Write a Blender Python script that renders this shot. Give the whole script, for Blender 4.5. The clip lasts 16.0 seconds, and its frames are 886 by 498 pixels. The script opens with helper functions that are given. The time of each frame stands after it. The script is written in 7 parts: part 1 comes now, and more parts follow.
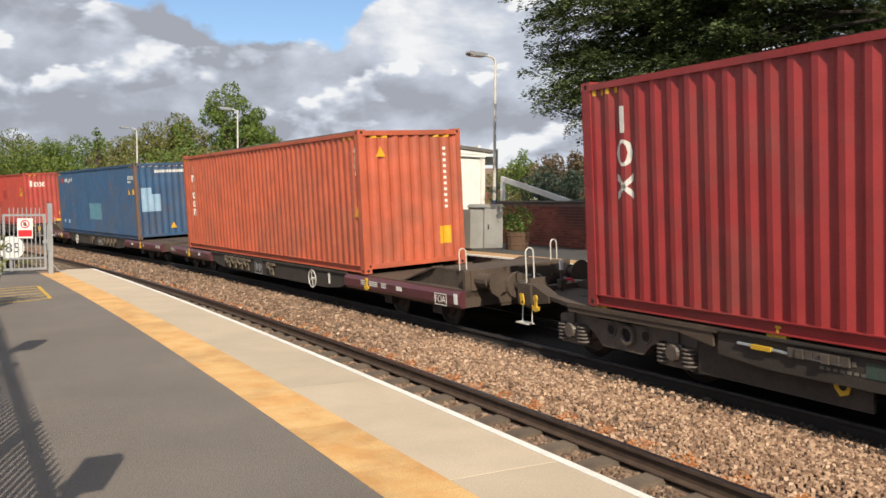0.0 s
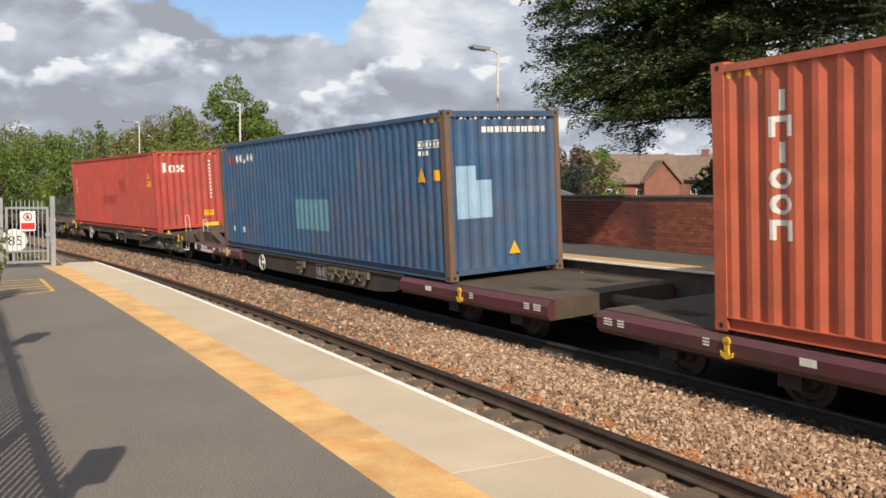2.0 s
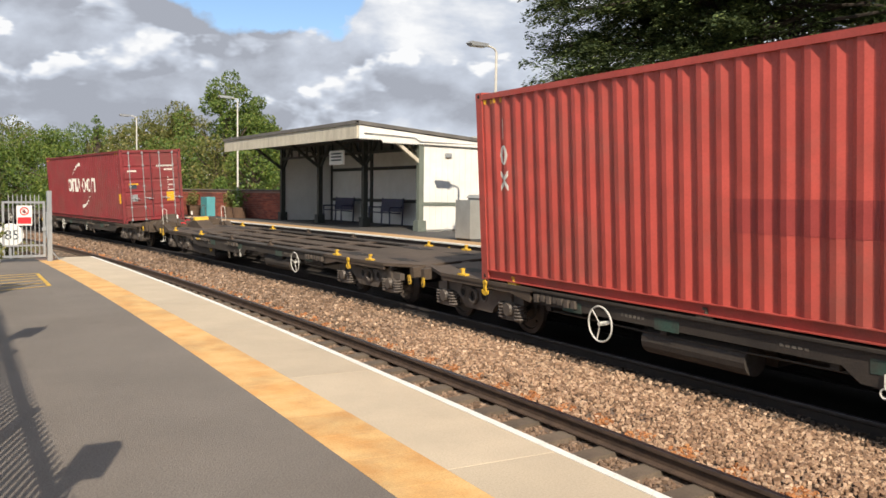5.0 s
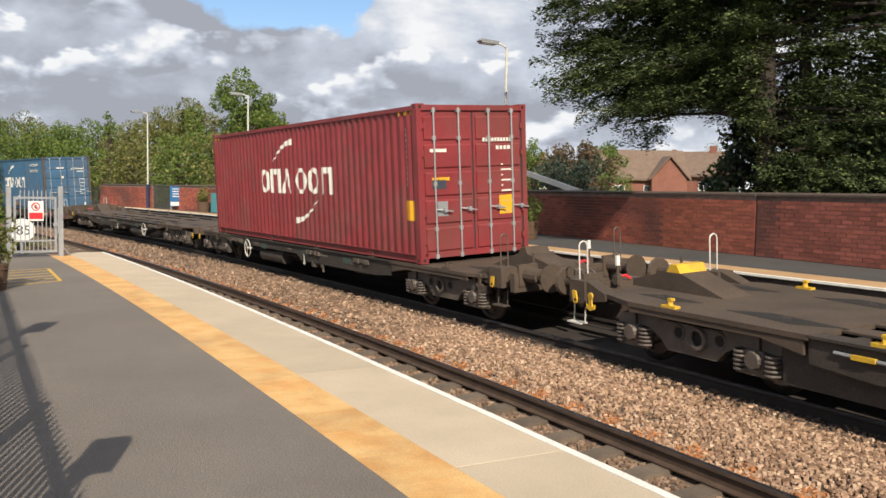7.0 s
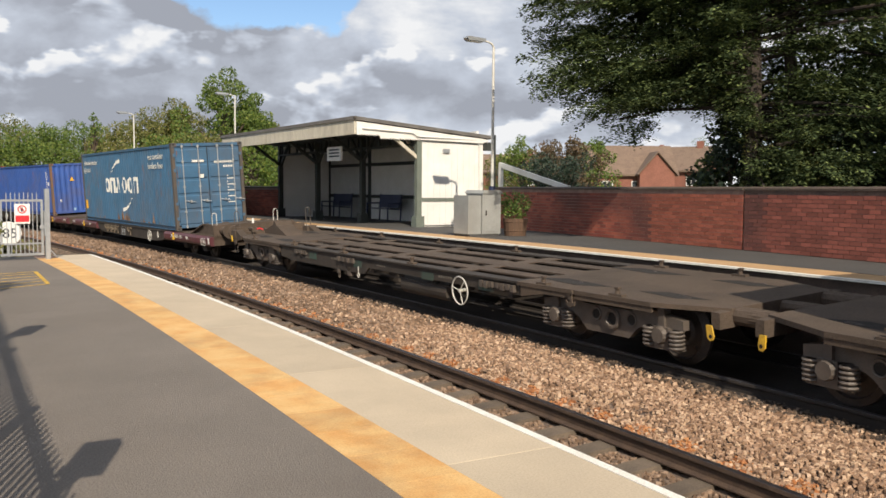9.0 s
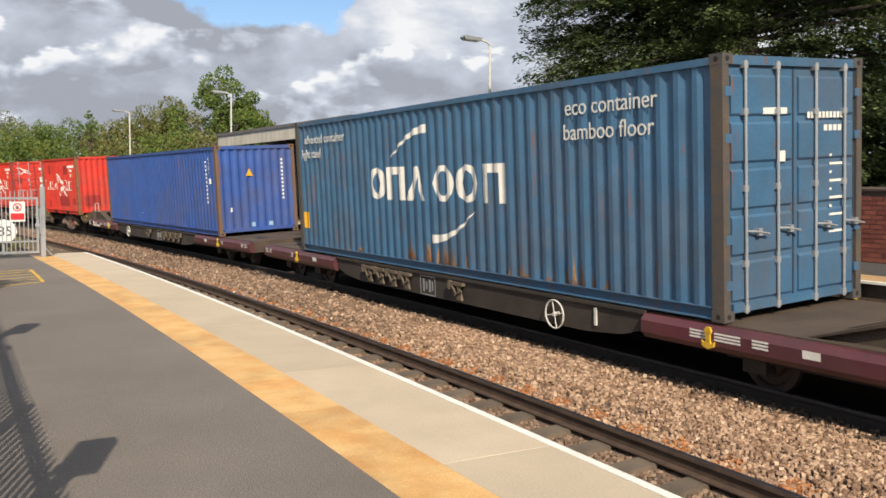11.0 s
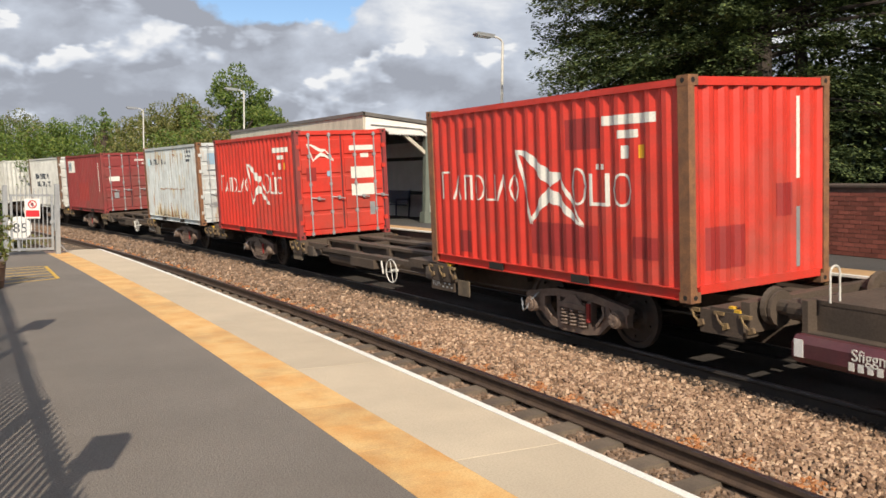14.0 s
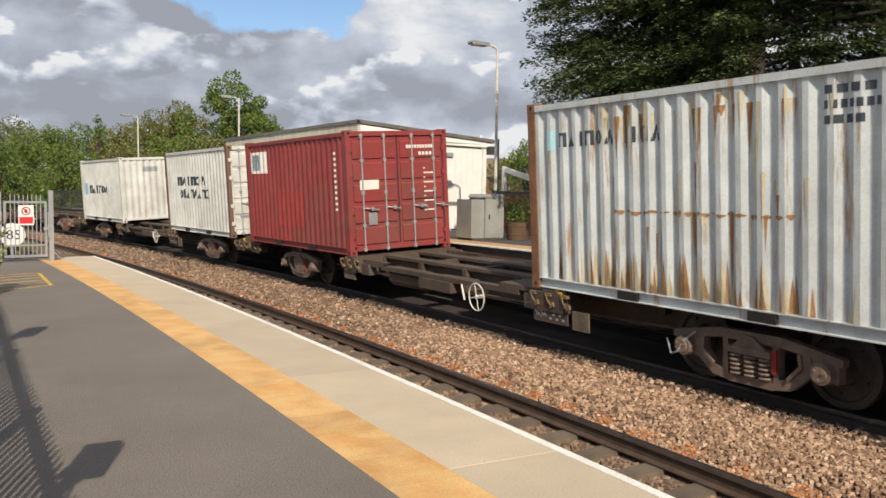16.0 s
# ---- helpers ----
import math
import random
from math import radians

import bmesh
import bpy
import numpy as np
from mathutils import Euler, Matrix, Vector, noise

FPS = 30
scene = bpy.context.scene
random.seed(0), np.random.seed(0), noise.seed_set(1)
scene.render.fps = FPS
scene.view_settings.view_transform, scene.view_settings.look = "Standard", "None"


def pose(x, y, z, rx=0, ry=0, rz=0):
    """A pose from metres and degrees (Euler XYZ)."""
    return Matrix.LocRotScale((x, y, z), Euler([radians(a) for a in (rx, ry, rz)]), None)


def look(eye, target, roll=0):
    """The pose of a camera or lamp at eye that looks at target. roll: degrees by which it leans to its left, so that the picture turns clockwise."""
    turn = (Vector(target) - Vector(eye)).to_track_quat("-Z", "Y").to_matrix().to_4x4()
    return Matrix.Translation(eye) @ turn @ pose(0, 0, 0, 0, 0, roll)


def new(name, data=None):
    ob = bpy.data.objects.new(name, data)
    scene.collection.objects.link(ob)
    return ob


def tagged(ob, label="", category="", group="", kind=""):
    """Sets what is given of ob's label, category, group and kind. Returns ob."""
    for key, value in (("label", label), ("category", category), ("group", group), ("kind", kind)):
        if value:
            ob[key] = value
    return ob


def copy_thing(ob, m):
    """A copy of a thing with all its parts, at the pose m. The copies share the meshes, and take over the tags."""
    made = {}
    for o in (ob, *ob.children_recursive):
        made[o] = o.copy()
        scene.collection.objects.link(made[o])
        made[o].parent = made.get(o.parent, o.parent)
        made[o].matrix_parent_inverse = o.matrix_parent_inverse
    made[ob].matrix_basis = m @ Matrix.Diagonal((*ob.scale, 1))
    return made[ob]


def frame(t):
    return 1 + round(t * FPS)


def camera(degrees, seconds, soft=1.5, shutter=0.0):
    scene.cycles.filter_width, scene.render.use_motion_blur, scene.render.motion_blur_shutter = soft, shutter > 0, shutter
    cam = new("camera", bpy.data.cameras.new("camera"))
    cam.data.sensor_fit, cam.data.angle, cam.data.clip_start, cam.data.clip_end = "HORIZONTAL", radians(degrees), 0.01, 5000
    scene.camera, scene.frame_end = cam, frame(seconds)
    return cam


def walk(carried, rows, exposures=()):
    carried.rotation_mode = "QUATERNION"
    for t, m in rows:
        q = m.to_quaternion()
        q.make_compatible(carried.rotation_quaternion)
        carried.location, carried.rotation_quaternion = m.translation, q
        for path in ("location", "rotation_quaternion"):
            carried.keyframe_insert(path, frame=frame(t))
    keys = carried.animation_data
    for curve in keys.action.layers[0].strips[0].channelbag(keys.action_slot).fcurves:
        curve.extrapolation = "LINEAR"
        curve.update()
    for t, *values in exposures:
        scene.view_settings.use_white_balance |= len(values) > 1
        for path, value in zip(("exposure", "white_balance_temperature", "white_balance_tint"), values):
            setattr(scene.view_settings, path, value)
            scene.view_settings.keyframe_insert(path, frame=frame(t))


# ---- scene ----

# ---------------- camera ----------------
EYE = (0.0, 0.0, 1.70)
cam = camera(54.71, 16.0, soft=1.6, shutter=0.02)
TURNS = [(0, 86.984, -0.316, -27.994), (0.5, 87.030, -0.221, -27.633), (1, 86.919, -0.246, -27.408), (1.5, 86.781, -0.365, -27.442),
         (2, 86.575, -0.463, -27.838), (2.5, 86.555, -0.453, -28.235), (3, 86.699, -0.309, -28.349), (3.5, 86.657, -0.349, -28.404),
         (4, 86.417, -0.563, -28.374), (6.5, 86.313, -0.956, -27.463), (7, 86.178, -1.058, -27.373), (7.5, 86.101, -0.981, -27.409),
         (8, 86.091, -0.764, -27.600), (8.5, 86.064, -0.573, -27.805), (9, 86.045, -0.393, -28.136), (11.5, 85.894, -0.556, -28.438),
         (12, 85.586, -0.421, -28.387), (12.5, 85.403, -0.371, -28.193), (13, 85.385, -0.329, -27.810), (13.5, 85.523, -0.485, -27.602),
         (14, 85.765, -0.521, -27.569), (14.5, 85.918, -0.412, -27.582), (15, 86.124, -0.497, -27.576), (15.5, 86.276, -0.636, -27.672),
         (16, 86.294, -0.690, -27.920)]
walk(cam, [(t, pose(*EYE, rx, ry, rz)) for t, rx, ry, rz in TURNS],
     exposures=[(0, 0.24), (2, 0.22), (3.5, 0.36), (6.5, 0.30), (9, 0.23), (12.5, 0.29), (14, 0.23), (16, 0.12)])

# ---------------- light ----------------
SUN_EL = radians(36)
SUN_TO = Vector((-0.31 * math.cos(SUN_EL), -0.95 * math.cos(SUN_EL), math.sin(SUN_EL))).normalized()
sun = new("sun", bpy.data.lights.new("sun", "SUN"))
sun.data.energy, sun.data.angle, sun.data.color = 5.2, radians(0.53), (1.0, 0.87, 0.70)
sun.matrix_world = look((0, 0, 40), Vector((0, 0, 40)) - SUN_TO)


def make_world():
    world = bpy.data.worlds.new("sky")
    scene.world = world
    world.use_nodes = True
    nt = world.node_tree
    nt.nodes.clear()
    N, K = nt.nodes.new, nt.links.new
    out, mix = N("ShaderNodeOutputWorld"), N("ShaderNodeMixShader")
    clear, cloud = N("ShaderNodeBackground"), N("ShaderNodeBackground")
    sky = N("ShaderNodeTexSky")
    sky.sky_type, sky.sun_disc = "NISHITA", False
    sky.sun_elevation, sky.sun_rotation = SUN_EL, math.atan2(SUN_TO.x, SUN_TO.y)
    K(sky.outputs[0], clear.inputs[0])
    clear.inputs[1].default_value = 0.11
    sky.dust_density, sky.ozone_density, sky.altitude = 0.1, 3.0, 400
    co = N("ShaderNodeTexCoord")

    def field(shift, detail, size=None):
        mp = N("ShaderNodeMapping")
        mp.inputs["Scale"].default_value = (1.0, 1.0, 1.9)
        mp.inputs["Location"].default_value = tuple(a + b for a, b in zip(CLOUD_AT, shift))
        K(co.outputs["Generated"], mp.inputs[0])
        n = N("ShaderNodeTexNoise")
        n.inputs["Scale"].default_value, n.inputs["Detail"].default_value, n.inputs["Roughness"].default_value = size or CLOUD_SCALE, detail, 0.54
        n.inputs["Distortion"].default_value = 0.15
        K(mp.outputs[0], n.inputs["Vector"])
        return n.outputs[0]

    def calc(op, a, b):
        m = N("ShaderNodeMath")
        m.operation = op
        for sock, v in zip(m.inputs, (a, b)):
            if isinstance(v, float):
                sock.default_value = v
            else:
                K(v, sock)
        return m.outputs[0]

    def bank(at, size):
        # 1 in the middle of a patch of sky, 0 outside it, with a ragged edge
        mp, nz, add, dist = N("ShaderNodeMapping"), N("ShaderNodeTexNoise"), N("ShaderNodeVectorMath"), N("ShaderNodeVectorMath")
        mp.inputs["Scale"].default_value = (1.0, 1.0, 1.7)
        K(co.outputs["Generated"], mp.inputs[0])
        nz.inputs["Scale"].default_value, nz.inputs["Detail"].default_value = 6.0, 6.0
        K(co.outputs["Generated"], nz.inputs["Vector"])
        add.operation, add.inputs[2].default_value = "MULTIPLY_ADD", (0, 0, 0)
        K(nz.outputs["Color"], add.inputs[0])
        add.inputs[1].default_value = (0.22, 0.22, 0.22)
        K(mp.outputs[0], add.inputs[2])
        dist.operation = "DISTANCE"
        dist.inputs[1].default_value = (at[0] + 0.11, at[1] + 0.11, 1.7 * at[2] + 0.11)
        K(add.outputs[0], dist.inputs[0])
        r = N("ShaderNodeMapRange")
        r.interpolation_type = "SMOOTHSTEP"
        r.inputs[1].default_value, r.inputs[2].default_value, r.inputs[3].default_value, r.inputs[4].default_value = size * 0.35, size, 1.0, 0.0
        K(dist.outputs["Value"], r.inputs[0])
        return r.outputs[0]

    here_, above = field((0.0, 0.0, 0.0), 10.0), field((-0.01, -0.02, 0.075), 7.0)
    amount, glow = here_, 0.56
    for at, size, more, lighter in CLOUD_BANKS:
        b = bank(at, size)
        if more:
            amount = calc("ADD", amount, calc("MULTIPLY", b, more))
        if lighter:
            glow = calc("ADD", glow, calc("MULTIPLY", b, lighter))
    cover = N("ShaderNodeMapRange")
    cover.inputs[1].default_value, cover.inputs[2].default_value = CLOUD_COVER, CLOUD_COVER + 0.075
    K(amount, cover.inputs[0])
    K(cover.outputs[0], mix.inputs[0])
    # small heaps: lit on their tops, sinking into the grey below
    puff, puff_up = field((5.0, 1.0, 0.0), 4.0, 10.0), field((5.0, 1.0, 0.03), 3.0, 10.0)
    heap = N("ShaderNodeMapRange")
    heap.interpolation_type = "SMOOTHSTEP"
    heap.inputs[1].default_value, heap.inputs[2].default_value = 0.50, 0.58
    K(puff, heap.inputs[0])
    tops = calc("MULTIPLY", heap.outputs[0], calc("ADD", calc("MULTIPLY", calc("SUBTRACT", puff, puff_up), 4.0), 0.15))
    light = calc("ADD", calc("MULTIPLY", calc("SUBTRACT", here_, above), 3.6), glow)
    light = calc("SUBTRACT", light, calc("MULTIPLY", calc("SUBTRACT", here_, 0.5), 1.3))
    light = calc("ADD", light, tops)
    ramp = N("ShaderNodeValToRGB")
    ramp.color_ramp.elements[0].position, ramp.color_ramp.elements[0].color = 0.20, (0.315, 0.335, 0.385, 1)
    ramp.color_ramp.elements[1].position, ramp.color_ramp.elements[1].color = 1.0, (0.76, 0.765, 0.775, 1)
    mid = ramp.color_ramp.elements.new(0.62)
    mid.color = (0.485, 0.525, 0.60, 1)
    K(light, ramp.inputs[0])
    K(ramp.outputs[0], cloud.inputs[0])
    cloud.inputs[1].default_value = 1.0
    K(clear.outputs[0], mix.inputs[1])
    K(cloud.outputs[0], mix.inputs[2])
    K(mix.outputs[0], out.inputs[0])


CLOUD_BANKS = (((0.050, 0.976, 0.205), 0.33, 0.20, -0.46),     # grey mass
               ((0.250, 0.935, 0.240), 0.21, -0.55, 0.00),     # blue gap
               ((0.395, 0.897, 0.208), 0.10, 0.10, 0.24),      # white heap
               ((0.495, 0.850, 0.165), 0.20, 0.14, -0.06),
               ((0.155, 0.977, 0.146), 0.10, 0.10, 0.30),      # white edges under the grey mass
               ((0.312, 0.938, 0.146), 0.08, 0.10, 0.22),
               ((0.470, 0.877, 0.085), 0.09, 0.10, 0.30),
               ((0.080, 0.990, 0.095), 0.09, 0.10, 0.22),
               ((0.020, 0.995, 0.070), 0.26, 0.20, -0.03),
               ((0.330, 0.935, 0.110), 0.24, 0.16, -0.14),
               ((0.577, 0.808, 0.110), 0.22, 0.16, 0.00))
CLOUD_SCALE, CLOUD_COVER = 3.9, 0.38
CLOUD_AT = (3.1, 0.7, 0.2)
make_world()


# ---------------- materials ----------------
def mat(name, a, b=None, rough=0.7, metal=0.0, scale=6.0, fine=60.0, bump=0.15, stretch=(1, 1, 1), rust=0.0, vary=0.0, dirt=0.0, grain=0.4, dents=0.0, stain=(0.19, 0.075, 0.03)):
    """A two-scale procedural surface: colours a and b mixed by a coarse and a fine noise, with relief, rust runs and dirt."""
    m = bpy.data.materials.new(name)
    m.use_nodes = True
    nt = m.node_tree
    N, K = nt.nodes.new, nt.links.new
    p = nt.nodes["Principled BSDF"]
    b = b or tuple(c * 0.7 for c in a)
    co, mp = N("ShaderNodeTexCoord"), N("ShaderNodeMapping")
    mp.inputs["Scale"].default_value = stretch
    K(co.outputs["Object"], mp.inputs[0])

    def tex(s, d=5.0, r=0.6):
        n = N("ShaderNodeTexNoise")
        n.inputs["Scale"].default_value, n.inputs["Detail"].default_value, n.inputs["Roughness"].default_value = s, d, r
        K(mp.outputs[0], n.inputs["Vector"])
        return n

    def mixc(fac, c1, c2):
        x = N("ShaderNodeMix")
        x.data_type = "RGBA"
        for sock, v in ((x.inputs[0], fac), (x.inputs[6], c1), (x.inputs[7], c2)):
            if isinstance(v, bpy.types.NodeSocket):
                K(v, sock)
            elif isinstance(v, (int, float)):
                sock.default_value = v
            else:
                sock.default_value = (*v, 1)
        return x.outputs[2]

    def rng(v, lo, hi, to0=0.0, to1=1.0):
        r = N("ShaderNodeMapRange")
        r.inputs[1].default_value, r.inputs[2].default_value, r.inputs[3].default_value, r.inputs[4].default_value = lo, hi, to0, to1
        K(v, r.inputs[0])
        return r.outputs[0]

    coarse, small = tex(scale), tex(fine, 3.0)
    col = mixc(rng(coarse.outputs[0], 0.35, 0.65), a, b)
    col = mixc(rng(small.outputs[0], 0.42, 0.66, 0.0, grain), col, tuple(c * 0.55 for c in b))
    if dirt:
        col = mixc(rng(tex(scale * 0.35, 6.0, 0.7).outputs[0], 0.48, 0.70, 0.0, dirt), col, (0.11, 0.085, 0.065))
    if rust:
        run = N("ShaderNodeMapping")
        run.inputs["Scale"].default_value = (5.0, 5.0, 0.55)
        K(co.outputs["Object"], run.inputs[0])
        rn = N("ShaderNodeTexNoise")
        rn.inputs["Scale"].default_value, rn.inputs["Detail"].default_value, rn.inputs["Roughness"].default_value = 1.3, 7.0, 0.7
        K(run.outputs[0], rn.inputs["Vector"])
        col = mixc(rng(rn.outputs[0], 0.72 - 0.2 * rust, 0.80 - 0.2 * rust, 0.0, 0.85), col, stain)
    if vary:
        info = N("ShaderNodeObjectInfo")
        hsv = N("ShaderNodeHueSaturation")
        K(rng(info.outputs["Random"], 0.0, 1.0, 1 - vary, 1 + vary), hsv.inputs["Value"])
        K(col, hsv.inputs["Color"])
        col = hsv.outputs[0]
    K(col, p.inputs["Base Color"])
    K(rng(small.outputs[0], 0.3, 0.7, max(rough - 0.08, 0.02), min(rough + 0.1, 1)), p.inputs["Roughness"])
    p.inputs["Metallic"].default_value = metal
    if bump:
        bp = N("ShaderNodeBump")
        bp.inputs["Strength"].default_value, bp.inputs["Distance"].default_value = bump, 0.02
        K(small.outputs[0], bp.inputs["Height"])
        if dents:
            soft = N("ShaderNodeBump")
            soft.inputs["Strength"].default_value, soft.inputs["Distance"].default_value = dents, 0.05
            K(tex(2.6, 2.0, 0.4).outputs[0], soft.inputs["Height"])
            K(soft.outputs[0], bp.inputs["Normal"])
        K(bp.outputs[0], p.inputs["Normal"])
    return m


def box_paint(name, col, rust=0.35, dirt=0.4, stain=(0.19, 0.075, 0.03)):
    return mat(name, col, tuple(c * 0.78 for c in col), rough=0.48, scale=1.6, fine=40, bump=0.06, rust=rust, dirt=dirt, grain=0.22, dents=0.35, stain=stain)


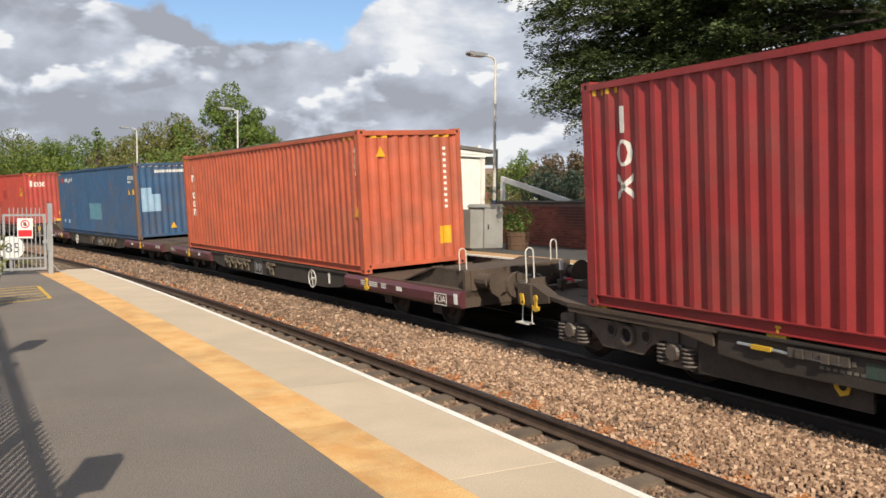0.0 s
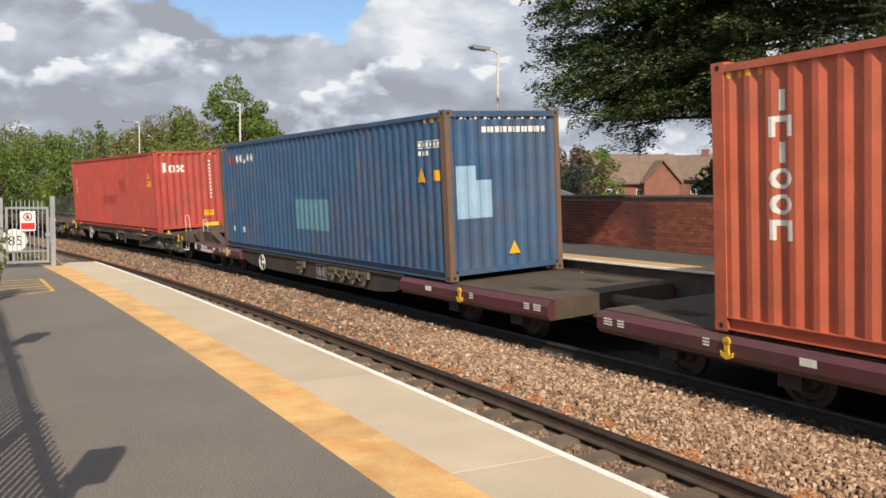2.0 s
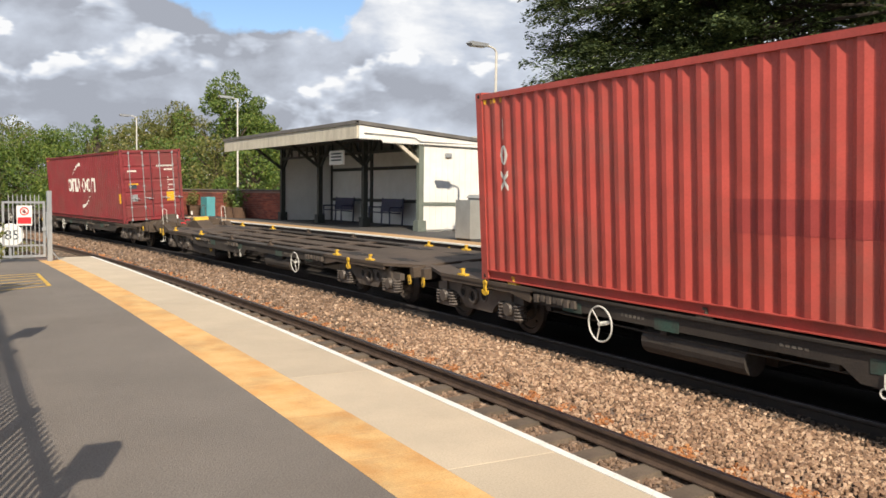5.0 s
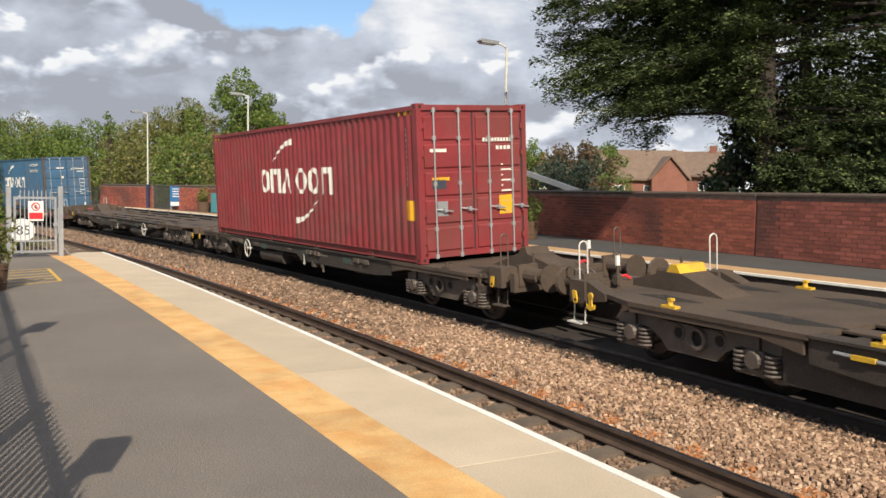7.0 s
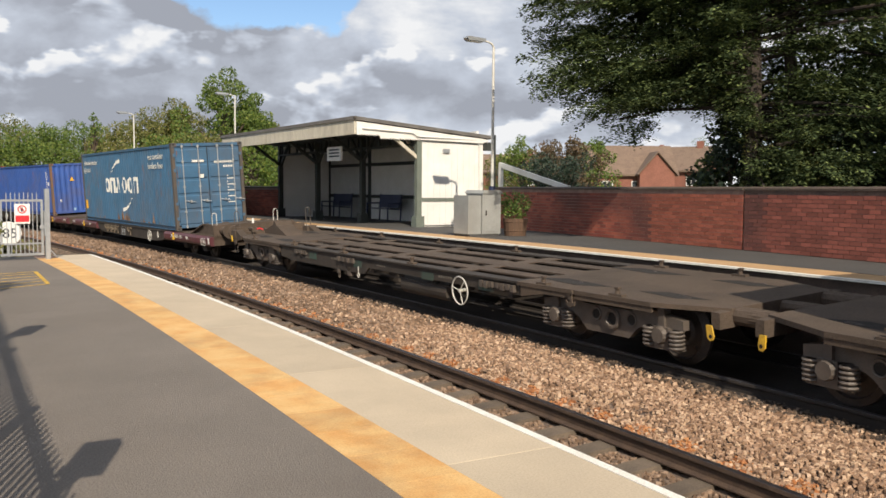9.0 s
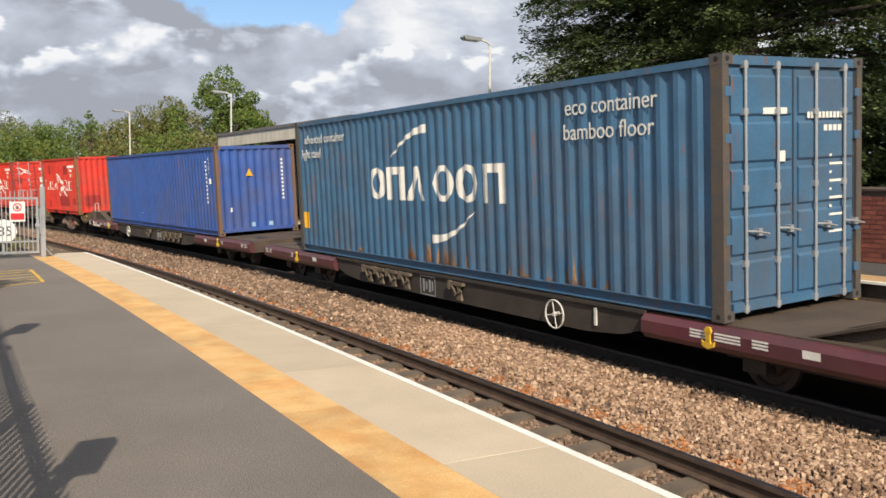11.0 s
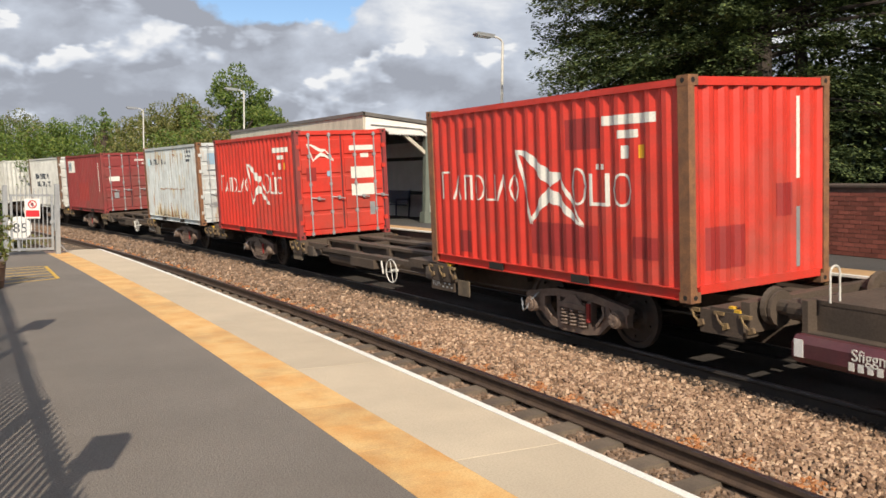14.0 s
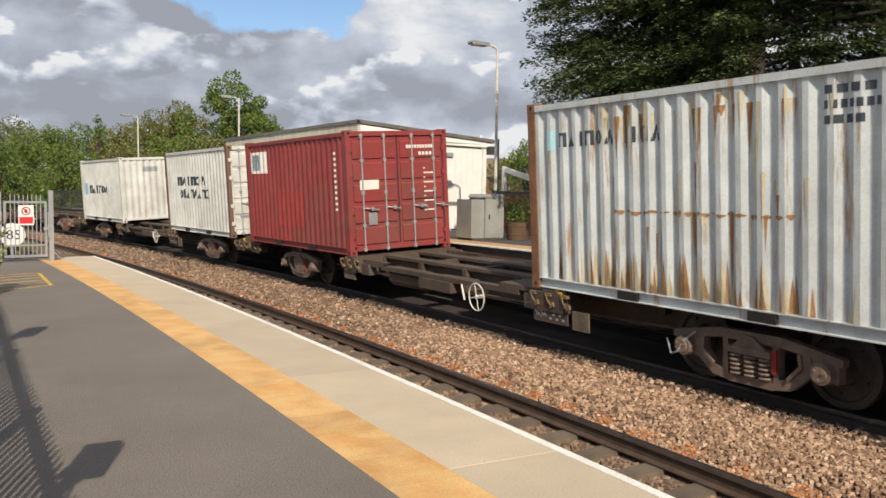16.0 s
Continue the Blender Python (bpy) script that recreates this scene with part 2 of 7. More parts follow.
M = {
    "orange": box_paint("orange_container_paint", (0.52, 0.118, 0.060)),
    "texred": box_paint("red_container_paint", (0.45, 0.070, 0.055)),
    "darkred": box_paint("dark_red_container_paint", (0.30, 0.030, 0.032)),
    "maroon": box_paint("maroon_container_paint", (0.24, 0.034, 0.040)),
    "maroon2": box_paint("brown_red_container_paint", (0.27, 0.045, 0.045)),
    "geblue": box_paint("slate_blue_container_paint", (0.039, 0.097, 0.200), 0.6),
    "cmblue": box_paint("grey_blue_container_paint", (0.050, 0.135, 0.245), 0.6),
    "apblue": box_paint("bright_blue_container_paint", (0.038, 0.098, 0.350), 0.55, 0.4),
    "hamred": box_paint("bright_red_container_paint", (0.63, 0.044, 0.028), 0.35),
    "white": box_paint("white_container_paint", (0.58, 0.63, 0.645), 0.84, 0.22, (0.34, 0.19, 0.08)),
    "cream": box_paint("cream_container_paint", (0.66, 0.67, 0.645), 0.55, 0.25, (0.34, 0.19, 0.08)),
    "rusttan": mat("orange_rust_stain", (0.36, 0.20, 0.085), (0.26, 0.13, 0.055), 0.8, scale=9, bump=0.1),
    "rustwash": mat("pale_rust_wash", (0.50, 0.41, 0.25), (0.55, 0.51, 0.40), 0.6, scale=5, bump=0.05),
    "orangepost": mat("flaking_orange_rust_post", (0.27, 0.125, 0.055), (0.15, 0.075, 0.042), 0.75, scale=7, fine=50, bump=0.25, rust=0.5),
    "paleblue": mat("pale_blue_square", (0.36, 0.62, 0.70), (0.42, 0.66, 0.72), 0.5, scale=4),
    "rustpost": mat("rusty_brown_post", (0.105, 0.090, 0.078), (0.18, 0.090, 0.050), 0.75, scale=5, fine=50, bump=0.2),
    "patch": mat("pale_blue_patch_paint", (0.30, 0.44, 0.58), (0.24, 0.38, 0.52), 0.5, scale=4),
    "patch2": mat("dull_teal_patch_paint", (0.10, 0.23, 0.30), (0.08, 0.19, 0.26), 0.5, scale=4),
    "redpatch": mat("dark_red_patch_paint", (0.30, 0.026, 0.024), (0.25, 0.024, 0.022), 0.5, scale=4),
    "brownpatch": mat("brownish_red_patch_paint", (0.26, 0.035, 0.032), (0.31, 0.045, 0.04), 0.5, scale=4),
    "letter": mat("white_lettering_paint", (0.74, 0.73, 0.68), (0.66, 0.65, 0.60), 0.55, scale=9, bump=0.03),
    "dkletter": mat("dark_lettering_paint", (0.03, 0.045, 0.06), (0.05, 0.06, 0.08), 0.55, scale=9, bump=0.03),
    "redletter": mat("red_lettering_paint", (0.50, 0.03, 0.025), (0.42, 0.03, 0.025), 0.55, scale=9, bump=0.03),
    "yellow": mat("yellow_paint", (0.70, 0.44, 0.03), (0.60, 0.36, 0.03), 0.55, scale=8, bump=0.05, dirt=0.35),
    "sticker": mat("yellow_sticker", (0.75, 0.40, 0.02), (0.70, 0.36, 0.02), 0.5, scale=8, bump=0.0),
    "galv": mat("galvanised_steel", (0.42, 0.44, 0.46), (0.34, 0.36, 0.38), 0.5, 0.5, scale=4),
    "whitesteel": mat("white_painted_steel", (0.68, 0.67, 0.63), (0.56, 0.55, 0.50), 0.5, scale=6, dirt=0.3),
    "frame": mat("grimy_dark_wagon_steel", (0.028, 0.023, 0.020), (0.050, 0.040, 0.032), 0.75, scale=2.2, fine=35, bump=0.25),
    # near-black for solid pieces that paint the shade inside recesses
    "hole": mat("hollow_shade_black", (0.012, 0.010, 0.009), (0.018, 0.015, 0.013), 0.9),
    "darkpost": mat("dark_grimy_post", (0.060, 0.062, 0.066), (0.10, 0.075, 0.055), 0.7, scale=5, fine=50, bump=0.2),
    "deck": mat("brown_grimy_wagon_deck", (0.092, 0.066, 0.048), (0.056, 0.041, 0.030), 0.8, scale=1.4, fine=45, bump=0.2),
    "purple": mat("faded_maroon_wagon_sill", (0.115, 0.030, 0.040), (0.072, 0.024, 0.030), 0.42, scale=2.0, dirt=0.25),
    "dustbogie": mat("dusty_brown_bogie_casting", (0.125, 0.088, 0.070), (0.20, 0.145, 0.115), 0.65, scale=6, fine=50, bump=0.25, dirt=0.35),
    "bogie": mat("oily_bogie_steel", (0.070, 0.058, 0.050), (0.115, 0.095, 0.080), 0.5, scale=5, fine=50, bump=0.2),
    "wheel": mat("wheel_steel", (0.075, 0.062, 0.055), (0.045, 0.04, 0.037), 0.5, 0.4, scale=7),
    "tread": mat("polished_wheel_tread", (0.45, 0.44, 0.43), (0.35, 0.34, 0.33), 0.3, 0.9, scale=7),
    "asphalt": mat("platform_asphalt", (0.207, 0.182, 0.158), (0.165, 0.145, 0.126), 0.85, scale=0.7, fine=75, bump=0.6, dirt=0.25, grain=0.7),
    "asphalt2": mat("worn_platform_asphalt", (0.075, 0.072, 0.070), (0.055, 0.054, 0.053), 0.85, scale=0.9, fine=120, bump=0.3),
    "coping": mat("buff_concrete_coping", (0.52, 0.435, 0.32), (0.46, 0.385, 0.285), 0.8, scale=1.2, fine=70, bump=0.2, vary=0.05, dirt=0.14, grain=0.3),
    "tactile": mat("yellow_buff_slab", (0.66, 0.440, 0.190), (0.58, 0.310, 0.100), 0.8, scale=2.6, fine=70, bump=0.2, vary=0.06, dirt=0.38, grain=0.3),
    "tan": mat("tan_far_slab", (0.50, 0.33, 0.17), (0.44, 0.27, 0.13), 0.8, scale=1.6, fine=80, bump=0.12, vary=0.08),
    "edgewhite": mat("white_edge_paint", (0.80, 0.79, 0.74), (0.70, 0.68, 0.62), 0.7, scale=5, bump=0.05, dirt=0.15),
    "platwall": mat("platform_side_brick", (0.12, 0.085, 0.065), (0.08, 0.06, 0.05), 0.9, scale=3),
    "ballastbase": mat("ballast_bed", (0.20, 0.145, 0.11), (0.13, 0.095, 0.075), 0.9, scale=5, fine=28, bump=1.0),
    # near-black: oily ballast with the train's shade put into its colour
    "oil_shade_bed": mat("dark_ballast_bed", (0.045, 0.036, 0.031), (0.026, 0.022, 0.020), 0.9, scale=4, fine=28, bump=1.0),
    "railside": mat("rusty_rail_side", (0.095, 0.062, 0.042), (0.055, 0.036, 0.027), 0.65, scale=6, fine=60),
    # shaded copy of the rail side: the train's shadow as a black colour
    "shaderail": mat("shade_black_rail_side", (0.022, 0.018, 0.016), (0.034, 0.027, 0.023), 0.85, scale=6, fine=60),
    "railtop": mat("worn_rail_head", (0.16, 0.155, 0.17), (0.09, 0.085, 0.095), 0.33, 0.85, scale=5),
    "sleeper": mat("concrete_sleeper", (0.150, 0.115, 0.084), (0.100, 0.078, 0.058), 0.9, scale=4, fine=60, bump=0.3, vary=0.15),
    "clip": mat("rusty_orange_clip", (0.40, 0.14, 0.035), (0.28, 0.09, 0.025), 0.8, scale=9, fine=60),
    "brick": mat("red_brick", (0.32, 0.098, 0.058), (0.24, 0.070, 0.048), 0.85, scale=3, fine=60, bump=0.25, vary=0.28),
    "mortar": mat("brick_mortar", (0.30, 0.21, 0.17), (0.20, 0.13, 0.11), 0.9, scale=4),
    "dark_mortar": mat("dark_brick_mortar", (0.16, 0.11, 0.09), (0.10, 0.07, 0.06), 0.9, scale=4),
    "capstone": mat("dark_brick_coping", (0.10, 0.066, 0.055), (0.065, 0.055, 0.045), 0.9, scale=3, fine=50, bump=0.3),
    "whitewood": mat("weathered_white_boards", (0.80, 0.80, 0.78), (0.72, 0.72, 0.69), 0.65, scale=2, fine=40, dirt=0.12),
    "creamwood": mat("stained_cream_fascia", (0.62, 0.58, 0.48), (0.50, 0.46, 0.37), 0.7, scale=2, fine=40, dirt=0.3, stretch=(3, 3, 0.6)),
    "darkwood": mat("dark_green_black_timber", (0.028, 0.034, 0.030), (0.04, 0.045, 0.04), 0.6, scale=3),
    "greypost": mat("grey_green_post", (0.16, 0.19, 0.16), (0.13, 0.15, 0.13), 0.6, scale=3),
    "felt": mat("roofing_felt", (0.16, 0.15, 0.14), (0.11, 0.105, 0.10), 0.9, scale=3),
    "navy": mat("navy_blue_steel", (0.020, 0.030, 0.085), (0.016, 0.024, 0.06), 0.45, scale=4),
    "cabinet": mat("grey_cabinet_paint", (0.36, 0.37, 0.36), (0.29, 0.30, 0.29), 0.55, 0.2, scale=2, dirt=0.2),
    "tub": mat("weathered_planter_wood", (0.13, 0.075, 0.045), (0.085, 0.052, 0.034), 0.85, scale=5, stretch=(4, 4, 0.7)),
    "teal": mat("turquoise_painted_board", (0.10, 0.36, 0.40), (0.08, 0.30, 0.35), 0.6, scale=3),
    "signblue": mat("blue_sign_panel", (0.03, 0.15, 0.36), (0.03, 0.14, 0.33), 0.4, scale=2, bump=0.0),
    "signwhite": mat("white_sign_panel", (0.78, 0.78, 0.76), (0.74, 0.74, 0.72), 0.4, scale=2, bump=0.0),
    "signred": mat("red_sign_paint", (0.60, 0.03, 0.04), (0.55, 0.03, 0.04), 0.4, scale=2, bump=0.0),
    "housebrick": mat("far_house_brick", (0.25, 0.105, 0.075), (0.20, 0.085, 0.06), 0.9, scale=1.5, fine=12),
    "housetile": mat("brown_roof_tile", (0.19, 0.135, 0.10), (0.15, 0.105, 0.08), 0.9, scale=1.5, fine=10),
    "glass": mat("dark_window_glass", (0.03, 0.04, 0.05), (0.05, 0.06, 0.07), 0.08, scale=1, bump=0.0),
    "bark": mat("brown_bark", (0.10, 0.072, 0.052), (0.06, 0.045, 0.035), 0.9, scale=5, fine=30, bump=0.6, stretch=(2, 2, 0.5)),
    "darkbark": mat("dark_conifer_bark", (0.050, 0.038, 0.030), (0.030, 0.024, 0.020), 0.9, scale=5, fine=30, bump=0.6, stretch=(2, 2, 0.5)),
    "grass": mat("rough_grass", (0.075, 0.095, 0.030), (0.11, 0.10, 0.045), 0.9, scale=0.8, fine=15, bump=0.5),
    "earth": mat("brown_earth", (0.12, 0.09, 0.06), (0.08, 0.065, 0.045), 0.9, scale=2),
}


def leaf_mat(name, a, b, c):
    """Leaves in three greens by island, slightly translucent."""
    m = bpy.data.materials.new(name)
    m.use_nodes = True
    nt = m.node_tree
    N, K = nt.nodes.new, nt.links.new
    p = nt.nodes["Principled BSDF"]
    geo, ramp = N("ShaderNodeNewGeometry"), N("ShaderNodeValToRGB")
    ramp.color_ramp.elements[0].color, ramp.color_ramp.elements[1].color = (*a, 1), (*c, 1)
    ramp.color_ramp.elements.new(0.55).color = (*b, 1)
    K(geo.outputs["Random Per Island"], ramp.inputs[0])
    K(ramp.outputs[0], p.inputs["Base Color"])
    p.inputs["Roughness"].default_value = 0.6
    tr, mx = N("ShaderNodeBsdfTranslucent"), N("ShaderNodeMixShader")
    K(ramp.outputs[0], tr.inputs[0])
    mx.inputs[0].default_value = 0.25
    K(p.outputs[0], mx.inputs[1])
    K(tr.outputs[0], mx.inputs[2])
    K(mx.outputs[0], nt.nodes["Material Output"].inputs[0])
    return m


M["cedar"] = leaf_mat("dark_conifer_needles", (0.028, 0.046, 0.024), (0.076, 0.108, 0.046), (0.185, 0.230, 0.080))
M["cedar"].node_tree.nodes["Principled BSDF"].inputs["Roughness"].default_value = 0.9
M["cedar"].node_tree.nodes["Principled BSDF"].inputs["Specular IOR Level"].default_value = 0.15
M["leafa"] = leaf_mat("broad_green_leaves", (0.050, 0.098, 0.014), (0.100, 0.160, 0.024), (0.19, 0.225, 0.042))
M["leafb"] = leaf_mat("olive_green_leaves", (0.072, 0.095, 0.022), (0.138, 0.150, 0.034), (0.24, 0.21, 0.066))
M["leafc"] = leaf_mat("autumn_mixed_leaves", (0.075, 0.060, 0.030), (0.12, 0.085, 0.045), (0.17, 0.11, 0.06))
M["leafd"] = leaf_mat("blue_green_leaves", (0.015, 0.032, 0.022), (0.028, 0.050, 0.032), (0.05, 0.075, 0.045))
M["plant"] = leaf_mat("fresh_green_plant", (0.06, 0.11, 0.015), (0.10, 0.17, 0.03), (0.20, 0.26, 0.06))
M["stone"] = leaf_mat("mixed_ballast_stone", (0.145, 0.088, 0.055), (0.33, 0.212, 0.138), (0.51, 0.365, 0.250))
M["ruststone"] = leaf_mat("rust_stained_ballast_stone", (0.20, 0.080, 0.034), (0.34, 0.135, 0.045), (0.42, 0.20, 0.08))
M["brownstone"] = leaf_mat("dark_brown_ballast_stone", (0.10, 0.066, 0.044), (0.20, 0.132, 0.088), (0.30, 0.21, 0.145))
M["brownstone"].node_tree.nodes["Mix Shader"].inputs[0].default_value = 0.0
# dark stones: oil, and the shade under the wagons painted in
M["oil_shade_stone"] = leaf_mat("oil_and_shade_dark_stone", (0.040, 0.029, 0.022), (0.080, 0.056, 0.040), (0.14, 0.10, 0.07))
M["oil_shade_stone"].node_tree.nodes["Mix Shader"].inputs[0].default_value = 0.0
M["ruststone"].node_tree.nodes["Mix Shader"].inputs[0].default_value = 0.0
M["stone"].node_tree.nodes["Mix Shader"].inputs[0].default_value = 0.0

# ---------------- mesh helpers ----------------
BOXF = ((0, 3, 2, 1), (4, 5, 6, 7), (0, 1, 5, 4), (1, 2, 6, 5), (2, 3, 7, 6), (3, 0, 4, 7))


def box(bm, x0, x1, y0, y1, z0, z1, m=None):
    vs = [Vector(c) for c in ((x0, y0, z0), (x1, y0, z0), (x1, y1, z0), (x0, y1, z0), (x0, y0, z1), (x1, y0, z1), (x1, y1, z1), (x0, y1, z1))]
    vs = [bm.verts.new(m @ v if m else v) for v in vs]
    for f in BOXF:
        bm.faces.new([vs[i] for i in f])


def prism(bm, pts, axis, a, b, m=None):
    """A polygon of (u, v) points drawn out along an axis from a to b. axis x: (y, z); y: (x, z); z: (x, y)."""
    def at(u, v, w):
        p = {"x": (w, u, v), "y": (u, w, v), "z": (u, v, w)}[axis]
        return bm.verts.new(m @ Vector(p) if m else p)
    lo, hi = [at(u, v, a) for u, v in pts], [at(u, v, b) for u, v in pts]
    n = len(pts)
    bm.faces.new(lo[::-1])
    bm.faces.new(hi)
    for i in range(n):
        bm.faces.new((lo[i], lo[(i + 1) % n], hi[(i + 1) % n], hi[i]))


def rod(bm, p, q, r, seg=8, r2=None):
    p, q = Vector(p), Vector(q)
    w = (q - p).normalized()
    u = w.orthogonal().normalized()
    v = w.cross(u)
    r2 = r if r2 is None else r2
    lo = [bm.verts.new(p + r * (math.cos(k * math.tau / seg) * u + math.sin(k * math.tau / seg) * v)) for k in range(seg)]
    hi = [bm.verts.new(q + r2 * (math.cos(k * math.tau / seg) * u + math.sin(k * math.tau / seg) * v)) for k in range(seg)]
    bm.faces.new(lo[::-1])
    bm.faces.new(hi)
    for i in range(seg):
        bm.faces.new((lo[i], lo[(i + 1) % seg], hi[(i + 1) % seg], hi[i]))


def tube(bm, pts, r, seg=6):
    for p, q in zip(pts, pts[1:]):
        rod(bm, p, q, r, seg)


def ring(bm, c, axis, r, t, seg=20, tseg=6):
    """A torus at c round the axis 'x', 'y' or 'z'."""
    rows = []
    for i in range(seg):
        a = i * math.tau / seg
        row = []
        for j in range(tseg):
            b = j * math.tau / tseg
            u, v, w = (r + t * math.cos(b)) * math.cos(a), (r + t * math.cos(b)) * math.sin(a), t * math.sin(b)
            p = {"x": (w, u, v), "y": (u, w, v), "z": (u, v, w)}[axis]
            row.append(bm.verts.new(Vector(c) + Vector(p)))
        rows.append(row)
    for i in range(seg):
        for j in range(tseg):
            bm.faces.new((rows[i][j], rows[(i + 1) % seg][j], rows[(i + 1) % seg][(j + 1) % tseg], rows[i][(j + 1) % tseg]))


def finish(name, bm, material, smooth=False):
    bmesh.ops.recalc_face_normals(bm, faces=bm.faces)
    me = bpy.data.meshes.new(name)
    bm.to_mesh(me)
    bm.free()
    me.materials.append(material)
    if smooth:
        me.polygons.foreach_set("use_smooth", [True] * len(me.polygons))
    return me


def part(name, bm, material, parent=None, label="", at=None, smooth=False):
    """Links a bmesh, or a mesh made before, as one object under its thing or part."""
    me = bm if isinstance(bm, bpy.types.Mesh) else finish(name, bm, material, smooth)
    ob = new(name, me)
    if parent:
        ob.parent = parent
    if at is not None:
        ob.matrix_basis = at
    if label:
        ob["label"] = label
    return ob


def boxes(*rows):
    bm = bmesh.new()
    for r in rows:
        box(bm, *r)
    return bm


def raw(name, verts, faces, material, parent=None):
    me = bpy.data.meshes.new(name)
    me.from_pydata(verts, [], faces)
    me.materials.append(material)
    ob = new(name, me)
    if parent:
        ob.parent = parent
    return ob


def thing(name, label, category, group="", at=None, kind=""):
    ob = tagged(new(name), label, category, group, kind)
    ob.empty_display_size = 0.2
    if at is not None:
        ob.matrix_basis = at
    return ob


def text_mesh(body, size, material):
    cu = bpy.data.curves.new("lettering", "FONT")
    cu.body, cu.size, cu.extrude, cu.align_x, cu.align_y = body, size, 0.002, "CENTER", "CENTER"
    ob = bpy.data.objects.new("lettering", cu)
    me = bpy.data.meshes.new_from_object(ob)
    bpy.data.objects.remove(ob)
    me.materials.clear()
    me.materials.append(material)
    return me


# ---------------- the curve of the line ----------------
RAD, CX = 268.004, -259.693     # radius of the far track and the x of the curve's centre
CANT = radians(3.5)
RAIL_Z = -0.523                 # rail level on the far track's centre line


def on(s, e, z=0.0):
    """A point s metres along the line and e metres outside the far track's centre line."""
    a = s / RAD
    return Vector((CX + (RAD + e) * math.cos(a), (RAD + e) * math.sin(a), z))


def here(s, e, z=0.0):
    """An upright pose on the line: x outwards, y along it, away from the eye."""
    return Matrix.Translation(on(s, e, z)) @ Matrix.Rotation(s / RAD, 4, "Z")


def rail_plane(e):
    return RAIL_Z + e * math.sin(CANT)


def strip(name, s0, s1, step, rows, material, parent=None):
    """A sheet along the line through rows of (e, z)."""
    n = int(round((s1 - s0) / step))
    vs = [on(s0 + (s1 - s0) * i / n, e, z) for i in range(n + 1) for e, z in rows]
    k = len(rows)
    fs = [(i * k + j, i * k + j + 1, (i + 1) * k + j + 1, (i + 1) * k + j) for i in range(n) for j in range(k - 1)]
    return raw(name, [tuple(v) for v in vs], fs, material, parent)


def bar(name, s0, s1, step, rows, material, parent=None):
    """A closed profile of (e, z) drawn along the line."""
    n = max(1, int(round((s1 - s0) / step)))
    k = len(rows)
    vs = [tuple(on(s0 + (s1 - s0) * i / n, e, z)) for i in range(n + 1) for e, z in rows]
    fs = [(i * k + j, (i + 1) * k + j, (i + 1) * k + (j + 1) % k, i * k + (j + 1) % k) for i in range(n) for j in range(k)]
    fs += [tuple(range(k)), tuple(n * k + j for j in reversed(range(k)))]
    return raw(name, vs, fs, material, parent)


# ---------------- ground, tracks and platforms ----------------
def ground():
    # one sheet to the horizon, in rings round the curve's stretch, lying just under the track bed
    xs = [-3000, -900, -300, -120, -60, -30, -12, 0, 12, 20, 40, 80, 160, 400, 1200, 3000]
    ys = [-3000, -900, -300, -120, -60, -30, -10, 10, 30, 50, 80, 120, 200, 400, 1200, 3000]
    vs = [(x, y, -1.15) for y in ys for x in xs]
    n = len(xs)
    fs = [(j * n + i, j * n + i + 1, (j + 1) * n + i + 1, (j + 1) * n + i) for j in range(len(ys) - 1) for i in range(n - 1)]
    tagged(raw("ground", vs, fs, M["grass"]), "rough grassy ground beyond the railway", "ground", kind="structure")
    # raised land behind the far platform
    rows = [(6.1, -1.1), (6.15, 0.35), (12, 0.3), (40, 0.0), (200, 0.0)]
    tagged(strip("ground_beyond_wall", -60, 130, 5, rows, M["grass"]), "grassy land behind the brick wall", "ground", kind="structure")
    near = [(-8.9 - 60, -0.02), (-11.9, -0.02), (-11.8, -0.9)]
    tagged(strip("ground_behind_platform", -60, 130, 5, near, M["grass"]), "grassy land behind the platform", "ground", kind="structure")


def bed_z(e):
    hump = 0.15 * max(0.0, 1 - max(0.0, abs(e + 1.35) - 0.6) / 0.5) - (0.05 if e < -2.7 else 0.0)
    return rail_plane(e) - 0.19 + hump


def ballast():
    es = [-4.95, -4.4, -3.6, -2.9, -2.4, -1.9, -1.5, -1.1, -0.6, 0.0, 0.7, 1.52]
    bed = tagged(strip("track_bed", -60, 130, 2.5, [(e, bed_z(e)) for e in es], M["ballastbase"]), "brown stone ballast bed of the railway", "ballast", kind="structure")
    # dark sheet reaching out to the edge of the train's shadow
    oil = tagged(strip("oily_track_bed", -60, 130, 2.5, [(e, bed_z(e) + 0.012) for e in (-0.95, -0.62, -0.3, 0.0, 0.7, 1.5)], M["oil_shade_bed"]), "ballast between the rails, coloured dark for oil and the train's shade", "ballast", kind="structure")
    stones("ballast_stones", "loose pinkish brown crushed-stone ballast between the tracks", "stone", ((-2.42, -1.02, 1.0), (-1.02, -0.86, 0.45)), 11, runs=((1.5, 7.0, 1250, 0.021), (7.0, 13.0, 750, 0.024), (13.0, 18.0, 170, 0.029), (18.0, 26.0, 60, 0.033)))
    # darker brown stones, growing in number from 9 m onwards
    stones("dusty_ballast_stones", "darker brown ballast further along the line", "brownstone", ((-2.42, -1.02, 1.0), (-1.02, -0.86, 0.45)), 14, runs=((9.0, 13.0, 150, 0.024), (13.0, 18.0, 260, 0.029), (18.0, 26.0, 260, 0.033), (26.0, 50.0, 70, 0.048)))
    # dark stones carry the painted shade on with a ragged edge
    stones("oily_ballast_stones", "ballast stones under the train, coloured dark for oil and shade", "oil_shade_stone", ((-1.06, -0.80, 0.6), (-0.80, 0.1, 0.35)), 13)
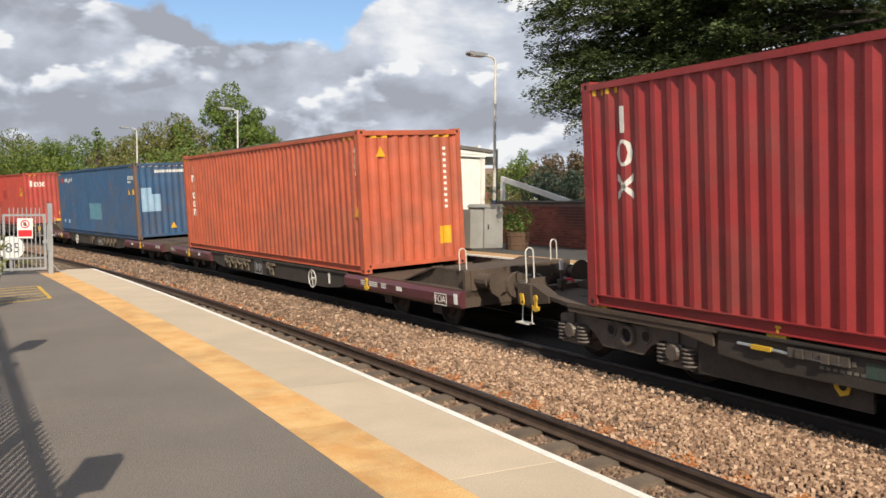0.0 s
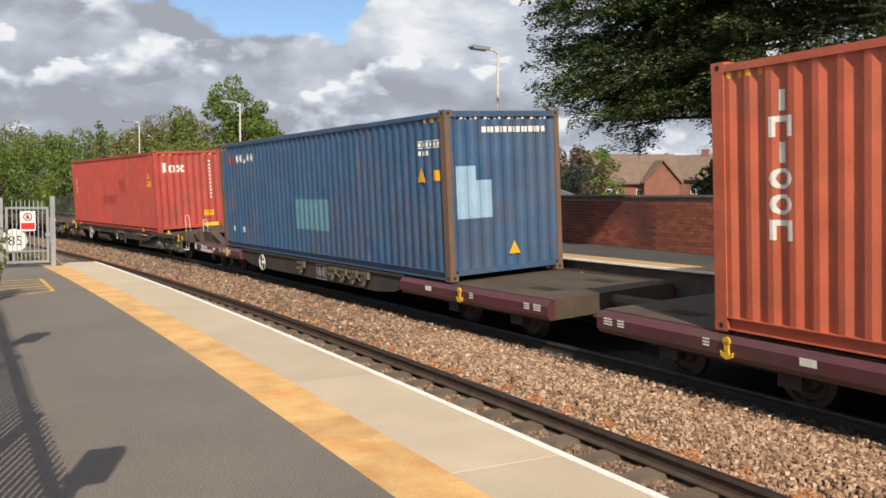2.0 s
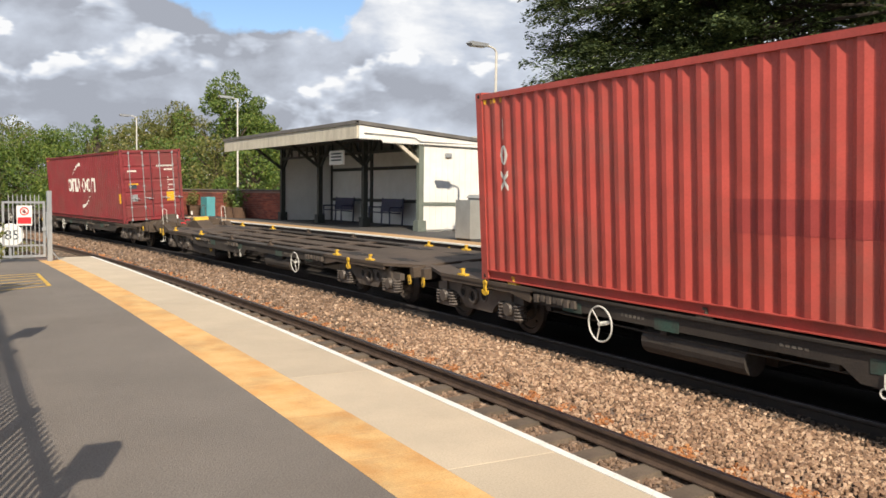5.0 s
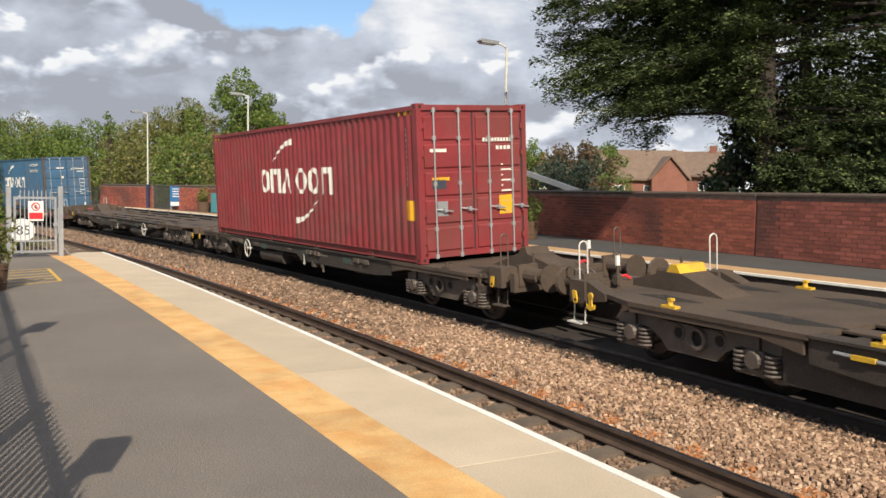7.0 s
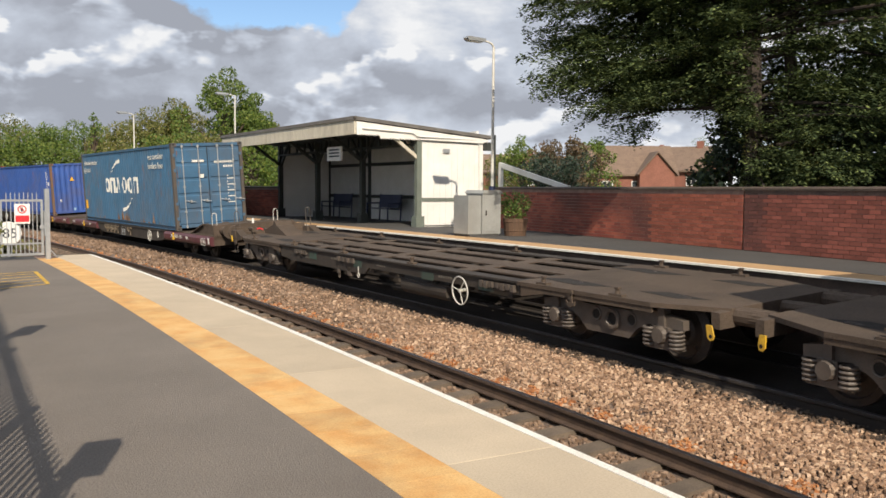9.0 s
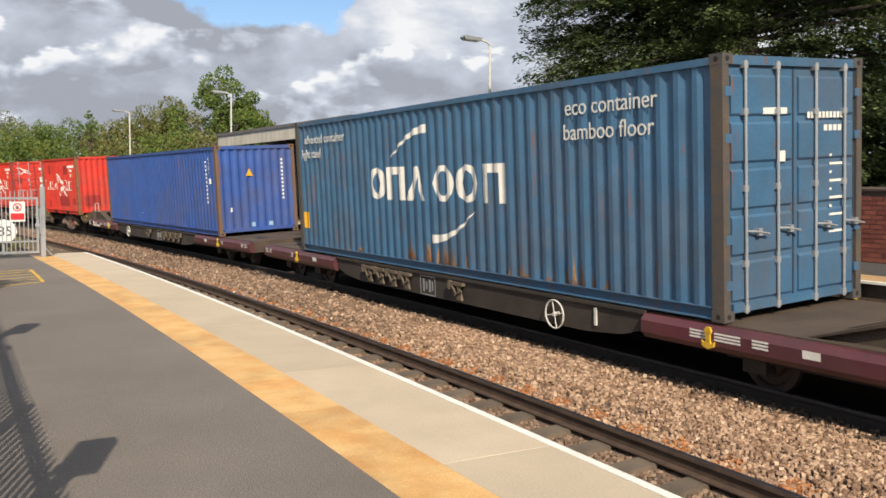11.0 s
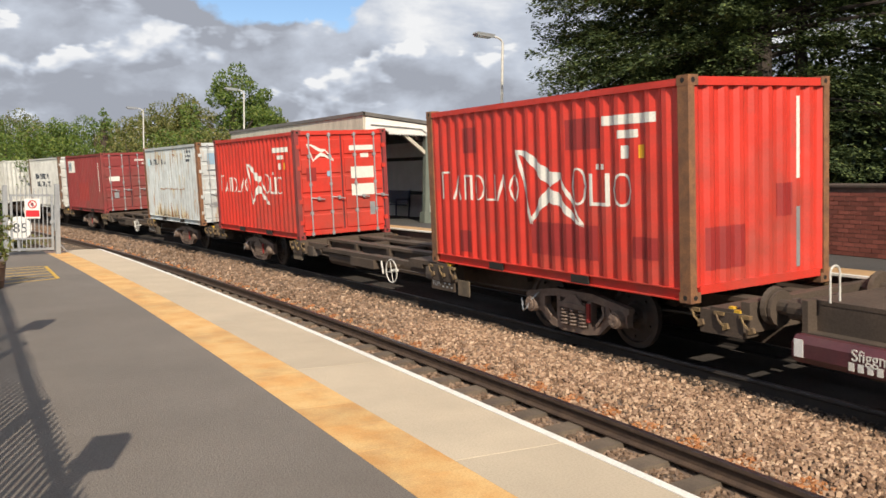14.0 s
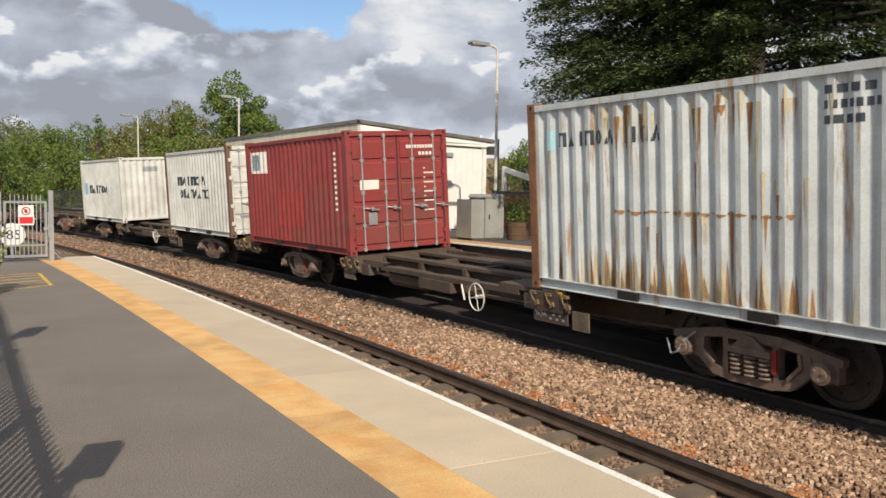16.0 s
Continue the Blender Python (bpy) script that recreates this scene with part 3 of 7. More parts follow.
    stones("near_ballast_stones", "brown ballast stones between the near sleepers", "brownstone", ((-3.9, -2.74, 0.8), (-2.60, -2.38, 0.7)), 15)
    stones("rusty_ballast_stones", "rust-stained ballast stones beside the rail", "ruststone", ((-2.42, -2.20, 0.7),), 12, 0.65)


def stones(name, label, material, lanes, seed, knots=0.0, runs=((1.5, 7.0, 1250, 0.021), (7.0, 13.0, 850, 0.024), (13.0, 24.0, 330, 0.031), (24.0, 50.0, 70, 0.048))):
    rng = np.random.RandomState(seed)
    V, F, base = [], [], 0
    corners = np.array([(-1, -1, -1), (1, -1, -1), (1, 1, -1), (-1, 1, -1), (-1, -1, 1), (1, -1, 1), (1, 1, 1), (-1, 1, 1)], float)
    for s0, s1, dens, size in runs:
        for e0, e1, k in lanes:
            n = int((s1 - s0) * (e1 - e0) * dens * k)
            s, e = rng.uniform(s0, s1, n), rng.uniform(e0, e1, n)
            if knots:
                s = np.round((s - 0.3) / knots) * knots + 0.3 + rng.normal(0, 0.075, n)
            for i in range(n):
                r = size * rng.uniform(0.6, 1.35)
                c = corners * (rng.uniform(0.45, 1.0, 3) * r) * rng.uniform(0.65, 1.15, (8, 1))
                a, b = rng.uniform(0, math.tau), rng.uniform(-0.6, 0.6)
                ca, sa, cb, sb = math.cos(a), math.sin(a), math.cos(b), math.sin(b)
                x, y, z = c[:, 0], c[:, 1] * cb - c[:, 2] * sb, c[:, 1] * sb + c[:, 2] * cb
                o = on(s[i], e[i], bed_z(e[i]) + 0.012 + rng.uniform(-0.005, 0.02))
                V.append(np.stack((x * ca - y * sa + o.x, x * sa + y * ca + o.y, z + o.z), 1))
                F += [tuple(base + j for j in f) for f in BOXF]
                base += 8
    st = raw(name, np.concatenate(V).tolist(), F, M[material])
    tagged(st, label, "ballast", kind="stuff")


def rail_profile(e, z):
    h = [(-0.035, 0.0), (-0.037, -0.035), (-0.010, -0.05), (-0.010, -0.130), (-0.070, -0.145), (-0.070, -0.159), (0.070, -0.159), (0.070, -0.145), (0.010, -0.130), (0.010, -0.05), (0.037, -0.035), (0.035, 0.0)]
    return [(e + a, z + b) for a, b in h]


def tracks():
    for name, c, s0, s1 in (("track_near", -3.41, -40, 120), ("track_far", 0.06, -60, 125)):
        t = thing(name, "worn steel rails on concrete sleepers" if c < -1 else "steel rails of the far line, painted black for the train's shade", "railway track", kind="structure")
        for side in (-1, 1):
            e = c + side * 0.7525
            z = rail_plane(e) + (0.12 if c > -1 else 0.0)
            # far rails take the black copy, which stands in for the train's shade
            r = bar("rail", s0, s1, 1.6, rail_profile(e, z), M["railside"] if c < -1 else M["shaderail"], t)
            r["label"] = "rusty steel rail"
            bar("rail_head", s0, s1, 1.6, [(e - 0.036, z - 0.012), (e - 0.030, z + 0.003), (e + 0.030, z + 0.003), (e + 0.036, z - 0.012)], M["railtop"], r)["label"] = "polished running surface"
        bm = bmesh.new()
        prism(bm, [(-0.14, -0.20), (-0.12, 0), (0.12, 0), (0.14, -0.20)], "x", -1.25, 1.25)
        sleeper = finish("sleeper", bm, M["sleeper"])
        bm = bmesh.new()
        for side in (-1, 1):
            for k in (1,):
                x = side * 0.7525 + k * 0.105
                box(bm, x - 0.05, x + 0.05, -0.06, 0.06, 0.0, 0.022)
                tube(bm, [(x - k * 0.035, -0.055, 0.030), (x + k * 0.03, -0.045, 0.040), (x + k * 0.03, 0.045, 0.040), (x - k * 0.035, 0.055, 0.030)], 0.011, 5)
        clips = finish("rail_clip", bm, M["clip"])
        s = 0.3
        while s < (46 if c < -1 else 0):
            m = here(s, c, rail_plane(c) - 0.165) @ Matrix.Rotation(-CANT, 4, "Y")
            sl = part("sleeper", sleeper, None, t, at=m)
            part("rail_clip", clips, None, sl)
            s += 0.65


def near_platform():
    p = thing("platform_near", "station platform with asphalt, yellow slabs and white edge", "platform", kind="structure")
    strip("asphalt", -14, 23.0, 1.0, [(-11.9, -0.001), (-8, -0.001), (-6.275, -0.001)], M["asphalt"], p)["label"] = "smooth grey asphalt surface"
    strip("platform_face", -14, 23.9, 1.0, [(-4.99, -0.02), (-5.02, -1.1)], M["platwall"], p)
    raw("platform_end", [tuple(on(23.9, e, z)) for e, z in ((-12, -0.03), (-4.99, -0.03), (-4.99, -1.1), (-12, -1.1))], [(0, 1, 2, 3)], M["platwall"], p)
    raw("asphalt_end", [tuple(on(s, e, -0.0015)) for s, e in ((23.0, -11.9), (23.0, -6.275), (23.9, -6.275), (23.9, -11.9))], [(0, 1, 2, 3)], M["asphalt2"], p)

    def slab(name, s0, s1, e0, e1, z, material, gap=0.0018, g=0.003):
        bm = bmesh.new()
        pts = [on(s0 + gap, e0), on(s1 - gap, e0), on(s1 - gap, e1), on(s0 + gap, e1)]
        ins = [on(s0 + gap + g, e0 + g), on(s1 - gap - g, e0 + g), on(s1 - gap - g, e1 - g), on(s0 + gap + g, e1 - g)]
        lo = [bm.verts.new((q.x, q.y, z - 0.08)) for q in pts]
        mi = [bm.verts.new((q.x, q.y, z - 0.004)) for q in pts]
        hi = [bm.verts.new((q.x, q.y, z)) for q in ins]
        bm.faces.new(hi)
        for a, b in ((lo, mi), (mi, hi)):
            for i in range(4):
                bm.faces.new((a[i], a[(i + 1) % 4], b[(i + 1) % 4], b[i]))
        part(name, bm, material, p)
    bar("slab_bedding", -14, 23.9, 1.0, [(-6.28, -0.1), (-6.28, -0.012), (-4.95, -0.012), (-4.95, -0.1)], M["mortar"], p)
    s = 4.67 - 18.0
    while s < 23.7:
        slab("coping_slab", s, min(s + 3.0, 23.95), -5.785, -4.965, 0.0, M["coping"])
        s += 3.0
    s = -13.5
    while s < 22.7:
        slab("yellow_slab", s, s + 0.6, -6.275, -5.79, 0.002, M["tactile"], 0.0008, 0.0012)
        s += 0.6
    bar("edge_line", -14, 23.95, 1.0, [(-4.965, -0.10), (-4.965, 0.003), (-4.895, 0.003), (-4.885, -0.015), (-4.885, -0.10)], M["edgewhite"], p)["label"] = "white-painted platform edge"
    # small yellow hatched box painted on the asphalt
    bm = bmesh.new()
    lines = [((-0.6, 15.5), (0.95, 16.5)), ((0.95, 16.5), (0.87, 19.0)), ((0.87, 19.0), (-0.6, 18.4))]
    lines += [((-0.6, 16.1 + 0.6 * k), (0.93 - 0.02 * k, 17.05 + 0.5 * k)) for k in range(4)]
    for a, b in lines:
        d = (Vector(b) - Vector(a)).normalized()
        w = Vector((-d.y, d.x)) * 0.035
        q = [Vector(a) - w, Vector(b) - w, Vector(b) + w, Vector(a) + w]
        bm.faces.new([bm.verts.new((v.x, v.y, 0.003)) for v in q])
    part("painted_box", bm, M["yellow"], p, "worn yellow painted floor box")


FAR_Z = 0.60


def far_platform():
    p = thing("platform_far", "far station platform with tan edge slabs and dark asphalt", "platform", kind="structure")
    strip("asphalt", -40, 70, 2.0, [(2.30, FAR_Z - 0.003), (6.4, FAR_Z - 0.003)], M["asphalt2"], p)["label"] = "dark worn asphalt"
    strip("platform_face", -40, 70, 2.0, [(1.62, -1.1), (1.58, FAR_Z - 0.03)], M["platwall"], p)
    bar("edge_line", -40, 70, 2.0, [(1.50, FAR_Z - 0.03), (1.50, FAR_Z), (1.60, FAR_Z + 0.002), (1.60, FAR_Z - 0.03)], M["edgewhite"], p)["label"] = "white platform edge"
    s = -9.0
    while s < 60:
        q = [(s, 1.60), (s + 0.895, 1.60), (s + 0.895, 2.30), (s, 2.30)]
        vs = [tuple(on(a, e, z)) for z in (FAR_Z - 0.06, FAR_Z) for a, e in q]
        raw("tan_slab", vs, [(4, 5, 6, 7), (0, 1, 5, 4), (1, 2, 6, 5), (2, 3, 7, 6), (3, 0, 4, 7)], M["tan"], p)
        s += 0.9


def brick_wall(name, a, b, z0, z1, label, each, mortar="mortar", tone=""):
    """A brick wall from plan point a to b, the face towards the line; each: bricks as objects over this stretch of its length."""
    a, b = Vector(a), Vector(b)
    length, ang = (b - a).length, math.atan2((b - a).y, (b - a).x)
    w = thing(name, label, "wall", kind="structure", at=Matrix.Translation((a.x, a.y, z0)) @ Matrix.Rotation(ang, 4, "Z"))
    h = z1 - z0
    part("core", boxes((0, length, -0.21, -0.008, 0, h - 0.07)), M[mortar], w)
    n = int(length / 1.2)
    for i in range(n):
        bm = bmesh.new()
        x0, x1 = length * i / n + 0.004, length * (i + 1) / n - 0.004
        prism(bm, [(-0.25, h - 0.07), (0.03, h - 0.07), (0.03, h - 0.035), (-0.10, h), (-0.25, h - 0.03)], "x", x0, x1)
        part("coping_stone", bm, M["capstone"], w)
    bm = bmesh.new()
    prism(bm, [(0.0, 0.0), (0.215, 0.0), (0.215, 0.065), (0.0, 0.065)], "y", -0.06, 0.0)
    brick = finish("brick", bm, M["brick" + tone])
    rows = int((h - 0.08) / 0.075)
    V, F, made = [], [], 0
    rng = np.random.RandomState(3)
    for r in range(rows):
        x = -0.1125 * (r % 2)
        while x < length:
            lo, hi = max(x, 0), min(x + 0.215, length)
            if each and each[0] <= x <= each[1] and made < 300 and x > 0 and x + 0.215 < length:
                part("brick", brick, None, w, at=pose(x, rng.uniform(-0.002, 0.003), r * 0.075 + 0.008))
                made += 1
            elif hi - lo > 0.03:
                k, y = len(V), rng.uniform(-0.002, 0.003)
                z = r * 0.075 + 0.008
                V += [(lo, y, z), (hi, y, z), (hi, y, z + 0.065), (lo, y, z + 0.065), (lo, -0.02, z), (hi, -0.02, z), (hi, -0.02, z + 0.065), (lo, -0.02, z + 0.065)]
                F += [(k, k + 1, k + 2, k + 3), (k, k + 4, k + 5, k + 1), (k + 3, k + 2, k + 6, k + 7), (k + 1, k + 5, k + 6, k + 2), (k, k + 3, k + 7, k + 4)]
            x += 0.225
    rest = raw("brickwork", V, F, M["brickmix" + tone], w)
    rest["kind"] = "stuff"
    return w


def island_mix(name, cols):
    m = leaf_mat(name, *cols)
    m.node_tree.nodes["Mix Shader"].inputs[0].default_value = 0.0
    nt = m.node_tree
    p = nt.nodes["Principled BSDF"]
    p.inputs["Roughness"].default_value = 0.85
    # soot and damp over whole stretches of the wall
    no, rg, mx = nt.nodes.new("ShaderNodeTexNoise"), nt.nodes.new("ShaderNodeMapRange"), nt.nodes.new("ShaderNodeMix")
    co = nt.nodes.new("ShaderNodeTexCoord")
    no.inputs["Scale"].default_value, no.inputs["Detail"].default_value = 0.55, 6.0
    rg.inputs[1].default_value, rg.inputs[2].default_value, rg.inputs[4].default_value = 0.42, 0.66, 0.75
    mx.data_type = "RGBA"
    nt.links.new(co.outputs["Object"], no.inputs["Vector"])
    nt.links.new(no.outputs[0], rg.inputs[0])
    nt.links.new(rg.outputs[0], mx.inputs[0])
    nt.links.new(nt.nodes["Color Ramp"].outputs[0], mx.inputs[6])
    mx.inputs[7].default_value = (0.075, 0.034, 0.030, 1)
    nt.links.new(mx.outputs[2], p.inputs["Base Color"])
    return m


M["brick_dark"] = mat("dark_red_brick", (0.28, 0.086, 0.060), (0.19, 0.062, 0.048), 0.85, scale=3, fine=60, bump=0.25, vary=0.28)
M["brickmix_dark"] = island_mix("dark_brick_mix", ((0.125, 0.042, 0.035), (0.20, 0.064, 0.048), (0.28, 0.092, 0.064)))
M["brickmix"] = island_mix("red_brick_mix", ((0.20, 0.052, 0.038), (0.30, 0.080, 0.052), (0.40, 0.115, 0.070)))
ground()
ballast()
tracks()
near_platform()
far_platform()


# ---------------- containers ----------------
def corrugation(lo, hi, pitch, depth):
    """Break points (x, inset) of a trapezoid-corrugated sheet."""
    n = max(1, int(round((hi - lo) / pitch)))
    p = (hi - lo) / n
    out = []
    for i in range(n):
        x = lo + i * p
        out += [(x, 0.0), (x + 0.26 * p, 0.0), (x + 0.50 * p, depth), (x + 0.76 * p, depth)]
    return out + [(hi, 0.0)]


def inset(prof, x):
    return float(np.interp(x, [a for a, _ in prof], [b for _, b in prof]))


def sheet(bm, prof, z0, z1, put, lift=0.0, lo=None, hi=None):
    """The corrugated sheet, or the stretch lo..hi of it; z0 and z1 are numbers or functions of x."""
    f0 = z0 if callable(z0) else (lambda x: z0)
    f1 = z1 if callable(z1) else (lambda x: z1)
    xs = [x for x, _ in prof]
    if lo is not None:
        xs = [lo] + [x for x in xs if lo < x < hi] + [hi]
    cols = []
    for x in xs:
        y = inset(prof, x) - lift
        cols.append((bm.verts.new(put(x, y, f0(x))), bm.verts.new(put(x, y, f1(x)))))
    for a, b in zip(cols, cols[1:]):
        bm.faces.new((a[0], b[0], b[1], a[1]))


W2 = 1.219


def dash_cells(x0, x1, z0, z1, n, upright=False):
    """A row or a column of n small bars: writing too small or private to spell out."""
    out = []
    for i in range(n):
        if upright:
            h = (z1 - z0) / n
            out.append((x0 + 0.15 * (x1 - x0), x1 - 0.15 * (x1 - x0), z0 + i * h + 0.26 * h, z0 + (i + 1) * h - 0.26 * h))
        else:
            w = (x1 - x0) / n
            out.append((x0 + i * w + 0.15 * w, x0 + (i + 1) * w - 0.15 * w, z0, z1))
    return out


def container(name, label, L, h, paint, post=None, doors=False, marks=(), swoosh=(), end_marks=(), texts=(), end_texts=(), triangles=(), shapes=(), end_shapes=()):
    """A steel freight container: x forwards, y to the far side, its floor at z 0."""
    c = thing(name, label, "shipping container", "containers on the freight train")
    P, Q = M[paint], M[post or paint]
    H = L / 2
    side = corrugation(-H + 0.16, H - 0.16, 0.279, 0.036)
    for sgn in (-1, 1):
        put = (lambda x, y, z, k=sgn: (x, k * (W2 - 0.018 - y), z))
        bm = bmesh.new()
        sheet(bm, side, 0.15, h - 0.10, put)
        part("side_wall", bm, P, c)
        bm = bmesh.new()
        prism(bm, [(sgn * (W2 - d), z) for d, z in ((0.06, 0.02), (0.0, 0.02), (0.0, 0.032), (0.044, 0.032), (0.044, 0.146), (0.0, 0.146), (0.0, 0.16), (0.06, 0.16))], "x", -H + 0.17, H - 0.17)
        part("bottom_rail", bm, P, c)
        part("top_rail", boxes((-H + 0.17, H - 0.17, *sorted((sgn * (W2 - 0.06), sgn * (W2 - 0.002))), h - 0.11, h - 0.03)), P, c)
        if L < 7:
            for k in (-1.02, 1.02):
                # a black block on the rail paints the pocket's dark inside
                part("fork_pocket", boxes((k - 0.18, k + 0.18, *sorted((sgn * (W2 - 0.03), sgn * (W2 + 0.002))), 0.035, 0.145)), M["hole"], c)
    bm = bmesh.new()
    roof = corrugation(-H + 0.1, H - 0.1, 0.42, 0.022)
    cols = [(bm.verts.new((x, -W2 + 0.03, h - 0.035 - d)), bm.verts.new((x, W2 - 0.03, h - 0.035 - d))) for x, d in roof]
    for a, b in zip(cols, cols[1:]):
        bm.faces.new((a[0], b[0], b[1], a[1]))
    part("roof", bm, P, c)
    part("floor_frame", boxes((-H + 0.05, H - 0.05, -W2 + 0.05, W2 - 0.05, 0.10, 0.15), *[(x - 0.06, x + 0.06, -W2 + 0.06, W2 - 0.06, 0.03, 0.10) for x in np.linspace(-H + 0.6, H - 0.6, int(L / 0.6))]), M["frame"], c)
    for sx in (-1, 1):
        for sy in (-1, 1):
            part("corner_post", boxes((*sorted((sx * H, sx * (H - 0.165))), *sorted((sy * W2, sy * (W2 - 0.10))), 0.118, h - 0.118)), Q, c)
            for z in (0.0, h - 0.118):
                bm = boxes((*sorted((sx * (H + 0.003), sx * (H - 0.175))), *sorted((sy * (W2 + 0.003), sy * (W2 - 0.159))), z, z + 0.118))
                cc = part("corner_casting", bm, Q, c)
                bm = bmesh.new()
                rod(bm, (sx * (H - 0.085), sy * (W2 + 0.0045), z + 0.059), (sx * (H - 0.085), sy * (W2 - 0.02), z + 0.059), 0.032, 8)
                rod(bm, (sx * (H + 0.0045), sy * (W2 - 0.075), z + 0.059), (sx * (H - 0.02), sy * (W2 - 0.075), z + 0.059), 0.032, 8)
                # solid black plugs, painted shade in place of cut holes
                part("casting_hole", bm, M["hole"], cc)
        part("end_sill", boxes((*sorted((sx * (H - 0.005), sx * (H - 0.09))), -W2 + 0.16, W2 - 0.16, 0.09, 0.19)), P, c)
        part("end_header", boxes((*sorted((sx * (H - 0.005), sx * (H - 0.09))), -W2 + 0.16, W2 - 0.16, h - 0.118, h - 0.02)), P, c)
    ends = (-1,) if doors else (-1, 1)
    ew = corrugation(-W2 + 0.10, W2 - 0.10, 0.248, 0.040)
    for sx in ends:
        bm = bmesh.new()
        sheet(bm, ew, 0.17, h - 0.118, (lambda u, y, z, k=sx: (k * (H - 0.022 - y), u, z)))
        part("end_wall", bm, P, c)
    if doors:
        for sy in (-1, 1):
            y0, y1 = sorted((sy * 0.012, sy * (W2 - 0.105)))
            bm = bmesh.new()
            box(bm, H - 0.075, H - 0.045, y0, y1, 0.175, h - 0.12)
            d = part("door", bm, P, c)
            for k in range(5):
                z = 0.20 + k * (h - 0.36) / 5
                bm = bmesh.new()
                prism(bm, [(H - 0.045, z), (H - 0.018, z + 0.03), (H - 0.018, z + (h - 0.36) / 5 - 0.09), (H - 0.045, z + (h - 0.36) / 5 - 0.06)], "y", y0 + 0.05, y1 - 0.05)
                part("door_panel", bm, P, d)
            part("door_seal", boxes((H - 0.05, H - 0.035, y1 - 0.012, y1 + 0.002, 0.175, h - 0.12)), M["dkletter"], d)
            for u in (0.30, 0.78):
                y = sy * (W2 - 0.105) * (u if sy > 0 else u)
                bm = bmesh.new()
                rod(bm, (H + 0.012, y, 0.07), (H + 0.012, y, h - 0.07), 0.017, 8)
                for z in (0.12, 0.62, h * 0.5, h - 0.62, h - 0.12):
                    box(bm, H - 0.045, H + 0.022, y - 0.035, y + 0.035, z - 0.035, z + 0.035)
                lb = part("locking_bar", bm, M["galv"], d)
                bm = bmesh.new()
                tube(bm, [(H + 0.015, y, 0.98), (H + 0.045, y + 0.12, 0.97), (H + 0.045, y + 0.34, 0.93)], 0.014, 6)
                box(bm, H - 0.03, H + 0.05, y + 0.16, y + 0.22, 0.92, 1.0)
                part("handle", bm, M["galv"], lb)
            yy = sy * (W2 - 0.09)
            each("hinge", [(H - 0.06, H + 0.004, yy - 0.05, yy + 0.05, z - 0.05, z + 0.05) for z in (0.4, 0.9, h - 0.9, h - 0.4)], P, d)
    by = {}
    put = lambda x, y, z: (x, -(W2 - 0.018 - y), z)
    for x0, x1, z0, z1, mt in marks:
        if (x1 - x0) * (z1 - z0) > 0.02:
            bm = bmesh.new()
            sheet(bm, side, z0, z1, put, 0.004, x0 - H, x1 - H)
            part("painted_mark", bm, M[mt], c)
            continue
        by.setdefault(mt, bmesh.new())
        sheet(by[mt], side, z0, z1, put, 0.004, x0 - H, x1 - H)
    for x0, x1, z0, z1, w, up, mt in swoosh:
        # a tapering arc from (x0, z0) to (x1, z1)
        arc = bmesh.new()
        def zc(x, x0=x0, x1=x1, z0=z0, z1=z1, up=up):
            u = min(max((x + H - x0) / (x1 - x0), 0), 1)
            return z0 + (z1 - z0) * (1 - (1 - u) ** 2 if up else u ** 2)
        def th(x, x0=x0, x1=x1, w=w, up=up):
            u = min(max((x + H - x0) / (x1 - x0), 0), 1)
            return w * ((0.12 + 0.88 * u) if up else (1 - 0.88 * u))
        for i in range(14):
            a, b = x0 - H + (x1 - x0) * i / 14, x0 - H + (x1 - x0) * (i + 1) / 14
            sheet(arc, side, (lambda x: zc(x) - th(x) / 2), (lambda x: zc(x) + th(x) / 2), put, 0.004, a, b)
        part("painted_arc", arc, M[mt], c)["kind"] = "stuff"
    for mt, bm in by.items():
        part("small_marking", bm, M[mt], c)["kind"] = "stuff"
    stains = {}
    for xs, lows, highs, mt in shapes:
        stain = mt.startswith("rust")
        bm = stains.setdefault(mt, bmesh.new()) if stain else bmesh.new()
        xs = [v - H for v in xs]
        for a, b in zip(xs, xs[1:]):
            sheet(bm, side, (lambda x: float(np.interp(x, xs, lows))), (lambda x: float(np.interp(x, xs, highs))), put, 0.005 if stain else 0.004, a, b)
        if not stain:
            bmesh.ops.remove_doubles(bm, verts=bm.verts, dist=0.0005)
            part("painted_shape", bm, M[mt], c)
    for mt, bm in stains.items():
        part("rust_run", bm, M[mt], c)["kind"] = "stuff"
    for ys, lows, highs, mt in end_shapes:
        bm = bmesh.new()
        prism(bm, list(zip(ys, lows)) + list(zip(ys, highs))[::-1], "x", H - 0.020, H - 0.013)
        part("painted_shape", bm, M[mt], c)
    by = {}
    for y0, y1, z0, z1, mt in end_marks:
        big = (y1 - y0) * (z1 - z0) > 0.02
        bm = bmesh.new() if big else by.setdefault(mt, bmesh.new())
        if doors:
            box(bm, H - 0.020, H - 0.014, y0, y1, z0, z1)
        else:
            sheet(bm, ew, z0, z1, (lambda u, y, z: (H - 0.022 - y, u, z)), 0.004, y0, y1)
        if big:
            part("painted_mark", bm, M[mt], c)
    for mt, bm in by.items():
        part("small_marking", bm, M[mt], c)["kind"] = "stuff"
    for x, z, size, on_end in triangles:
        bm = bmesh.new()
        if on_end:
            prism(bm, [(x - size / 2, z), (x + size / 2, z), (x, z + size * 0.95)], "x", H - 0.021, H - 0.015)
        else:
            prism(bm, [(x - H - size / 2, z), (x - H + size / 2, z), (x - H, z + size * 0.95)], "y", -W2 + 0.009, -W2 + 0.016)
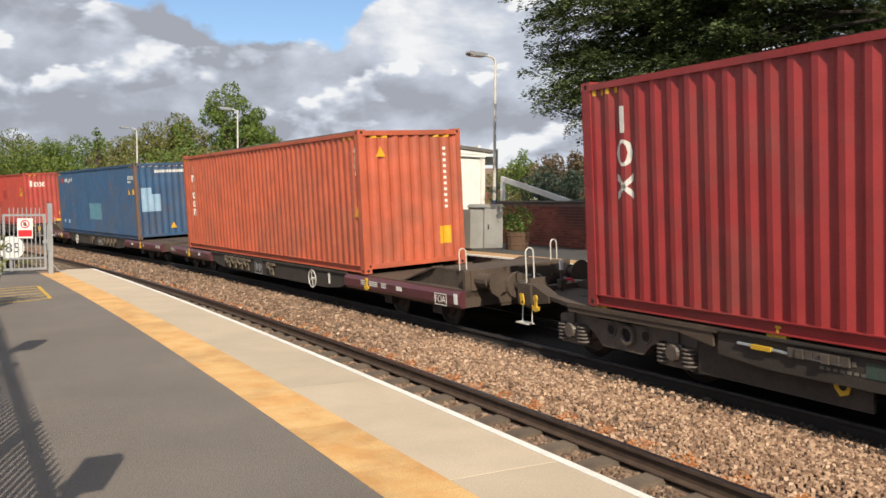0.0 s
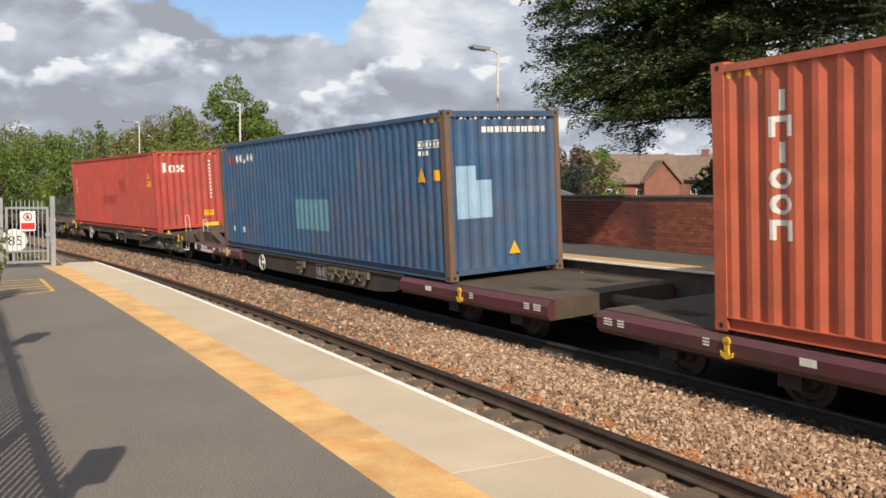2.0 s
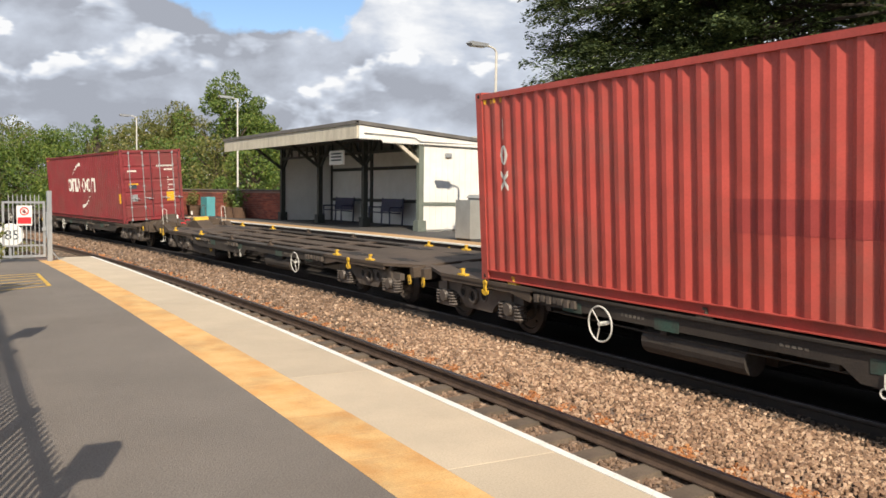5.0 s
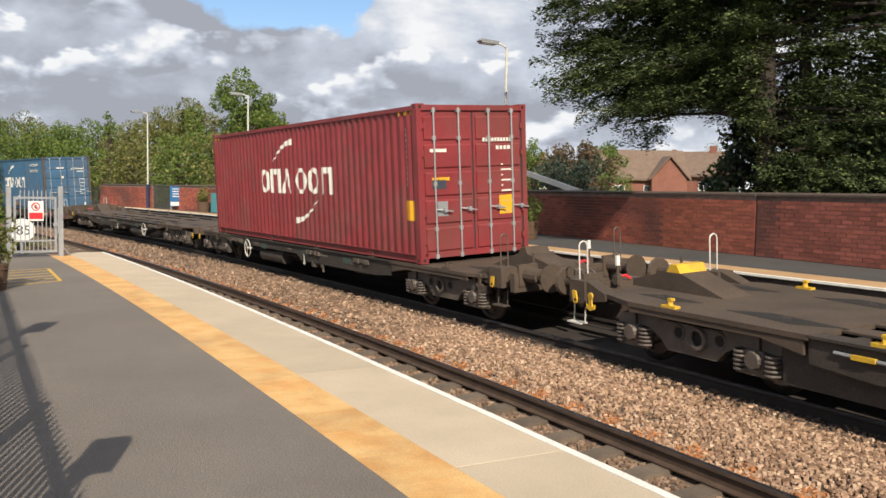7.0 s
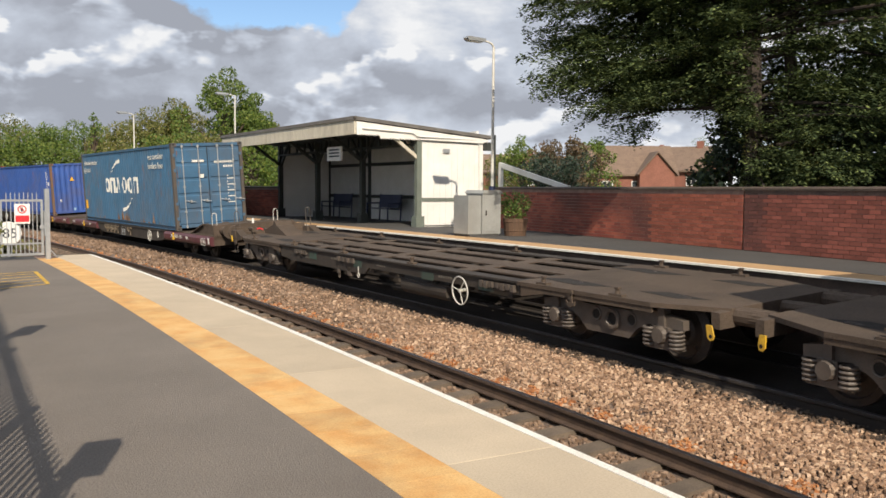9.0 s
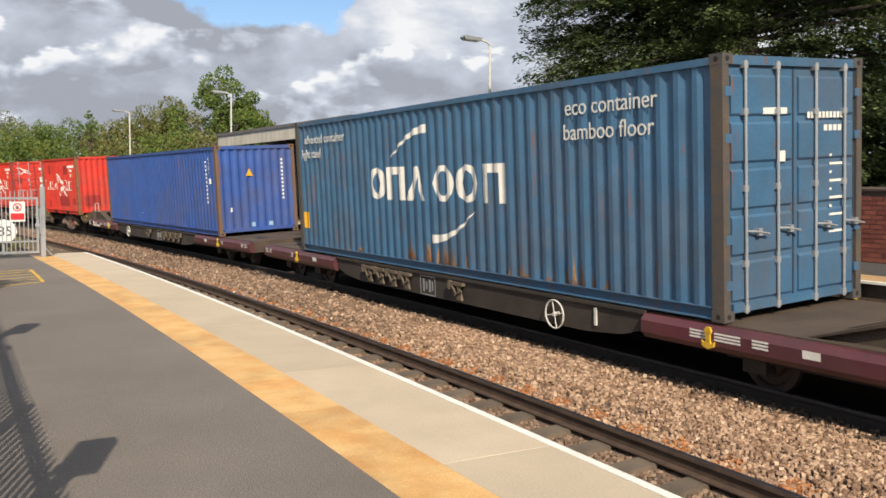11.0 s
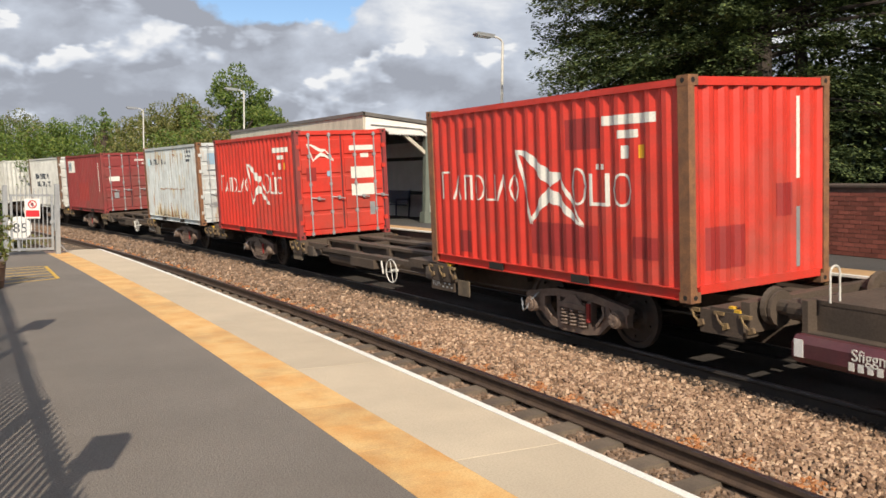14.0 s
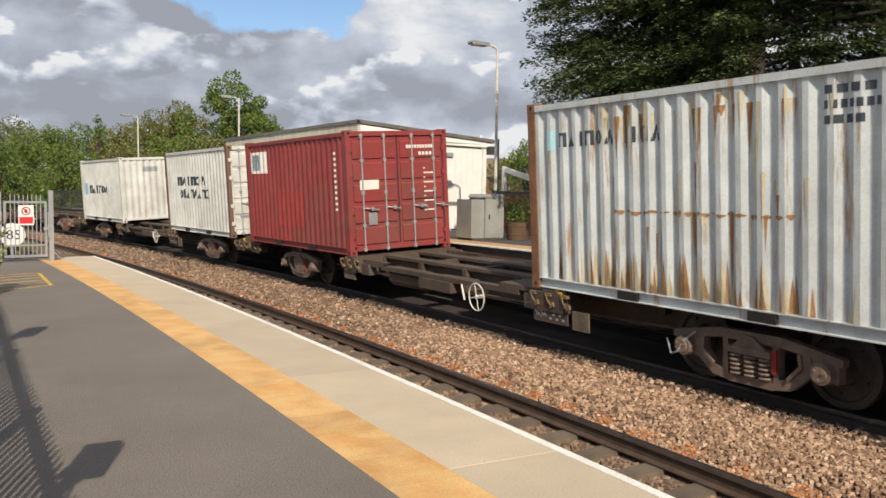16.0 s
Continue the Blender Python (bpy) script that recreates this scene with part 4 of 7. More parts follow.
        part("warning_triangle", bm, M["sticker"], c, "yellow warning triangle")
    for body, x, z, size, mt in texts:
        part("lettering", text_mesh(body, size, M[mt]), None, c, at=pose(x - H, -W2 + 0.010, z, 90, 0, 0))
    for body, y, z, size, mt in end_texts:
        part("lettering", text_mesh(body, size, M[mt]), None, c, at=pose(H - (0.012 if doors else 0.016), y, z, 90, 0, 90))
    return c


def block(cells, mt):
    return [(*r, mt) for r in cells]


def tokens(kinds, x0, x1, z0, z1, mt, stroke=0.24, gap=0.14):
    """A row of plain painted shapes, one a cell: o ring, m gate, u trough, a peak, b block, i bar, x cross-piece, _ gap."""
    out, w, h = [], (x1 - x0) / len(kinds), z1 - z0
    for i, k in enumerate(kinds):
        a, b = x0 + (i + gap / 2) * w, x0 + (i + 1 - gap / 2) * w
        t = stroke * (b - a)
        if k == "o":
            us = np.linspace(0, 1, 13)
            rim = np.sqrt(np.maximum(0, 1 - (2 * us - 1) ** 2)) / 2
            hole = np.sqrt(np.maximum(0, 1 - ((2 * us - 1) / (1 - 2 * stroke)) ** 2)) / 2 * (1 - 1.1 * t / h)
            xs = a + us * (b - a)
            out += [(xs, z0 + h * (0.5 + hole), z0 + h * (0.5 + rim), mt), (xs, z0 + h * (0.5 - rim), z0 + h * (0.5 - hole), mt)]
        elif k in "mu":
            out += [((a, a + t), (z0, z0), (z1, z1), mt), ((b - t, b), (z0, z0), (z1, z1), mt)]
            lo = z1 - 0.8 * t if k == "m" else z0
            out.append(((a + t, b - t), (lo, lo), (lo + 0.8 * t, lo + 0.8 * t), mt))
        elif k == "a":
            c = (a + b) / 2
            out += [((a, a + t, c, c + t / 2), (z0, z0, z1 - 2.4 * t * h / (b - a), z1 - t), (z0 + 0.02, z0 + 2 * h * t / (b - a), z1, z1), mt),
                    ((c + t / 2, b - t, b), (z1 - 2.4 * t, z0, z0), (z1, z0 + 2 * h * t / (b - a), z0 + 0.02), mt)]
        elif k == "b":
            out.append(((a, b), (z0, z0), (z1, z1), mt))
        elif k == "i":
            c = (a + b) / 2
            out.append(((c - t / 2, c + t / 2), (z0, z0), (z1, z1), mt))
        elif k == "x":
            c = (a + b) / 2
            out += [((a, c, b), (z0, z0 + 0.38 * h, z0 + 0.72 * h), (z0 + 0.28 * h, z0 + 0.62 * h, z1), mt), ((a, c, b), (z0 + 0.72 * h, z0 + 0.38 * h, z0), (z1, z0 + 0.62 * h, z0 + 0.28 * h), mt)]
    return out


def column(kinds, x0, x1, z0, z1, mt):
    """The same shapes one under another, the first on top."""
    h = (z1 - z0) / len(kinds)
    return [r for i, k in enumerate(kinds) for r in tokens(k, x0, x1, z1 - (i + 0.9) * h, z1 - (i + 0.1) * h, mt, 0.26)]


def pennant(x0, x1, z0, z1, mt="letter"):
    """A waving four-cornered pennant: two thick sweeps and two thin edges."""
    rows = (((0.0, 0.2, 0.4, 0.55, 0.70), (0.97, 0.84, 0.60, 0.50, 0.62), (1.0, 0.97, 0.80, 0.70, 0.68)),
            ((0.21, 0.35, 0.5, 0.65, 0.85, 1.0), (0.0, 0.16, 0.30, 0.26, 0.08, 0.0), (0.05, 0.32, 0.50, 0.43, 0.18, 0.03)),
            ((0.0, 0.05, 0.21, 0.25), (0.97, 0.76, 0.02, 0.0), (1.0, 0.94, 0.20, 0.05)),
            ((0.68, 0.84, 1.0), (0.57, 0.29, 0.0), (0.67, 0.38, 0.05)))
    return [([x0 + u * (x1 - x0) for u in us], [z0 + v * (z1 - z0) for v in lo], [z0 + v * (z1 - z0) for v in hi], mt) for us, lo, hi in rows]


def big_logo(x0):
    """Two white words of three plain shapes each, between two tapering arcs."""
    return tokens("oma", x0, x0 + 2.22, 1.22, 1.82, "letter", 0.27) + tokens("oom", x0 + 2.40, x0 + 4.62, 1.22, 1.82, "letter", 0.27)


def big_arcs(x0):
    return [(x0 + 0.95, x0 + 2.25, 1.97, 2.45, 0.15, True, "letter"), (x0 + 2.38, x0 + 3.68, 0.58, 1.08, 0.15, False, "letter")]


def run(x, w, z0, z1, mt, hang=False):
    """One tapering rust run, standing on its foot or hanging from its top."""
    mid = x + 0.4 * w
    if hang:
        return ((x, mid, x + w), (z1 - 0.02, z0, z1 - 0.02), (z1, z1, z1), mt)
    return ((x, mid, x + w), (z0, z0, z0), (z0 + 0.01, z1, z0 + 0.01), mt)


def drips(seed, groups):
    """Rust runs of uneven width and height along the foot of a side: from, to, height, how many."""
    rng = random.Random(seed)
    return [run(rng.uniform(x0, x1), rng.uniform(0.05, 0.15), 0.165, 0.18 + high * rng.uniform(0.2, 1.0) ** 1.3, rng.choice(("rusttan", "rustpost", "rustpost")))
            for x0, x1, high, n in groups for i in range(n)]


def rust_marks():
    """Rust along a weld line and runs from scratches on the white container's side."""
    rng = random.Random(12)
    out, x = [], 1.75
    while x < 4.35:
        n = rng.uniform(0.05, 0.16)
        z = 1.13 + rng.uniform(-0.012, 0.012)
        out.append(((x, x + n / 2, x + n), (z, z - rng.uniform(0, 0.05), z), (z + 0.012, z + rng.uniform(0.015, 0.035), z + 0.012), "rusttan"))
        x += n + rng.uniform(0.0, 0.05)
    for i in range(120):
        x = rng.gauss(2.8, 1.15)
        if 0.3 < x < 5.6:
            out.append(run(x, rng.uniform(0.03, 0.10), 0.165, rng.uniform(0.25, 0.75), rng.choice(("rusttan", "rustwash", "rustwash"))))
    for i in range(70):
        x = rng.gauss(2.9, 0.9)
        z = rng.choice((2.42, 2.30, 1.13, rng.uniform(0.8, 2.2)))
        if 0.5 < x < 5.4:
            out.append(run(x, rng.uniform(0.025, 0.08), z - rng.uniform(0.15, 0.9) * (0.6 if z > 2 else 1.0), z, rng.choice(("rusttan", "rustwash", "rustwash")), True))
    return out


HC, STD = 2.896, 2.591
L40, L20 = 12.192, 6.058


def stripes(L, h):
    out = []
    for i in range(4):
        out += [(L - 0.70 + i * 0.13, L - 0.64 + i * 0.13, h - 0.185, h - 0.115, "sticker"), (0.20 + i * 0.13, 0.26 + i * 0.13, h - 0.185, h - 0.115, "sticker")]
    return out


def build_containers():
    B = {}
    code = lambda L, z0, z1: block(dash_cells(L - 0.50, L - 0.41, z0, z1, 11, True), "letter")
    endcode = lambda z0, z1, y=0.78: block(dash_cells(y, y + 0.08, z0, z1, 11, True), "letter")
    B["dtex"] = container("shipping_container", "dark red forty-foot container with white stacked letter marks", L40, HC, "darkred",
                          shapes=column("iox", 0.58, 0.92, 1.35, 2.58, "letter"), marks=stripes(L40, HC))
    B["tri"] = container("shipping_container", "orange forty-foot high container with stacked white letter marks", L40, HC, "orange", "orange",
                         shapes=column("imioom", 0.72, 1.05, 1.00, 2.56, "letter"), marks=code(L40, 1.1, 2.5) + stripes(L40, HC)
                         + [(L40 - 0.26, L40 - 0.19, 1.72, 1.95, "sticker")],
                         texts=[(ch, L40 - 0.215, 2.48 - 0.15 * i, 0.16, "letter") for i, ch in enumerate("45G1")],
                         end_marks=endcode(1.2, 2.55) + [(0.62, 0.90, 0.48, 0.85, "sticker"), (-0.95, -0.55, 2.73, 2.78, "sticker"), (0.55, 0.95, 2.73, 2.78, "sticker")],
                         triangles=[(L40 - 0.22, 1.15, 0.22, False), (-0.72, 2.35, 0.22, True)])
    B["ge"] = container("shipping_container", "slate blue forty-foot container with rusty posts and pale repair patches", L40, HC, "geblue", "rustpost",
                        shapes=tokens("oi", 0.75, 1.30, 2.30, 2.57, "redletter", 0.32) + tokens("ooaoo", 1.33, 2.74, 2.32, 2.57, "letter", 0.3),
                        marks=[(5.46, 7.25, 0.68, 1.37, "patch2"), (1.58, 1.80, 0.44, 0.60, "patch"), (0.80, 0.95, 0.46, 0.60, "patch")]
                        + [(L40 - 0.95, L40 - 0.25, 2.40, 2.415, "letter"), (L40 - 0.95, L40 - 0.25, 2.285, 2.30, "letter"), (L40 - 0.44, L40 - 0.28, 1.72, 1.90, "sticker")]
                        + block(dash_cells(L40 - 0.95, L40 - 0.25, 2.315, 2.385, 8), "letter") + block(dash_cells(L40 - 0.95, L40 - 0.60, 2.16, 2.24, 4), "letter") + stripes(L40, HC),
                        end_marks=block(dash_cells(-0.45, 0.92, 2.51, 2.61, 15), "letter") + [(-1.0, -0.62, 1.05, 1.95, "patch"), (-0.62, -0.28, 1.05, 1.70, "patch"), (-0.60, 0.02, 1.72, 1.98, "geblue")]
                        + [(-1.0 + 0.1 * i, -0.95 + 0.1 * i, 2.735, 2.785, "letter") for i in range(20)],
                        triangles=[(L40 - 0.85, 1.70, 0.26, False), (0.15, 0.38, 0.24, True)])
    B["tex"] = container("shipping_container", "faded red forty-foot container with white letter marks and darker patches", L40, HC, "texred", "texred",
                         shapes=column("iox", 0.55, 0.82, 1.35, 2.50, "letter"), marks=[(5.04, 6.95, 0.96, 1.32, "brownpatch"), (7.6, 8.3, 1.45, 1.95, "brownpatch"), (L40 - 1.05, L40 - 0.60, 1.63, 1.84, "sticker"), (L40 - 0.3, L40 - 0.2, 1.9, 2.1, "sticker")]
                         + code(L40, 1.3, 2.6) + stripes(L40, HC),
                         end_marks=block(((-0.90, -0.77, 2.12, 2.46), (-0.68, -0.61, 2.15, 2.33), (-0.52, -0.45, 2.15, 2.33), (-0.66, -0.47, 2.32, 2.37), (-0.66, -0.47, 2.12, 2.16), (-0.40, -0.30, 2.28, 2.37), (-0.24, -0.14, 2.28, 2.37), (-0.34, -0.20, 2.20, 2.28), (-0.40, -0.30, 2.12, 2.20), (-0.24, -0.14, 2.12, 2.20)), "letter") + endcode(1.1, 2.55) + [(0.52, 0.88, 0.50, 0.70, "sticker"), (-0.95, -0.55, 2.73, 2.78, "sticker"), (0.55, 0.95, 2.73, 2.78, "sticker")],
                         end_texts=[("CAUTION", 0.70, 0.63, 0.07, "dkletter")], texts=[("CAUTION", L40 - 0.825, 1.77, 0.08, "dkletter")],
                         triangles=[(L40 - 0.82, 1.90, 0.24, False)])
    dm = lambda: (block(dash_cells(0.20, 0.88, 2.20, 2.27, 10), "letter") + block(dash_cells(0.50, 0.85, 2.05, 2.12, 4), "letter")
                  + [(0.62, 0.66 + 0.2 * (i % 2), 1.95 - 0.1 * i, 1.98 - 0.1 * i, "letter") for i in range(2, 12)])
    B["cma"] = container("shipping_container", "maroon forty-foot container with large white logo marks and doors", L40, HC, "maroon", None, True,
                         shapes=big_logo(3.85), marks=code(L40, 1.4, 2.5) + stripes(L40, HC) + [(L40 - 0.55, L40 - 0.25, 0.78, 1.15, "sticker")], swoosh=big_arcs(3.85),
                         end_marks=dm() + [(0.56, 0.88, 0.82, 1.18, "sticker"), (-0.92, -0.62, 1.35, 1.52, "dkletter"), (-0.92, -0.55, 1.50, 1.56, "sticker"), (-0.82, -0.60, 0.85, 1.12, "galv"), (-0.95, -0.60, 2.02, 2.08, "letter")])
    B["cmb"] = container("shipping_container", "weathered grey-blue forty-foot container with large white logo marks and doors", L40, HC, "cmblue", "darkpost", True,
                         shapes=big_logo(3.58) + drips(7, ((5.6, 7.0, 0.42, 20), (4.85, 5.35, 0.5, 8), (9.3, 9.8, 0.5, 7), (8.0, 11.5, 0.2, 10), (1.0, 3.5, 0.15, 8))), marks=[(0.22, 0.52, 0.52, 0.88, "sticker")], swoosh=big_arcs(3.58),
                         texts=[("advanced container", 1.55, 2.47, 0.27, "letter"), ("light steel", 0.85, 2.16, 0.27, "letter"), ("eco container", 10.4, 2.50, 0.30, "letter"), ("bamboo floor", 10.35, 2.18, 0.30, "letter")],
                         end_marks=dm() + [(-0.55, -0.15, 2.25, 2.32, "letter"), (-0.3, -0.18, 1.72, 1.84, "letter")])
    B["apz"] = container("shipping_container", "bright blue forty-foot container with brown corner posts", L40, STD, "apblue", "rustpost",
                         marks=block(dash_cells(L40 - 0.93, L40 - 0.86, 0.92, 2.20, 11, True), "letter") + [(L40 - 0.66, L40 - 0.56, 1.50, 1.66, "letter"), (4.42, 4.46, 0.44, 0.51, "letter")],
                         texts=[(ch, L40 - 0.62, 2.22 - 0.13 * i, 0.15, "letter") for i, ch in enumerate("42G1")],
                         end_marks=block(dash_cells(0.78, 0.86, 0.95, 2.20, 11, True), "letter") + [(-0.85, -0.79, 0.68, 0.80, "letter"), (-0.22, -0.12, 0.22, 0.34, "patch"), (0.32, 0.44, 0.22, 0.34, "patch")],
                         triangles=[(-0.22, 1.70, 0.22, True)])
    ham = lambda: (tokens("m", 0.42, 0.70, 1.10, 1.56, "letter", 0.16) + tokens("amouao", 0.74, 2.72, 1.10, 1.50, "letter", 0.15, 0.2) + pennant(2.62, 4.12, 0.78, 1.86)
                   + tokens("o", 3.86, 4.22, 1.08, 1.58, "letter", 0.16) + tokens("uo", 4.26, 5.12, 1.08, 1.50, "letter", 0.15) + tokens("bb", 4.36, 4.62, 1.55, 1.62, "letter", gap=0.5))
    white = lambda: [(4.56, 5.50, 2.10, 2.22, "letter"), (4.85, 5.20, 1.93, 2.03, "letter"), (4.9, 5.02, 1.68, 1.84, "letter"), (5.2, 5.30, 1.68, 1.84, "sticker")]
    B["ham1"] = container("shipping_container", "bright red twenty-foot container with white letter marks and star", L20, STD, "hamred", "orangepost",
                          shapes=ham(), marks=white() + [(3.80, 4.50, 1.82, 2.22, "redpatch"), (2.97, 4.40, 0.36, 0.82, "redpatch"), (1.10, 1.55, 1.85, 2.25, "redpatch"), (5.1, 5.5, 0.45, 0.72, "redpatch"), (0.9, 1.3, 0.25, 0.6, "redpatch")],
                          end_marks=[(0.62, 0.68, 1.35, 2.35, "letter"), (0.62, 0.69, 0.25, 1.0, "galv"), (-0.92, -0.25, 0.35, 0.85, "redpatch"), (0.30, 0.58, 0.9, 1.3, "redpatch")])
    B["ham2"] = container("shipping_container", "bright red twenty-foot container with white star marks and closed doors", L20, STD, "hamred", "maroon2", True,
                          shapes=ham(), end_shapes=pennant(-0.92, -0.22, 1.84, 2.26), marks=white(),
                          end_marks=[(0.20, 0.85, 2.08, 2.20, "letter"), (0.50, 0.72, 1.90, 2.00, "letter"), (0.22, 0.84, 1.40, 1.68, "letter"), (0.22, 0.84, 0.98, 1.26, "letter"), (0.70, 0.84, 0.48, 0.80, "galv"),
                                     (-0.95, -0.70, 1.38, 1.70, "redpatch"), (-0.42, -0.30, 1.48, 1.60, "patch")])
    B["wh1"] = container("shipping_container", "rust-stained white twenty-foot container with dark letter marks", L20, STD, "white", "orangepost", True,
                         shapes=tokens("maimoa", 0.66, 1.78, 1.97, 2.16, "dkletter", 0.30, 0.2) + tokens("iima", 1.90, 2.60, 1.97, 2.16, "dkletter", 0.30, 0.2) + rust_marks(), marks=[(0.40, 0.60, 1.93, 2.20, "paleblue")]
                         + block(dash_cells(4.74, 5.30, 2.30, 2.38, 4), "dkletter") + block(dash_cells(4.74, 5.36, 2.16, 2.24, 7), "dkletter") + block(dash_cells(4.74, 5.20, 2.02, 2.10, 4), "dkletter"),
                         end_marks=[(-0.90, -0.60, 1.9, 2.25, "patch"), (-0.80, -0.35, 0.55, 0.72, "galv"), (-0.92, -0.30, 1.70, 1.74, "dkletter")])
    B["mar"] = container("shipping_container", "brown-red twenty-foot container with closed doors and white notices", L20, STD, "maroon2", None, True,
                         marks=[(0.28, 1.42, 1.78, 2.32, "letter"), (0.45, 0.9, 1.85, 2.25, "patch"), (2.0, 3.6, 0.5, 1.3, "brownpatch")] + block(dash_cells(5.4, 5.48, 0.9, 2.2, 11, True), "letter"),
                         end_marks=dm() + [(-0.92, -0.48, 1.36, 1.56, "letter"), (-0.75, -0.55, 0.62, 0.88, "galv")])
    B["wh2"] = container("shipping_container", "cream white twenty-foot container with dark letter marks", L20, STD, "cream", "rustpost", True,
                         shapes=tokens("maimoa", 1.25, 4.0, 1.48, 1.76, "dkletter", 0.28) + tokens("oiamaamo", 1.35, 4.3, 1.08, 1.36, "dkletter", 0.28), end_marks=[(-0.9, -0.2, 0.55, 0.62, "galv")])
    B["wh3"] = container("shipping_container", "off-white twenty-foot container with blue-grey letter marks", L20, STD, "cream", "cream",
                         shapes=tokens("maimoa", 1.28, 4.10, 1.15, 1.50, "dkletter", 0.28), marks=[(0.5, 0.9, 1.1, 1.6, "patch")], end_marks=[(-0.3, 0.3, 2.0, 2.2, "galv")])
    return B


# ---------------- wagons ----------------
LIFT = 0.13     # height of the far rails over the canted plane


def wheelset(parent, x, r=0.42):
    bm = bmesh.new()
    for sy in (-1, 1):
        y = sy * 0.72
        prof = [(0.0, y - 0.07), (0.17, y - 0.07), (0.20, y - 0.03), (r - 0.09, y - 0.035), (r - 0.07, y - 0.065), (r, y - 0.06), (r + 0.01, y + 0.03 * 0), (r - 0.07, y + 0.065), (r - 0.09, y + 0.035), (0.20, y + 0.03), (0.17, y + 0.07), (0.0, y + 0.07)]
        seg = 24
        rows = []
        for rr, yy in prof[1:-1]:
            rows.append([bm.verts.new((rr * math.cos(k * math.tau / seg), yy, rr * math.sin(k * math.tau / seg))) for k in range(seg)])
        for a, b in zip(rows, rows[1:]):
            for k in range(seg):
                bm.faces.new((a[k], a[(k + 1) % seg], b[(k + 1) % seg], b[k]))
        bm.faces.new(rows[0][::-1])
        bm.faces.new(rows[-1])
        for k in range(5):
            a = k * math.tau / 5
            rod(bm, (0.28 * math.cos(a), y - 0.06, 0.28 * math.sin(a)), (0.28 * math.cos(a), y + 0.06, 0.28 * math.sin(a)), 0.02, 6)
    rod(bm, (0, -1.0, 0), (0, 1.0, 0), 0.075, 10)
    return part("wheelset", bm, M["wheel"], parent, "steel wheels on an axle", pose(x, 0, r))


def bogie_cast(parent, x, base=2.0):
    """A two-axle freight bogie with cast side frames, axle boxes and coil springs."""
    b = part("bogie", boxes((-0.35, 0.35, -0.92, 0.92, 0.40, 0.66), (-0.25, 0.25, -1.0, 1.0, 0.50, 0.62)), M["bogie"], parent, "oily two-axle bogie", pose(x, 0, LIFT))
    h = base / 2
    for sy in (-1, 1):
        bm = bmesh.new()
        top = [(-h - 0.32, 0.62), (-h + 0.30, 0.72), (-0.45, 0.64), (0.45, 0.64), (h - 0.30, 0.72), (h + 0.32, 0.62), (h + 0.32, 0.50), (h - 0.25, 0.52), (0.55, 0.42), (0.40, 0.28), (-0.40, 0.28), (-0.55, 0.42), (-h + 0.25, 0.52), (-h - 0.32, 0.50)]
        prism(bm, top, "y", *sorted((sy * 0.98, sy * 1.08)))
        ring(bm, (-0.12, sy * 1.10, 0.50), "y", 0.115, 0.032, 16, 6)
        for k in (-0.46, 0.20):
            ring(bm, (k, sy * 1.082, 0.53), "y", 0.085, 0.016, 14, 5)
        casting = part("side_frame", bm, M["bogie"], b)
        for k, r in ((-0.46, 0.08), (-0.12, 0.10), (0.20, 0.08)):
            bm = bmesh.new()
            rod(bm, (k, sy * 1.05, 0.51), (k, sy * 1.0815, 0.51), r, 14)
            # black disc on the casting, shade of an opening that isn't cut
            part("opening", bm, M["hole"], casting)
        for k in (-1, 1):
            bm = bmesh.new()
            box(bm, k * h - 0.12, k * h + 0.12, *sorted((sy * 0.94, sy * 1.13)), 0.28, 0.52)
            rod(bm, (k * h, sy * 1.12, 0.42), (k * h, sy * 1.19, 0.42), 0.115, 12, 0.095)
            box(bm, k * h - 0.05, k * h + 0.05, *sorted((sy * 1.0, sy * 1.12)), 0.52, 0.74)
            box(bm, k * h - 0.27, k * h + 0.27, *sorted((sy * 0.98, sy * 1.12)), 0.24, 0.29)
            part("axle_box", bm, M["bogie"], b)
            bm = bmesh.new()
            rod(bm, (k * h, sy * 1.06, 0.74), (k * h, sy * 1.06, 0.79), 0.05, 8)
            part("damper_cap", bm, M["galv"], b)
            for o in (-0.215, 0.215):
                bm = bmesh.new()
                for i in range(5):
                    ring(bm, (k * h + o, sy * 1.08, 0.285 + i * 0.05), "z", 0.085, 0.019, 12, 5)
                part("coil_spring", bm, M["bogie"], b)
    for k in (-1, 1):
        wheelset(b, k * h)
    return b


